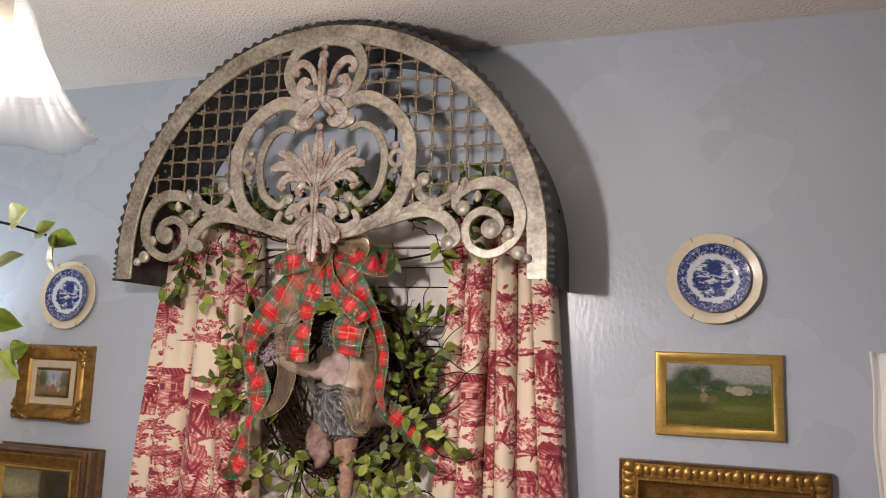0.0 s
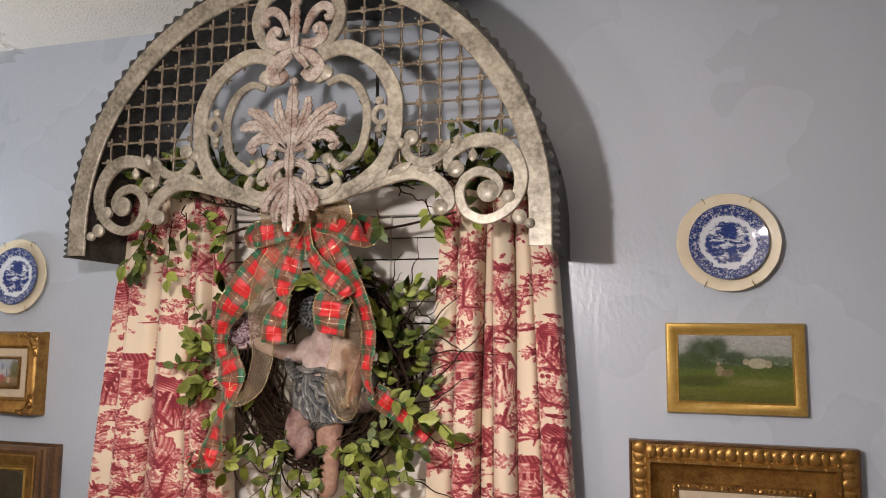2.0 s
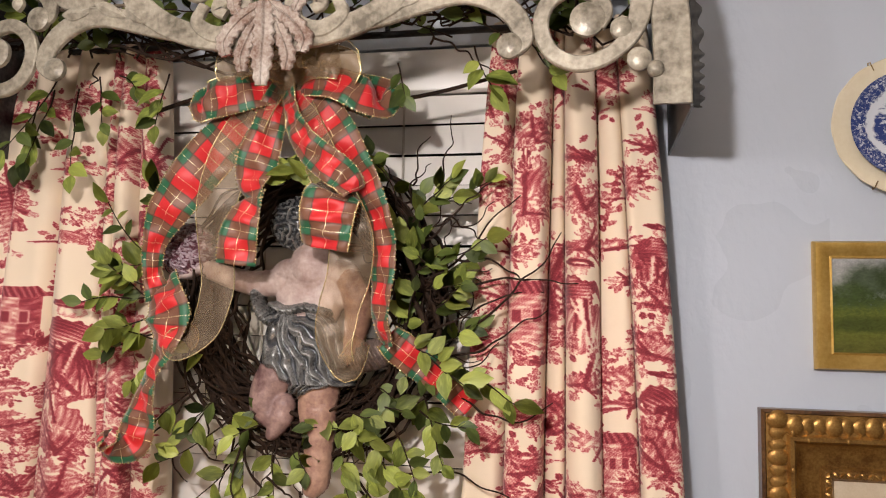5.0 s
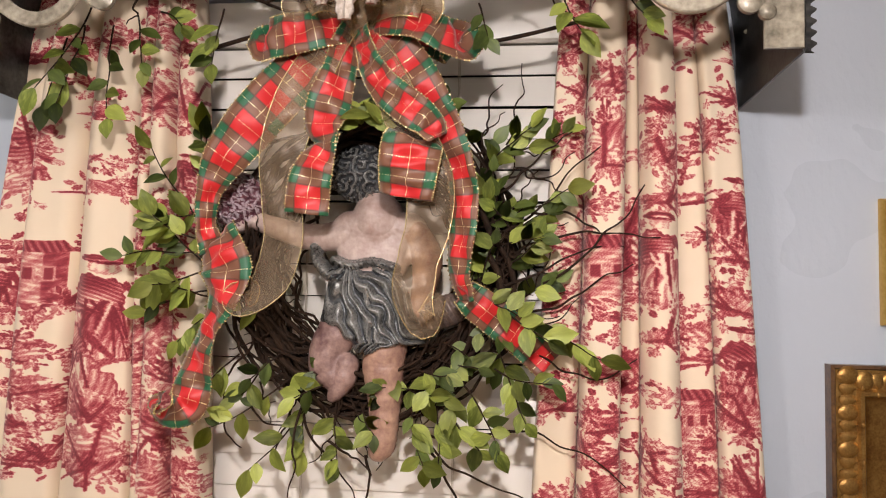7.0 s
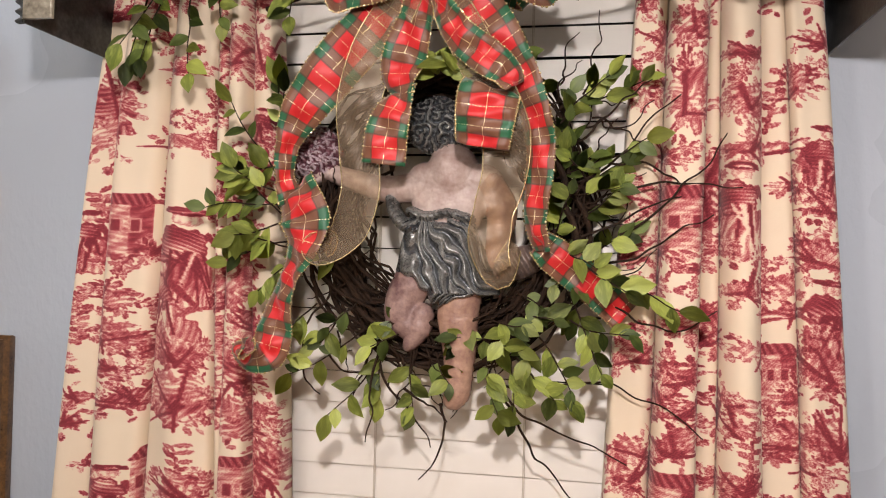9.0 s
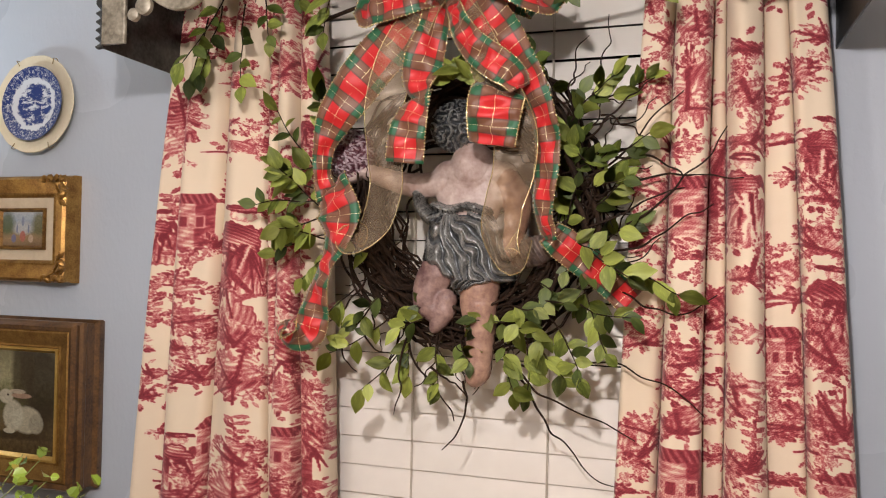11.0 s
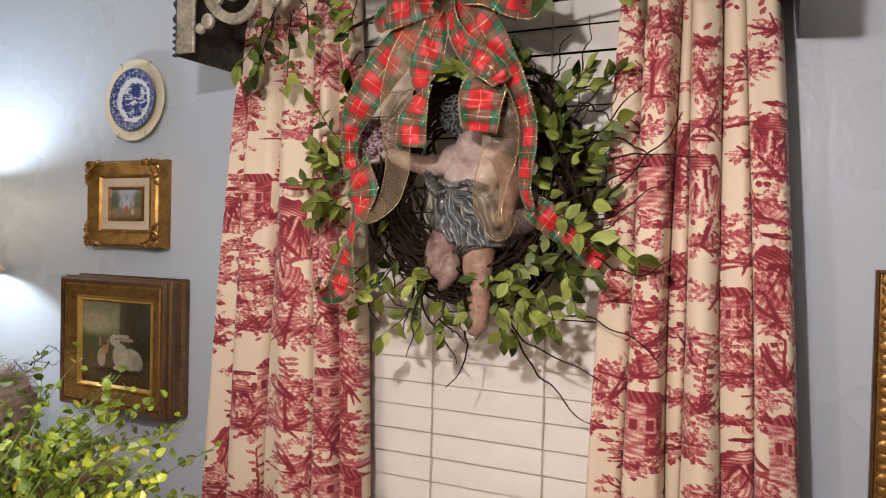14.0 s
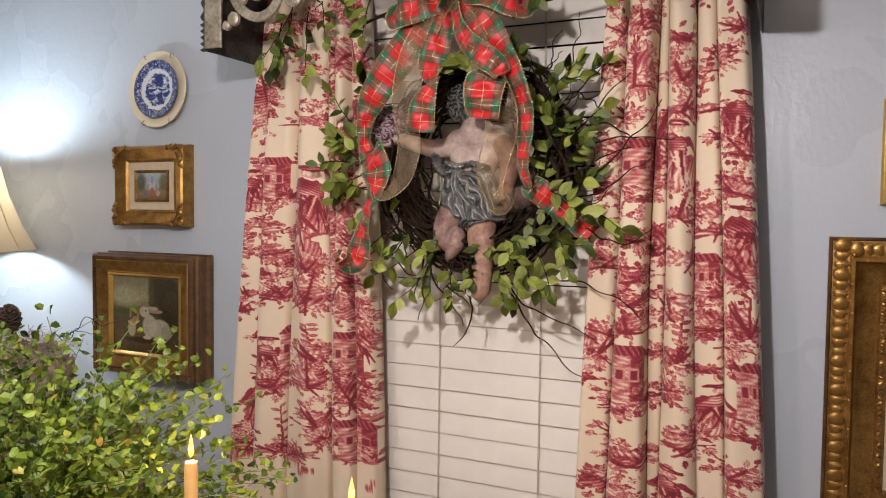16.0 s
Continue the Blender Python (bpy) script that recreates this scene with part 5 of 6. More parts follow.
for x, z, deg, ln, c in ((-1.35, 1.93, 180, 0.15, 5), (-1.30, 1.93, 175, 0.16, 5), (-1.38, 1.91, 200, 0.12, 4), (-1.26, 1.95, 165, 0.10, 4), (-1.34, 1.96, 195, 0.18, 6), (-1.22, 1.95, 120, 0.06, 3), (-1.09, 1.93, 175, 0.10, 4), (-0.70, 1.93, 150, 0.06, 3), (-0.58, 1.95, 170, 0.08, 4), (-0.50, 1.96, 140, 0.08, 3)):
    sprig(garland, (x, 1.835 if x < -1.2 else 1.78, z), deg, ln, c, rnd, 0.4, 0.9, 0.1)
for k in range(34):
    curly(garland, (rnd.uniform(-1.3, -0.4), 1.80, rnd.uniform(1.96, 2.03)), rnd.uniform(-100, 100), rnd.uniform(0.06, 0.18), rnd, 0.9, 0.002)
for x0, x1 in ((-1.18, -0.93), (-0.80, -0.52)):
    part("vine", tube(bmesh.new(), spline([(x0, 1.86, 1.885), ((x0 + x1) / 2, 1.85, 1.915 if x0 < -1 else 1.90), (x1, 1.83, 1.93 if x0 < -1 else 1.925)], 6), 0.004, 0.003, 6), M_VINE, garland)

# ---- bow ----
bow = thing("ribbon_bow", "red and green plaid ribbon bow with sheer gold organza", "bow")


def ribbon(name, points, width, facing, material, parent, label="", edge=True, curl=0.10):
    """A strip along a spline. facing: degrees by which each point's face turns from the room about the ribbon's run."""
    line = spline(points, 8)
    m = len(line)
    ang = np.interp(np.linspace(0, 1, m), np.linspace(0, 1, len(facing)), facing)
    wid = np.interp(np.linspace(0, 1, m), np.linspace(0, 1, len(width)), width)
    bm = bmesh.new()
    uvl = bm.loops.layers.uv.new("UVMap")
    rows, run, across = [], [0.0], 8
    for i, q in enumerate(line):
        d = (line[min(i + 1, m - 1)] - line[max(i - 1, 0)]).normalized()
        if i:
            run.append(run[-1] + (q - line[i - 1]).length)
        f = Vector((0, -1, 0)) - d * d.dot(Vector((0, -1, 0)))
        f = f.normalized() if f.length > 0.05 else Vector((0, 0, 1))
        f = Matrix.Rotation(radians(ang[i]), 3, d) @ f
        s = d.cross(f)
        row = []
        for k in range(across + 1):
            o = k / across - 0.5
            row.append(bm.verts.new(q + s * o * wid[i] + f * (curl * wid[i] * (0.25 - o * o) + (0.004 * math.sin(i * 0.45 + k * 0.9) + 0.003 * math.sin(i * 0.9 - k * 0.5)) * (1 - 3.4 * o * o))))
        rows.append(row)
    for i, (u, v) in enumerate(zip(rows, rows[1:])):
        for k in range(across):
            fc = bm.faces.new((u[k], u[k + 1], v[k + 1], v[k]))
            for lp, (a, b) in zip(fc.loops, ((k, i), (k + 1, i), (k + 1, i + 1), (k, i + 1))):
                lp[uvl].uv = (a / across, run[b])
    ends = [[r[0].co.copy() for r in rows], [r[-1].co.copy() for r in rows]]
    me = bpy.data.meshes.new(name)
    bm.to_mesh(me)
    bm.free()
    me.materials.append(material)
    me.shade_smooth()
    ob = new(name, me)
    ob.parent = parent
    if label:
        ob["label"] = label
    if edge:
        sol = ob.modifiers.new("cloth", "SOLIDIFY")
        sol.thickness = 0.0008
    if edge:
        for side in ends:
            bm = bmesh.new()
            step = 0
            for a, b in zip(side, side[1:]):
                c = max(1, int((b - a).length / 0.0042))
                for j in range(c):
                    p = a.lerp(b, j / c)
                    step += 1
                    r = 0.0022 if step % 2 else 0.0014
                    made = bmesh.ops.create_icosphere(bm, subdivisions=1, radius=r)
                    bmesh.ops.translate(bm, verts=made["verts"], vec=p)
            part("gold_edge", bm, M_THREAD, ob, "beaded gold wire edge")
    else:
        for side in ends:
            part("wire_edge", tube(bmesh.new(), side, 0.0009, sides=5), M_THREAD, ob, "thin gold wire edge")
    return ob


PL, SH = "plaid ribbon tail", "sheer gold organza ribbon"
ribbon("tail", [(-0.895, 1.79, 1.90), (-0.925, 1.775, 1.868), (-0.950, 1.765, 1.842), (-0.988, 1.762, 1.800), (-1.034, 1.765, 1.750), (-1.078, 1.772, 1.696), (-1.105, 1.785, 1.647), (-1.112, 1.795, 1.598), (-1.100, 1.80, 1.560)],
       [0.04, 0.060, 0.078, 0.084, 0.082, 0.064, 0.036, 0.030, 0.046], [25, 15, 8, 0, -5, -15, -30, -40, -30], M_PLAID, bow, PL)
ribbon("tail", [(-1.090, 1.802, 1.592), (-1.082, 1.785, 1.562), (-1.070, 1.776, 1.530), (-1.074, 1.775, 1.490), (-1.094, 1.782, 1.448), (-1.112, 1.79, 1.404), (-1.120, 1.79, 1.362), (-1.128, 1.785, 1.328), (-1.148, 1.77, 1.318), (-1.162, 1.755, 1.330), (-1.150, 1.752, 1.345)],
       [0.060, 0.078, 0.082, 0.066, 0.050, 0.052, 0.060, 0.058, 0.050, 0.046, 0.04], [30, 15, 0, 25, 40, 30, 5, -15, -30, -50, -70], M_PLAID, bow, PL)
ribbon("tail", [(-0.885, 1.775, 1.895), (-0.895, 1.765, 1.863), (-0.900, 1.755, 1.825), (-0.912, 1.748, 1.778), (-0.920, 1.745, 1.738), (-0.912, 1.752, 1.705)], [0.04, 0.046, 0.050, 0.064, 0.062, 0.045], [-35, -35, -30, -15, 20, 60], M_PLAID, bow, PL)
ribbon("tail", [(-0.905, 1.752, 1.728), (-0.926, 1.742, 1.692), (-0.936, 1.74, 1.657), (-0.941, 1.745, 1.612)], [0.040, 0.058, 0.064, 0.064], [55, 15, 0, -5], M_PLAID, bow, PL)
ribbon("tail", [(-0.870, 1.785, 1.91), (-0.852, 1.77, 1.885), (-0.826, 1.762, 1.855), (-0.790, 1.760, 1.808), (-0.757, 1.765, 1.758), (-0.731, 1.775, 1.708), (-0.718, 1.785, 1.653), (-0.719, 1.79, 1.595), (-0.724, 1.795, 1.535), (-0.712, 1.805, 1.492)],
       [0.05, 0.070, 0.078, 0.076, 0.062, 0.050, 0.048, 0.048, 0.044, 0.040], [-15, -5, 0, 8, 18, 28, 25, 30, 40, 55], M_PLAID, bow, PL)
ribbon("tail", [(-0.718, 1.822, 1.505), (-0.698, 1.825, 1.488), (-0.662, 1.838, 1.460), (-0.622, 1.85, 1.428), (-0.590, 1.858, 1.396)], [0.045, 0.054, 0.056, 0.054, 0.050], [-25, -8, 5, 0, -12], M_PLAID, bow, PL)
ribbon("tail", [(-0.875, 1.775, 1.890), (-0.866, 1.758, 1.858), (-0.855, 1.748, 1.832), (-0.832, 1.742, 1.796), (-0.799, 1.738, 1.768), (-0.768, 1.738, 1.745), (-0.752, 1.742, 1.722)], [0.035, 0.040, 0.046, 0.050, 0.052, 0.050, 0.046], [40, 40, 35, 25, 10, -20, -50], M_PLAID, bow, PL)
ribbon("flap", [(-0.786, 1.756, 1.724), (-0.788, 1.738, 1.713), (-0.791, 1.732, 1.688), (-0.794, 1.735, 1.662), (-0.797, 1.745, 1.637)], [0.084, 0.088, 0.087, 0.084, 0.080], [-10, -4, 0, 6, 12], M_PLAID, bow, "short plaid ribbon end hanging over the knot")
ribbon("loop", [(-0.885, 1.79, 1.898), (-0.920, 1.752, 1.886), (-0.965, 1.742, 1.876), (-1.004, 1.752, 1.874), (-1.020, 1.785, 1.878), (-0.99, 1.815, 1.892), (-0.93, 1.82, 1.905), (-0.88, 1.80, 1.912)], [0.04, 0.058, 0.066, 0.064, 0.064, 0.064, 0.06, 0.05], [0, 10, 8, 0, 0, 0, 0, 0], M_PLAID, bow, "plaid ribbon loop")
ribbon("loop", [(-0.872, 1.79, 1.902), (-0.825, 1.755, 1.898), (-0.780, 1.745, 1.888), (-0.742, 1.752, 1.872), (-0.726, 1.785, 1.872), (-0.748, 1.818, 1.888), (-0.81, 1.82, 1.905), (-0.88, 1.80, 1.91)], [0.04, 0.050, 0.062, 0.068, 0.070, 0.070, 0.06, 0.05], [0, -15, -30, -30, -15, 0, 0, 0], M_PLAID, bow, "plaid ribbon loop")
ribbon("sheer_tail", [(-0.895, 1.772, 1.895), (-0.925, 1.752, 1.849), (-0.960, 1.752, 1.778), (-0.984, 1.758, 1.708), (-0.985, 1.765, 1.640), (-0.982, 1.768, 1.575), (-0.996, 1.764, 1.520), (-1.028, 1.764, 1.490), (-1.050, 1.785, 1.492), (-1.040, 1.80, 1.512)],
       [0.04, 0.060, 0.070, 0.066, 0.062, 0.066, 0.080, 0.070, 0.050, 0.04], [15, 5, -10, -5, 5, 15, 30, 45, 60, 80], M_SHEER, bow, SH, False, 0.28)
ribbon("sheer_tail", [(-0.868, 1.772, 1.895), (-0.825, 1.755, 1.80), (-0.785, 1.758, 1.72), (-0.766, 1.77, 1.660), (-0.768, 1.775, 1.600), (-0.782, 1.772, 1.545), (-0.788, 1.775, 1.495), (-0.772, 1.785, 1.456), (-0.752, 1.80, 1.500)], [0.04, 0.06, 0.064, 0.070, 0.066, 0.062, 0.060, 0.050, 0.04], [0, 10, 15, 0, -20, -30, 10, 35, 60], M_SHEER, bow, SH, False, 0.32)
for s, h, w in ((-1, 0.020, 0.062), (1, 0.016, 0.066), (-0.55, 0.040, 0.055), (0.65, 0.036, 0.060), (1.1, 0.0, 0.05)):
    ribbon("sheer_loop", [(-0.872, 1.775, 1.912), (-0.868 + s * 0.045, 1.735, 1.922 + h * 0.6), (-0.868 + s * 0.088, 1.738, 1.915 + h * 0.4), (-0.868 + s * 0.062, 1.772, 1.902), (-0.872, 1.775, 1.910)], [0.03, w, w, w, 0.03], [20, 10, 0, -10, 0], M_SHEER, bow, "sheer gold organza loop", False, 0.25)
bm = bmesh.new()
blob(bm, (-0.878, 1.77, 1.912), (0.022, 0.016, 0.022), lumps=0.3)
part("knot", bm, M_SHEER, bow)

# ---- plaster cherub plaque: one plain relief ----
def relief():
    """A single carved sheet: heights over an x-z grid, cut to the outline, closed behind."""
    x0, z0, step = -1.16, 1.24, 0.0016
    nx, nz = 290, 310
    xs, zs = x0 + step * np.arange(nx), z0 + step * np.arange(nz)
    X, Z = np.meshgrid(xs, zs)
    H, tone = np.full(X.shape, -1.0), np.zeros(X.shape, dtype=int)

    def lay(h, mark, blend=0.0):
        nonlocal H
        over = h > H
        tone[over] = mark
        H = np.maximum(H, h) + (blend * np.exp(-((h - H) / 0.006) ** 2) if blend else 0.0) * ((h > 0) & (H > 0))

    def dome(cx, cz, rx, rz, high, deg=0.0, power=0.5):
        a = radians(deg)
        u = ((X - cx) * math.cos(a) + (Z - cz) * math.sin(a)) / rx
        v = (-(X - cx) * math.sin(a) + (Z - cz) * math.cos(a)) / rz
        d = 1 - u * u - v * v
        return np.where(d > 0, high * np.abs(d) ** power, -1.0)

    def run(points, radii, high):
        line = spline([(x, 0, z) for x, z in points], 8)
        rr = np.interp(np.linspace(0, 1, len(line)), np.linspace(0, 1, len(radii)), radii)
        out = np.full(X.shape, -1.0)
        for q, r in zip(line, rr):
            d = 1 - ((X - q.x) ** 2 + (Z - q.z) ** 2) / (r * r)
            out = np.maximum(out, np.where(d > 0, high * (r / max(radii)) ** 0.6 * np.abs(d) ** 0.5, -1.0))
        return out

    rough = np.array([[0.0016 * noise.noise(Vector((x * 55, z * 55, 0.0))) + 0.0005 * noise.noise(Vector((x * 260, z * 260, 3.0))) for x in xs] for z in zs])
    # dark backing wing, then body and limbs
    lay(dome(-0.752, 1.474, 0.052, 0.026, 0.020, 20) + 0.003 * np.sin((X + 0.6 * Z) * 420), 5)
    lay(run([(-0.805, 1.60), (-0.782, 1.560), (-0.784, 1.515), (-0.794, 1.475)], [0.026, 0.026, 0.021, 0.014], 0.026), 1, 0.002)
    lay(run([(-0.910, 1.592), (-0.966, 1.588), (-1.024, 1.602), (-1.062, 1.615), (-1.084, 1.624)], [0.026, 0.022, 0.018, 0.015, 0.010], 0.026), 0, 0.002)
    for k in range(4):
        lay(run([(-1.062, 1.612), (-1.082 + 0.004 * k, 1.600 + 0.009 * k), (-1.100 + 0.005 * k, 1.598 + 0.013 * k)], [0.008, 0.006, 0.005], 0.022), 0)
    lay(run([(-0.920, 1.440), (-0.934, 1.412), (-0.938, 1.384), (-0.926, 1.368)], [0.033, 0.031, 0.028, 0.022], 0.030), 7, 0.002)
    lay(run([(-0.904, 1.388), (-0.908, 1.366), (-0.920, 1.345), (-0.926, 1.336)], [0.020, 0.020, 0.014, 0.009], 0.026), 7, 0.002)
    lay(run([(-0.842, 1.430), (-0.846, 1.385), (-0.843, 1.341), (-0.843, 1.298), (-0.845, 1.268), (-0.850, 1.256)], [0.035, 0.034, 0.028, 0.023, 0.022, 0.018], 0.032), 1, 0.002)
    lay(dome(-0.862, 1.578, 0.066, 0.058, 0.030, 0, 0.4), 0)
    lay(dome(-0.866, 1.548, 0.056, 0.040, 0.029, 0, 0.4), 0, 0.002)
    lay(dome(-0.900, 1.606, 0.034, 0.026, 0.027), 0, 0.002)
    lay(dome(-0.815, 1.604, 0.036, 0.026, 0.027), 0, 0.002)
    lay(dome(-0.860, 1.618, 0.042, 0.044, 0.040), 0, 0.002)
    # hair: coiled ridges on a ball
    ball = dome(-0.888, 1.690, 0.050, 0.048, 0.040)
    coil = np.zeros(X.shape)
    rnd = random.Random(5)
    near = np.full(X.shape, 9.0)
    for k in range(26):
        cx, cz, turn = -0.888 + rnd.uniform(-0.046, 0.046), 1.690 + rnd.uniform(-0.044, 0.044), rnd.choice((-1, 1))
        d = np.hypot(X - cx, (Z - cz) * 1.15)
        wave = np.sin(d * 620 + turn * np.arctan2(Z - cz, X - cx) + k)
        take = d < near
        coil = np.where(take, wave, coil)
        near = np.minimum(near, d)
    lay(np.where(ball > 0, ball + 0.006 * coil, -1.0), 2)
    # flowers: a bunch of curled petals
    bunch = dome(-1.090, 1.646, 0.049, 0.047, 0.034)
    bloom, near = np.zeros(X.shape), np.full(X.shape, 9.0)
    for k in range(30):
        cx, cz, kk = -1.090 + rnd.uniform(-0.046, 0.046), 1.646 + rnd.uniform(-0.045, 0.045), rnd.uniform(0, 6)
        d = np.hypot(X - cx, Z - cz)
        wave = 1.2 - d * 130 + 0.7 * np.sin(5 * np.arctan2(Z - cz, X - cx) + kk + d * 380)
        take = d < near
        bloom = np.where(take, wave, bloom)
        near = np.minimum(near, d)
    lay(np.where(bunch > 0, bunch + 0.007 * np.clip(bloom, -1.2, 1.4), -1.0), 3)
    # drapery: wrapped cloth with deep running folds
    edge_l = np.interp(Z, [1.400, 1.412, 1.457, 1.515, 1.552, 1.566], [-0.890, -0.905, -0.948, -0.936, -0.926, -0.918])
    edge_r = np.interp(Z, [1.400, 1.418, 1.424, 1.463, 1.500, 1.540, 1.566], [-0.870, -0.812, -0.778, -0.794, -0.808, -0.824, -0.840])
    f = (X - edge_l) / (edge_r - edge_l)
    top = 1.550 - 0.012 * f - 0.006 * np.sin(f * 5)
    hem = 1.432 - 0.026 * np.sin(np.pi * np.clip(f, 0, 1)) + 0.005 * np.sin(f * 17) - 0.008 * f
    inside = (f > 0) & (f < 1) & (Z < top) & (Z > hem)
    g = (top - Z) / (top - hem)
    sweep = f * 1.0 + 0.28 * g * (1 - 2 * f) + 0.10 * np.sin(g * 5 + f * 4) - 0.30 * g * g * (f > 0.55)
    cloth = 0.034 * np.clip(4 * f * (1 - f), 0, 1) ** 0.35 * np.clip(8 * g * (1 - g), 0, 1) ** 0.25 + 0.006
    warp = np.array([[noise.noise(Vector((x * 38, z * 26, 7.0))) for x in xs] for z in zs])
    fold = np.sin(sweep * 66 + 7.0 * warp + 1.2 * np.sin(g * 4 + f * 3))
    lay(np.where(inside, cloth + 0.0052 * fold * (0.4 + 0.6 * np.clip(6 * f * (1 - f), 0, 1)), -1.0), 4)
    sash = run([(-0.958, 1.570), (-0.948, 1.545), (-0.925, 1.525), (-0.890, 1.520)], [0.009, 0.012, 0.013, 0.010], 0.040)
    lay(np.where(sash > 0, sash + 0.003 * np.sin((X - Z) * 480), -1.0), 4)
    band = run([(-0.925, 1.552), (-0.895, 1.543), (-0.862, 1.548), (-0.828, 1.540)], [0.008, 0.010, 0.011, 0.009], 0.046)
    lay(np.where(band > 0, band + 0.002 * np.sin((X + Z) * 520), -1.0), 4)

    # darker tone in the cloth grooves, paler tones on hair ridges and petal crests
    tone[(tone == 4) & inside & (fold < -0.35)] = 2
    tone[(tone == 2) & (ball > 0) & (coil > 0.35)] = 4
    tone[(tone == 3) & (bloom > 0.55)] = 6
    keep = H > 0.001
    verts, faces, marks = [], [], []
    H = H + rough * ((tone < 2) | (tone == 7))
    for front in (True, False):
        cell = {}
        for j, i in zip(*np.nonzero(keep)):
            cell[(j, i)] = len(verts)
            verts.append((xs[i], 1.872 - (max(H[j, i], 0.002) if front else -0.004), zs[j]))
        if front:
            first = cell
    edges = {}
    for (j, i) in first:
        square = [(j, i), (j, i + 1), (j + 1, i + 1), (j + 1, i)]
        if all(q in first for q in square):
            faces.append(tuple(first[q] for q in square))
            marks.append(int(tone[j, i]))
            faces.append(tuple(cell[q] for q in reversed(square)))
            marks.append(2)
            for a, b in zip(square, square[1:] + square[:1]):
                edges[(a, b)] = edges.get((a, b), 0) + 1
    for a, b in edges:
        if (b, a) not in edges:
            faces.append((first[b], first[a], cell[a], cell[b]))
            marks.append(int(tone[a]))
    me = bpy.data.meshes.new("cherub_plaque")
    me.from_pydata([tuple(map(float, v)) for v in verts], [], faces)
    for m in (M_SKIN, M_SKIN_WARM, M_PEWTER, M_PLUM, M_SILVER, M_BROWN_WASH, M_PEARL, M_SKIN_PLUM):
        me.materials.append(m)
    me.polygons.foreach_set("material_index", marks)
    me.shade_smooth()
    return me


tagged(new("cherub_plaque", relief()), "painted plaster cherub relief with grey drapery, hung in the wreath", "figurine")


# ---- framed pictures ----
def moulding(x0, x1, z0, z1, profile):
    """A mitred frame; profile runs from the outer back to the inner edge as (inset, proud of the wall)."""
    bm = bmesh.new()
    rings = []
    for inset, proud in profile:
        y = WALL_Y - proud
        rings.append([bm.verts.new(c) for c in ((x0 + inset, y, z0 + inset), (x1 - inset, y, z0 + inset), (x1 - inset, y, z1 - inset), (x0 + inset, y, z1 - inset))])
    for u, v in zip(rings, rings[1:]):
        for k in range(4):
            bm.faces.new((u[k], u[(k + 1) % 4], v[(k + 1) % 4], v[k]))
    return bm


def canvas(parent, x0, x1, z0, z1, proud, material, label):
    part("canvas", boxed(x0, x1, WALL_Y - proud, WALL_Y - proud + 0.004, z0, z1), material, parent, label, False)


def flourish(parent, x, z, sx, sz, proud, size):
    """Carved corner leaf: curled lobes running along both sides."""
    bm = bmesh.new()
    y = WALL_Y - proud
    for k in range(4):
        f = k / 3
        blob(bm, (x + sx * size * (0.12 + 0.85 * f), y, z + sz * size * (0.10 + 0.05 * math.sin(f * 9))), (size * 0.17, 0.008, size * 0.11), (0, 40 * sx * (1 if k % 2 else -1), 0), 0, 0.6, k, 2)
        blob(bm, (x + sx * size * (0.10 + 0.05 * math.sin(f * 9)), y, z + sz * size * (0.12 + 0.85 * f)), (size * 0.11, 0.008, size * 0.17), (0, 40 * sz * (1 if k % 2 else -1), 0), 0, 0.6, k + 5, 2)
    for a, b in (((0.15, 0.75), (0.35, 0.35)), ((0.75, 0.15), (0.35, 0.35)), ((0.12, 1.02), (0.28, 0.7))):
        q = spline([(x + sx * size * a[0], y - 0.004, z + sz * size * a[1]), (x + sx * size * (a[0] + b[0]) * 0.62, y - 0.006, z + sz * size * (a[1] + b[1]) * 0.4), (x + sx * size * b[0], y - 0.004, z + sz * size * b[1])], 5)
        tube(bm, q, size * 0.06, size * 0.035, 6)
    part("corner_ornament", bm, M_GOLD, parent, "carved gilt corner leaf")


small = thing("framed_picture", "small garden painting in an ornate antique gold frame", "picture", group="pictures on the wall")
sx0, sx1, sz0, sz1 = -2.113, -1.827, 1.388, 1.633
part("outer_moulding", moulding(sx0, sx1, sz0, sz1, [(0.0, 0.001), (0.0, 0.020), (0.004, 0.030), (0.004, 0.042), (0.010, 0.047), (0.016, 0.044), (0.040, 0.034), (0.044, 0.036), (0.048, 0.033), (0.052, 0.026)]), M_GOLD, small)
part("liner", moulding(sx0 + 0.05, sx1 - 0.05, sz0 + 0.05, sz1 - 0.05, [(0.0, 0.02), (0.0, 0.028), (0.024, 0.026), (0.026, 0.022)]), M_LINEN, small, "cream linen liner")
part("inner_moulding", moulding(sx0 + 0.075, sx1 - 0.075, sz0 + 0.075, sz1 - 0.075, [(0.0, 0.018), (0.0, 0.031), (0.004, 0.033), (0.010, 0.024)]), M_GOLD_DARK, small)
canvas(small, sx0 + 0.083, sx1 - 0.083, sz0 + 0.083, sz1 - 0.083, 0.026, picture("garden_painting", "garden"), "small blurred garden scene")
for x, s in ((sx0, 1), (sx1, -1)):
    for z, t in ((sz0, 1), (sz1, -1)):
        flourish(small, x + s * 0.003, z + t * 0.003, s, t, 0.046, 0.062)

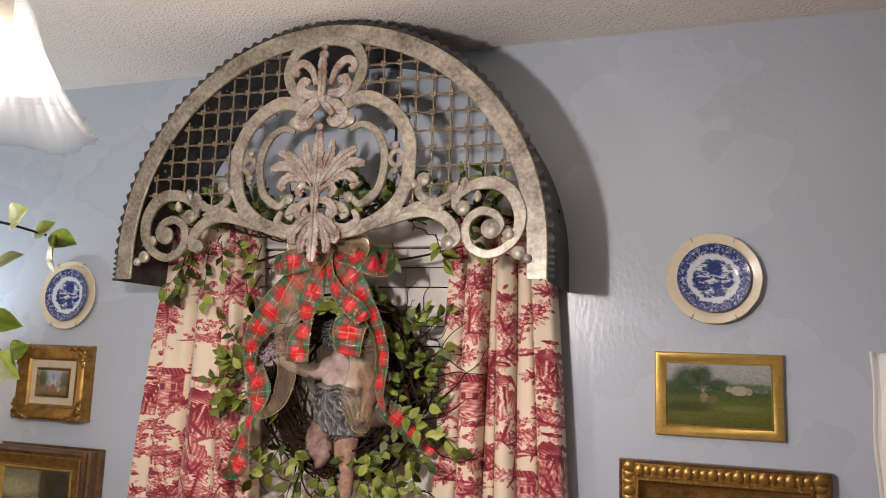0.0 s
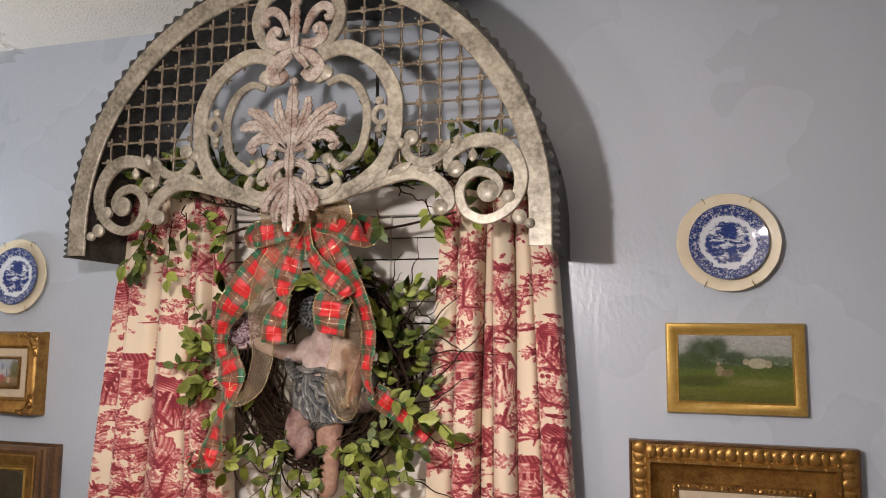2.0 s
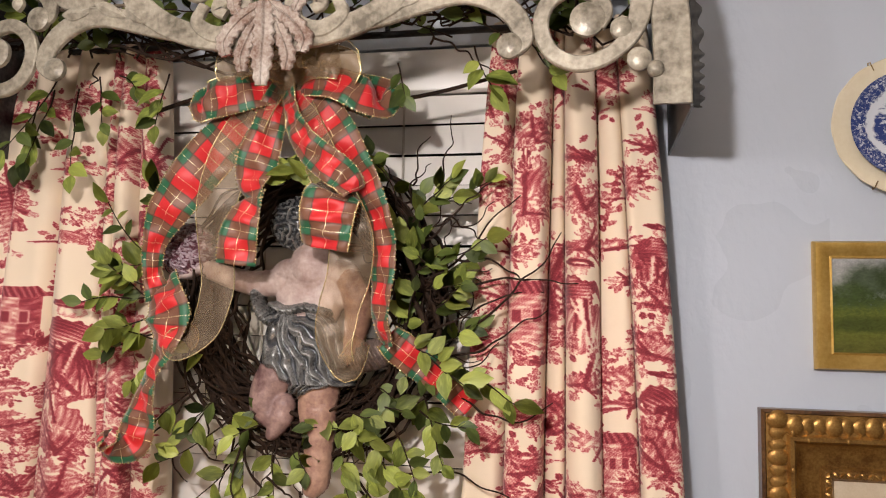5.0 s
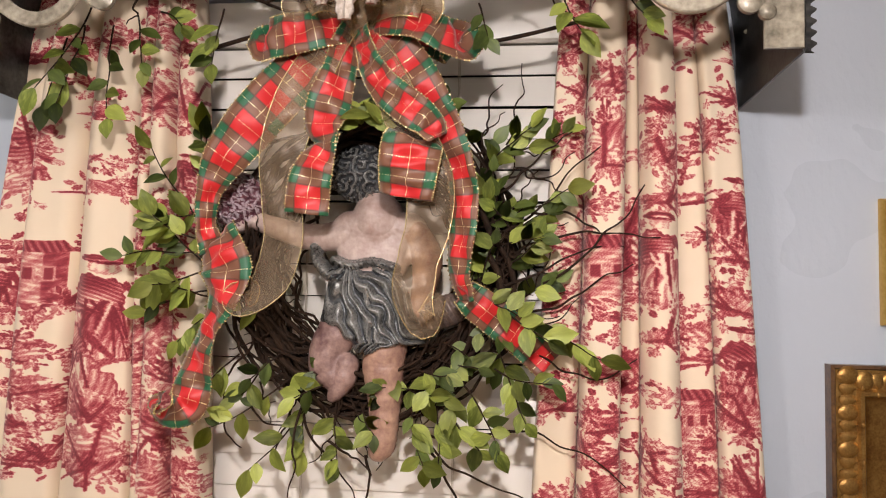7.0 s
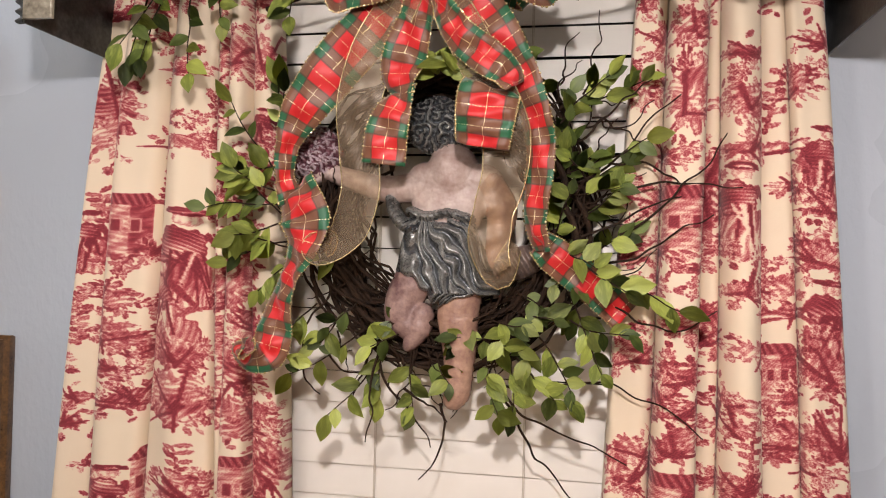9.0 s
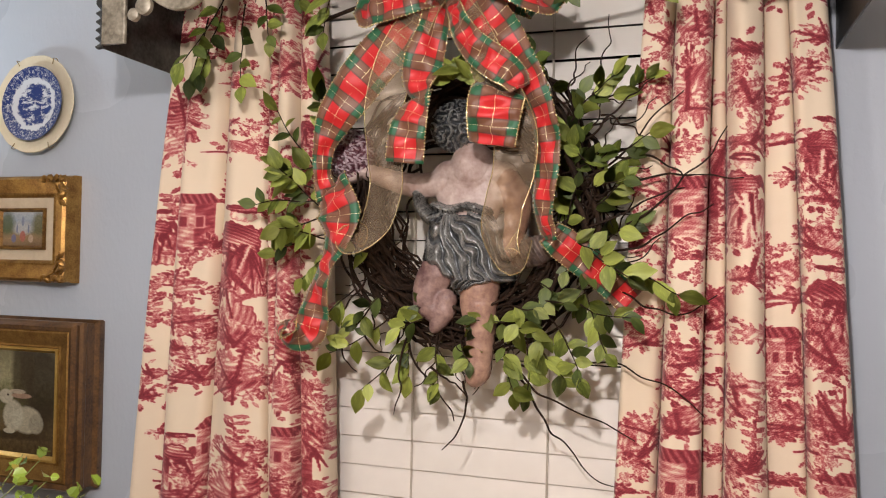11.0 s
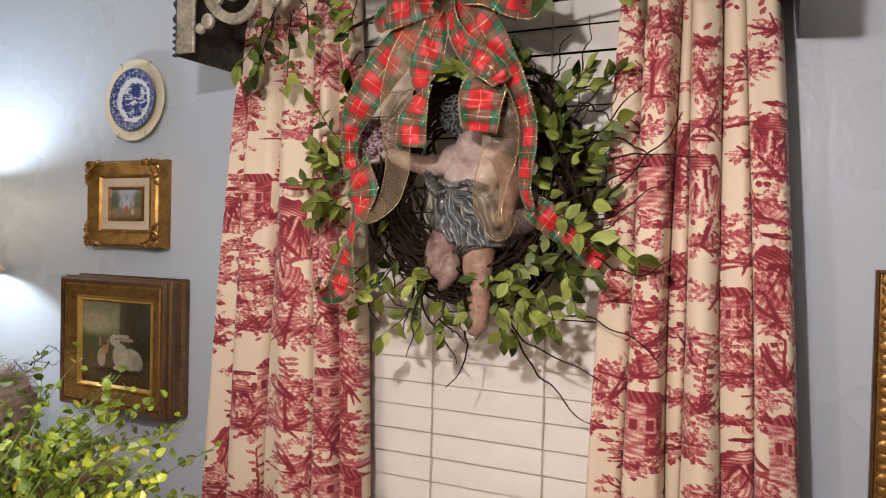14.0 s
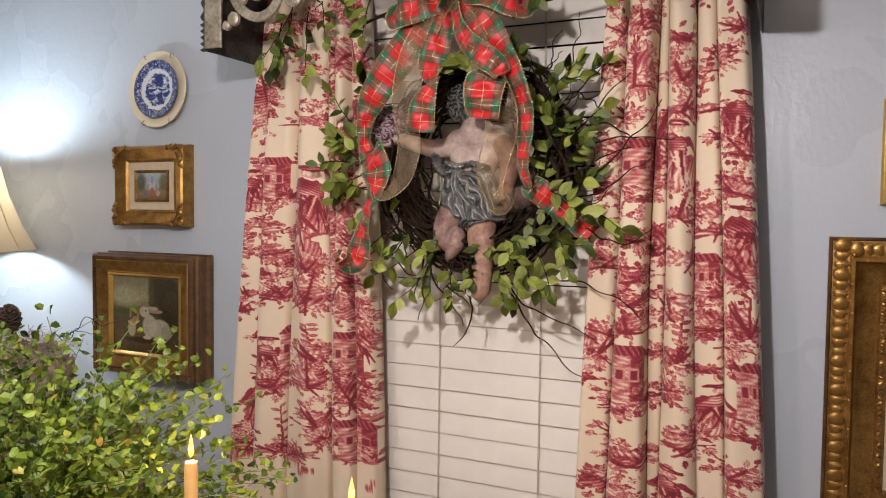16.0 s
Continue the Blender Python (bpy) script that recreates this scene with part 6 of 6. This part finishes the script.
rabbit = thing("framed_picture", "dark barn painting with pale shapes in a deep gilded wooden frame", "picture", group="pictures on the wall")
rx0, rx1, rz0, rz1 = -2.165, -1.748, 0.935, 1.308
part("outer_moulding", moulding(rx0, rx1, rz0, rz1, [(0.004, 0.001), (0.0, 0.012), (0.0, 0.020), (0.007, 0.028), (0.007, 0.050), (0.003, 0.055), (0.003, 0.064), (0.009, 0.070), (0.006, 0.082), (0.012, 0.090), (0.022, 0.086)]), M_WALNUT, rabbit, "dark walnut outer moulding")
part("gilt_moulding", moulding(rx0 + 0.022, rx1 - 0.022, rz0 + 0.022, rz1 - 0.022, [(0.0, 0.084), (0.004, 0.087), (0.034, 0.072), (0.038, 0.074), (0.042, 0.069)]), M_GOLD, rabbit, "rubbed gilt cove")
part("inner_moulding", moulding(rx0 + 0.062, rx1 - 0.062, rz0 + 0.062, rz1 - 0.062, [(0.0, 0.064), (0.0, 0.075), (0.005, 0.077), (0.013, 0.063)]), M_GOLD_BRIGHT, rabbit)
canvas(rabbit, rx0 + 0.072, rx1 - 0.072, rz0 + 0.072, rz1 - 0.072, 0.066, picture("barn_painting", "barn"), "dim brown barn interior")

meadow = thing("framed_picture", "green meadow painting in a flat bright gold frame", "picture", group="pictures on the wall")
part("outer_moulding", moulding(-0.051, 0.249, 1.464, 1.671, [(0.0, 0.001), (0.0, 0.012), (0.003, 0.018), (0.008, 0.019), (0.024, 0.013), (0.027, 0.015), (0.029, 0.009)]), M_GOLD_BRIGHT, meadow)
canvas(meadow, -0.025, 0.223, 1.490, 1.645, 0.011, picture("meadow_painting", "meadow"), "green meadow with trees")

large = thing("framed_picture", "large picture in a wide carved antique gold frame", "picture", group="pictures on the wall")
fx0, fx1, fz0, fz1 = -0.138, 0.345, 0.790, 1.400
part("outer_moulding", moulding(fx0, fx1, fz0, fz1, [(0.0, 0.001), (0.0, 0.026), (0.005, 0.030), (0.008, 0.024)]), M_WALNUT, large, "dark outer edge")
part("carved_bed", moulding(fx0 + 0.007, fx1 - 0.007, fz0 + 0.007, fz1 - 0.007, [(0.0, 0.024), (0.0, 0.027), (0.030, 0.030), (0.034, 0.036), (0.040, 0.036), (0.044, 0.028)]), M_GOLD, large)
part("cove", moulding(fx0 + 0.049, fx1 - 0.049, fz0 + 0.049, fz1 - 0.049, [(0.0, 0.030), (0.006, 0.020), (0.022, 0.013), (0.040, 0.012), (0.043, 0.018)]), M_GOLD, large, "plain gilt cove")
part("inner_carving", moulding(fx0 + 0.090, fx1 - 0.090, fz0 + 0.090, fz1 - 0.090, [(0.0, 0.016), (0.004, 0.022), (0.014, 0.022), (0.020, 0.012)]), M_GOLD_DARK, large)
part("liner", moulding(fx0 + 0.107, fx1 - 0.107, fz0 + 0.107, fz1 - 0.107, [(0.0, 0.010), (0.0, 0.013), (0.03, 0.012)]), M_LINEN, large)
canvas(large, fx0 + 0.13, fx1 - 0.13, fz0 + 0.13, fz1 - 0.13, 0.011, picture("faded_print", "plain"), "pale faded print")
egg = bmesh.new()
blob(egg, (0, 0, 0), (0.0170, 0.0060, 0.0155), sub=2)
egg_mesh = mesh_from("carved_egg", egg, M_GOLD)
flute = bmesh.new()
blob(flute, (0, 0, 0), (0.0145, 0.0042, 0.0105), lumps=0.5, sub=2)
flute_mesh = mesh_from("carved_leaf", flute, M_GOLD)
bead = bmesh.new()
blob(bead, (0, 0, 0), (0.0034, 0.003, 0.0050), sub=1)
bead_mesh = mesh_from("carved_bead", bead, M_GOLD)


def row_of(parent, a, b, inward):
    a, b = Vector(a), Vector(b)
    count = int((b - a).length / 0.019)
    turn = 0 if abs(inward.x) > 0.5 else 90
    for k in range(count):
        q = a.lerp(b, (k + 0.5) / count)
        ob = new("carved_egg" if k % 3 == 0 else "carved_leaf", egg_mesh if k % 3 == 0 else flute_mesh)
        ob.parent = parent
        ob.matrix_basis = Matrix.Translation(q) @ pose(0, 0, 0, 0, turn, 0)
        if k % 3 == 1:
            ob = new("carved_bead", bead_mesh)
            ob.parent = parent
            ob.location = q + inward * 0.021 + Vector((0, -0.006, 0))


ey = WALL_Y - 0.029
row_of(large, (fx0 + 0.024, ey, fz1 - 0.006), (fx0 + 0.024, ey, fz0 + 0.006), Vector((1, 0, 0)))
row_of(large, (fx0 + 0.04, ey, fz1 - 0.024), (fx1 - 0.04, ey, fz1 - 0.024), Vector((0, 0, -1)))
row_of(large, (fx1 - 0.024, ey, fz1 - 0.006), (fx1 - 0.024, ey, fz0 + 0.006), Vector((-1, 0, 0)))
row_of(large, (fx0 + 0.04, ey, fz0 + 0.024), (fx1 - 0.04, ey, fz0 + 0.024), Vector((0, 0, 1)))
bm = bmesh.new()
rnd = random.Random(9)
for a, b in (((fx0 + 0.099, fz1 - 0.1), (fx0 + 0.099, fz0 + 0.1)), ((fx0 + 0.1, fz1 - 0.099), (fx1 - 0.1, fz1 - 0.099)), ((fx1 - 0.099, fz1 - 0.1), (fx1 - 0.099, fz0 + 0.1))):
    m = int(math.dist(a, b) / 0.010)
    for k in range(m):
        f = k / m
        blob(bm, (a[0] + (b[0] - a[0]) * f, WALL_Y - 0.0225, a[1] + (b[1] - a[1]) * f), (0.0065, 0.0035, 0.0035), (0, 45 if k % 2 else -45, 0), 0, 0.4, k, 1)
tagged(part("inner_scroll", bm, M_GOLD, large), kind="stuff")


# ---- plates ----
def plate(x, z, r, r2, tilt):
    ob = thing("wall_plate", "cream scalloped wall plate with a blue and white scenic plate", "plate", (x, WALL_Y - 0.006, z), "plates on the wall")
    ob.rotation_euler = (radians(90 + tilt), 0, 0)
    part("cream_plate", lathe(bmesh.new(), [(0.002, 0.004), (r * 0.55, 0.004), (r * 0.68, 0.009), (r * 0.99, 0.018), (r, 0.016), (r * 0.98, 0.013), (r * 0.66, 0.003), (r * 0.5, 0.0), (0.002, 0.0)], 96, 0.005, 14), M_CREAM, ob, "cream earthenware plate with scalloped rim")
    k = r2 / 0.0875
    part("blue_plate", lathe(bmesh.new(), [(0.002, 0.014), (r2 * 0.60, 0.014), (r2 * 0.68, 0.017), (r2 * 0.985, 0.026), (r2, 0.024), (r2 * 0.97, 0.022), (r2 * 0.62, 0.011), (0.002, 0.010)], 80), M_BLUE, ob, "blue transfer-printed scenic plate")
    for a in (62, 118, 242, 298):
        c, s = math.cos(radians(a)), math.sin(radians(a))
        part("wire_hook", tube(bmesh.new(), [Vector((c * r * q, s * r * q, h)) for q, h in ((0.90, 0.018), (1.02, 0.022), (1.03, 0.014), (0.98, 0.006))], 0.001, sides=5), M_BRASS, ob)
    return ob


plate(0.093, 1.857, 0.1145, 0.0875, -1.0)
plate(-1.950, 1.800, 0.1145, 0.0875, -2.5)

# ---- hanging lamp over the table ----
hub = Vector((sum(s[0] for s in SHADES) / 3, sum(s[1] for s in SHADES) / 3, 2.085))
chandelier = thing("chandelier", "lit brass hanging lamp with three frosted glass shades", "chandelier", hub)
part("canopy", lathe(bmesh.new(), [(0.0, CEIL - hub.z - 0.03), (0.03, CEIL - hub.z - 0.028), (0.065, CEIL - hub.z - 0.012), (0.068, CEIL - hub.z)], 32), M_BRASS, chandelier)
part("stem", lathe(bmesh.new(), [(0.008, -0.05), (0.02, -0.03), (0.028, 0.0), (0.016, 0.03), (0.008, 0.05), (0.007, CEIL - hub.z - 0.02)], 20), M_BRASS, chandelier)
for x, y, z in SHADES:
    d = Vector((x, y, z)) - hub
    flat = Vector((d.x, d.y, 0))
    part("arm", tube(bmesh.new(), spline([Vector((0, 0, 0)), flat * 0.4 + Vector((0, 0, -0.06)), flat * 0.85 + Vector((0, 0, 0.0)), flat + Vector((0, 0, -0.04)), flat + Vector((0, 0, -0.075))], 6), 0.006, sides=8), M_BRASS, chandelier)
    bm = lathe(bmesh.new(), [(0.014, 0.0), (0.02, -0.01), (0.021, -0.04), (0.016, -0.05)], 20)
    bmesh.ops.translate(bm, verts=bm.verts, vec=flat + Vector((0, 0, -0.075)))
    part("socket", bm, M_BRASS, chandelier)
    prof = [(0.020, -0.075), (0.030, -0.085), (0.040, -0.105), (0.052, -0.14), (0.070, -0.175), (0.092, -0.208), (0.106, -0.222), (0.112, -0.224)]
    seg = 96
    for name, strip, glass, says in (("glass_shade", prof[:5], M_GLASS_SHADE, "frosted white glass bell shade"), ("glass_rim", prof[4:], M_GLASS_RIM, "clear ribbed glass rim")):
        bm = bmesh.new()
        rings = []
        for r, h in strip + [(r - 0.003, h - 0.0005) for r, h in reversed(strip)]:
            ring = []
            for k in range(seg):
                a = 2 * math.pi * k / seg
                w = (r / 0.112) ** 3
                rr = r * (1 + 0.035 * w * math.cos(32 * a)) + 0.004 * w * math.cos(6 * a)
                ring.append(bm.verts.new((flat.x + rr * math.cos(a), flat.y + rr * math.sin(a), h + 0.006 * w * math.cos(6 * a))))
            rings.append(ring)
        for u, v in zip(rings, rings[1:] + rings[:1]):
            for k in range(seg):
                bm.faces.new((u[k], u[(k + 1) % seg], v[(k + 1) % seg], v[k]))
        part(name, bm, glass, chandelier, says)
lampleaf = thing("leaf_spray", "bright green leaf spray hanging from the lamp", "greenery")
rnd = random.Random(2)
part("twig", tube(bmesh.new(), spline([(-0.95, 0.322, 2.045), (-0.75, 0.31, 1.98), (-0.55, 0.28, 1.88), (-0.38, 0.255, 1.78), (-0.315, 0.25, 1.71), (-0.30, 0.25, 1.65)], 5), 0.0014, 0.0008, 5), M_VINE, lampleaf)
for x, z, deg in ((-0.68, 1.80, 75), (-0.645, 1.785, 60), (-0.625, 1.785, 100), (-0.615, 1.785, 165), (-0.66, 1.665, 80), (-0.675, 1.66, 115), (-0.70, 1.70, 100), (-0.70, 1.75, 60)):
    put_leaf(lampleaf, (0.043 + (x - 0.008) * 0.444, 0.25, 1.648 + (z - 1.678) * 0.444), deg, rnd, 0.0, 0.41)
for line in ([(-0.315, 0.25, 1.71), (-0.27, 0.25, 1.703), (-0.24, 0.25, 1.696)], [(-0.30, 0.25, 1.66), (-0.28, 0.25, 1.648), (-0.26, 0.25, 1.643)]):
    part("twig", tube(bmesh.new(), spline(line, 4), 0.0009, 0.0006, 5), M_VINE, lampleaf)

# ---- console with table lamp and moss basket ----
console = thing("console_table", "brown wooden console table against the wall", "table")
part("tabletop", boxed(-3.0, -1.95, 1.50, 1.975, 0.745, 0.78, bevel=0.006), M_WOOD, console)
for x in (-2.96, -2.03):
    for y in (1.53, 1.90):
        part("leg", boxed(x, x + 0.05, y, y + 0.05, 0.0, 0.745, bevel=0.004), M_WOOD, console)
LX, LY = -2.58, 1.71
table_lamp = thing("table_lamp", "lit table lamp with a cream fabric shade on the console", "lamp", (LX, LY, 0.78))
part("base", lathe(bmesh.new(), [(0.09, 0.0), (0.09, 0.02), (0.04, 0.04), (0.03, 0.07), (0.07, 0.16), (0.085, 0.24), (0.06, 0.33), (0.022, 0.38), (0.014, 0.44), (0.012, 0.56)], 32), M_BRASS, table_lamp, "turned brass base")
for r0, r1, name in ((0.265, 0.165, "shade"),):
    bm = bmesh.new()
    seg = 64
    rings = [[bm.verts.new((r * math.cos(2 * math.pi * k / seg), r * math.sin(2 * math.pi * k / seg), z)) for k in range(seg)] for r, z in ((r0, 0.525), (r0 * 0.72 + r1 * 0.28 - 0.012, 0.60), (r0 * 0.35 + r1 * 0.65 - 0.012, 0.70), (r1, 0.795), (r1 - 0.002, 0.795), (r0 * 0.35 + r1 * 0.65 - 0.014, 0.70), (r0 * 0.72 + r1 * 0.28 - 0.014, 0.60), (r0 - 0.002, 0.525))]
    for u, v in zip(rings, rings[1:] + rings[:1]):
        for k in range(seg):
            bm.faces.new((u[k], u[(k + 1) % seg], v[(k + 1) % seg], v[k]))
    part(name, bm, M_LAMP_SHADE, table_lamp, "cream fabric shade")
for r, z in ((0.2655, 0.528), (0.166, 0.792)):
    part("shade_trim", tube(bmesh.new(), [Vector((r * math.cos(a), r * math.sin(a), z)) for a in np.linspace(0, 2 * math.pi, 65)], 0.003, sides=6), M_LINEN, table_lamp)
for k in range(8):
    a = k * math.pi / 4 + 0.35
    part("shade_seam", tube(bmesh.new(), [Vector((r * math.cos(a), r * math.sin(a), z)) for r, z in ((0.266, 0.526), (0.2265, 0.60), (0.189, 0.70), (0.1665, 0.794))], 0.0025, sides=5), M_LINEN, table_lamp)
bm = bmesh.new()
blob(bm, (0.0, 0.0, 0.63), (0.028, 0.028, 0.036))
part("bulb", bm, M_TRIM, table_lamp)

basket = thing("moss_basket", "wicker basket of dried moss and twigs on the console", "basket", (-2.18, 1.70, 0.78))
part("basket_body", lathe(bmesh.new(), [(0.08, 0.0), (0.11, 0.05), (0.125, 0.14), (0.13, 0.22), (0.122, 0.225), (0.115, 0.20)], 36, 0.02, 18), M_MOSS, basket)
bm = bmesh.new()
blob(bm, (0, 0, 0.225), (0.115, 0.105, 0.06), lumps=0.25, sub=4)
part("moss", bm, M_MOSS, basket, "dried moss mound")
rnd = random.Random(12)
for k in range(230):
    a = rnd.uniform(0, 6.28)
    q = math.sqrt(rnd.random())
    st = Vector((0.115 * q * math.cos(a), 0.105 * q * math.sin(a), 0.225 + 0.06 * math.sqrt(1 - q * q * 0.95)))
    pts = [st]
    d = Vector((math.cos(a), math.sin(a), rnd.uniform(-0.5, 0.8))).normalized()
    for i in range(5):
        d = (d + Vector((rnd.uniform(-0.8, 0.8), rnd.uniform(-0.8, 0.8), rnd.uniform(-0.8, 0.6)))).normalized()
        pts.append(pts[-1] + d * 0.013)
    part("moss_strand", tube(bmesh.new(), spline(pts, 2), 0.0012, 0.0006, 4), M_MOSS, basket)
for k in range(3):
    curly(basket, (0.05 + 0.03 * k, 0.06, 0.30), 60 + 12 * k, 0.20, rnd, 0.9, 0.0015)
for k in range(10):
    put_leaf(basket, (rnd.uniform(-0.02, 0.14), -0.05, 0.29 + rnd.uniform(-0.03, 0.03)), rnd.uniform(-60, 100), rnd, 0.2, 0.7)
cone = thing("pine_cone", "brown open pine cone lying on the moss", "pine cone", (-2.225, 1.685, 1.085))
cone.rotation_euler = (radians(20), radians(35), 0)
scale_bm = petal(bmesh.new(), (0, 0), (0, 0.03), 0.022, 0.0, 0.002, 0.8)
scale_mesh = mesh_from("cone_scale", scale_bm, M_CONE)
for k in range(70):
    f = k / 69
    a = k * 2.399
    ob = new("cone_scale", scale_mesh)
    ob.parent = cone
    r = 0.022 * math.sin(math.pi * (0.15 + 0.8 * f)) + 0.003
    size = 0.55 + 0.6 * math.sin(math.pi * (0.1 + 0.8 * f))
    ob.matrix_basis = pose(0, 0, 0.085 * f, 0, 0, math.degrees(a)) @ pose(0, r * 0.4, 0, -62 + 45 * f, 0, 0) @ Matrix.Diagonal((size, size, size, 1))
part("core", lathe(bmesh.new(), [(0.006, 0.0), (0.018, 0.02), (0.016, 0.06), (0.003, 0.095)], 12), M_CONE, cone)

# ---- dining table with plant and candles ----
table = thing("dining_table", "brown oak dining table below the hanging lamp", "table")
part("tabletop", boxed(-1.95, -0.45, 0.85, 1.55, 0.715, 0.75, bevel=0.006), M_WOOD, table)
for x in (-1.90, -0.56):
    for y in (0.89, 1.45):
        part("leg", boxed(x, x + 0.06, y, y + 0.06, 0.0, 0.715, bevel=0.004), M_WOOD, table)
PLX, PLY = -1.38, 1.12
plant = thing("potted_plant", "bushy light green small-leaved plant in a clay pot on the table", "plant", (PLX, PLY, 0.75))
part("pot", lathe(bmesh.new(), [(0.06, 0.0), (0.085, 0.12), (0.092, 0.125), (0.092, 0.15), (0.082, 0.15), (0.08, 0.12), (0.0, 0.118)], 36), simple("clay_pot", (0.24, 0.11, 0.06), (0.36, 0.19, 0.11), 14, 0.8), plant)
rnd = random.Random(40)
stems, verts, faces = bmesh.new(), [], []
for k in range(290):
    a, e = rnd.uniform(0, 6.28), rnd.uniform(0.05, 1.35)
    reach = rnd.uniform(0.20, 0.40) * (0.98 if e > 0.9 else 1.05)
    d = Vector((math.cos(a) * math.cos(e), 0.75 * math.sin(a) * math.cos(e), math.sin(e))).normalized()
    pts = [Vector((0.05 * math.cos(a), 0.05 * math.sin(a), 0.14))]
    for i in range(7):
        d = (d + Vector((rnd.uniform(-0.2, 0.2), rnd.uniform(-0.2, 0.2), rnd.uniform(-0.2, 0.12) - 0.03))).normalized()
        pts.append(pts[-1] + d * reach / 7)
    line = spline(pts, 2)
    tube(stems, line, 0.0013, 0.0006, 4)
    for i in range(3, len(line)):
        for _ in range(2 + i % 2):
            q = line[i] + Vector((rnd.uniform(-1, 1), rnd.uniform(-1, 1), rnd.uniform(-1, 1))) * 0.013
            w, ln = rnd.uniform(0.0048, 0.0092), rnd.uniform(0.011, 0.020)
            ax = Vector((rnd.uniform(-1, 1), rnd.uniform(-1, 1), rnd.uniform(-0.3, 1))).normalized()
            sd = ax.cross(Vector((rnd.uniform(-1, 1), rnd.uniform(-1, 1), rnd.uniform(-1, 1)))).normalized()
            up = ax.cross(sd) * w * 0.35
            b = len(verts)
            verts += [q, q + ax * ln * 0.3 + sd * w + up, q + ax * ln * 0.75 + sd * w * 0.8 + up, q + ax * ln, q + ax * ln * 0.75 - sd * w * 0.8 + up, q + ax * ln * 0.3 - sd * w + up]
            faces += [(b, b + 1, b + 2, b + 3), (b, b + 3, b + 4, b + 5)]
tagged(part("stalk", stems, M_STEM, plant), kind="stuff")
me = bpy.data.meshes.new("foliage")
me.from_pydata([tuple(v) for v in verts], [], faces)
me.materials.append(M_BUSH)
foliage = new("foliage", me)
foliage.parent = plant
tagged(foliage, kind="stuff")
for x, y, top in ((-1.035, 1.16, 1.05), (-0.768, 1.20, 1.013)):
    candle = thing("candle", "lit amber taper candle in a brass holder on the table", "candle", (x, y, 0.75), "candles on the table")
    h = top - 0.75
    part("holder", lathe(bmesh.new(), [(0.04, 0.0), (0.038, 0.008), (0.012, 0.016), (0.010, 0.05), (0.016, 0.06), (0.014, 0.075), (0.0, 0.076)], 24), M_BRASS, candle)
    part("wax", lathe(bmesh.new(), [(0.0105, 0.07), (0.0105, h - 0.012), (0.0095, h - 0.003), (0.004, h - 0.005), (0.0, h - 0.006)], 20), M_WAX, candle)
    part("wick", tube(bmesh.new(), [Vector((0, 0, h - 0.006)), Vector((0.001, 0, h + 0.008))], 0.0008, sides=5), M_WICK, candle)
    part("flame", lathe(bmesh.new(), [(0.0, h + 0.003), (0.0038, h + 0.009), (0.0046, h + 0.016), (0.003, h + 0.028), (0.0, h + 0.042)], 14), M_FLAME, candle, "bright yellow flame")

# ---- white cloth by the pictures ----
bm = bmesh.new()
rows = []
for i in range(24):
    z = 1.685 - 0.80 * i / 23
    rows.append([bm.verts.new((0.428 + 0.018 * i / 23 + 0.30 * k / 30 + 0.003 * math.sin(i * 0.8), 1.955 + 0.014 * math.sin(k * 0.9 + i * 0.05), z - 0.004 * math.sin(k * 0.7))) for k in range(31)])
for u, v in zip(rows, rows[1:]):
    for k in range(30):
        bm.faces.new((u[k], u[k + 1], v[k + 1], v[k]))
cloth = part("hanging_cloth", bm, M_TRIM)
sol = cloth.modifiers.new("cloth", "SOLIDIFY")
sol.thickness = 0.004
tagged(cloth, "plain white cloth hanging flat against the wall", "cloth")
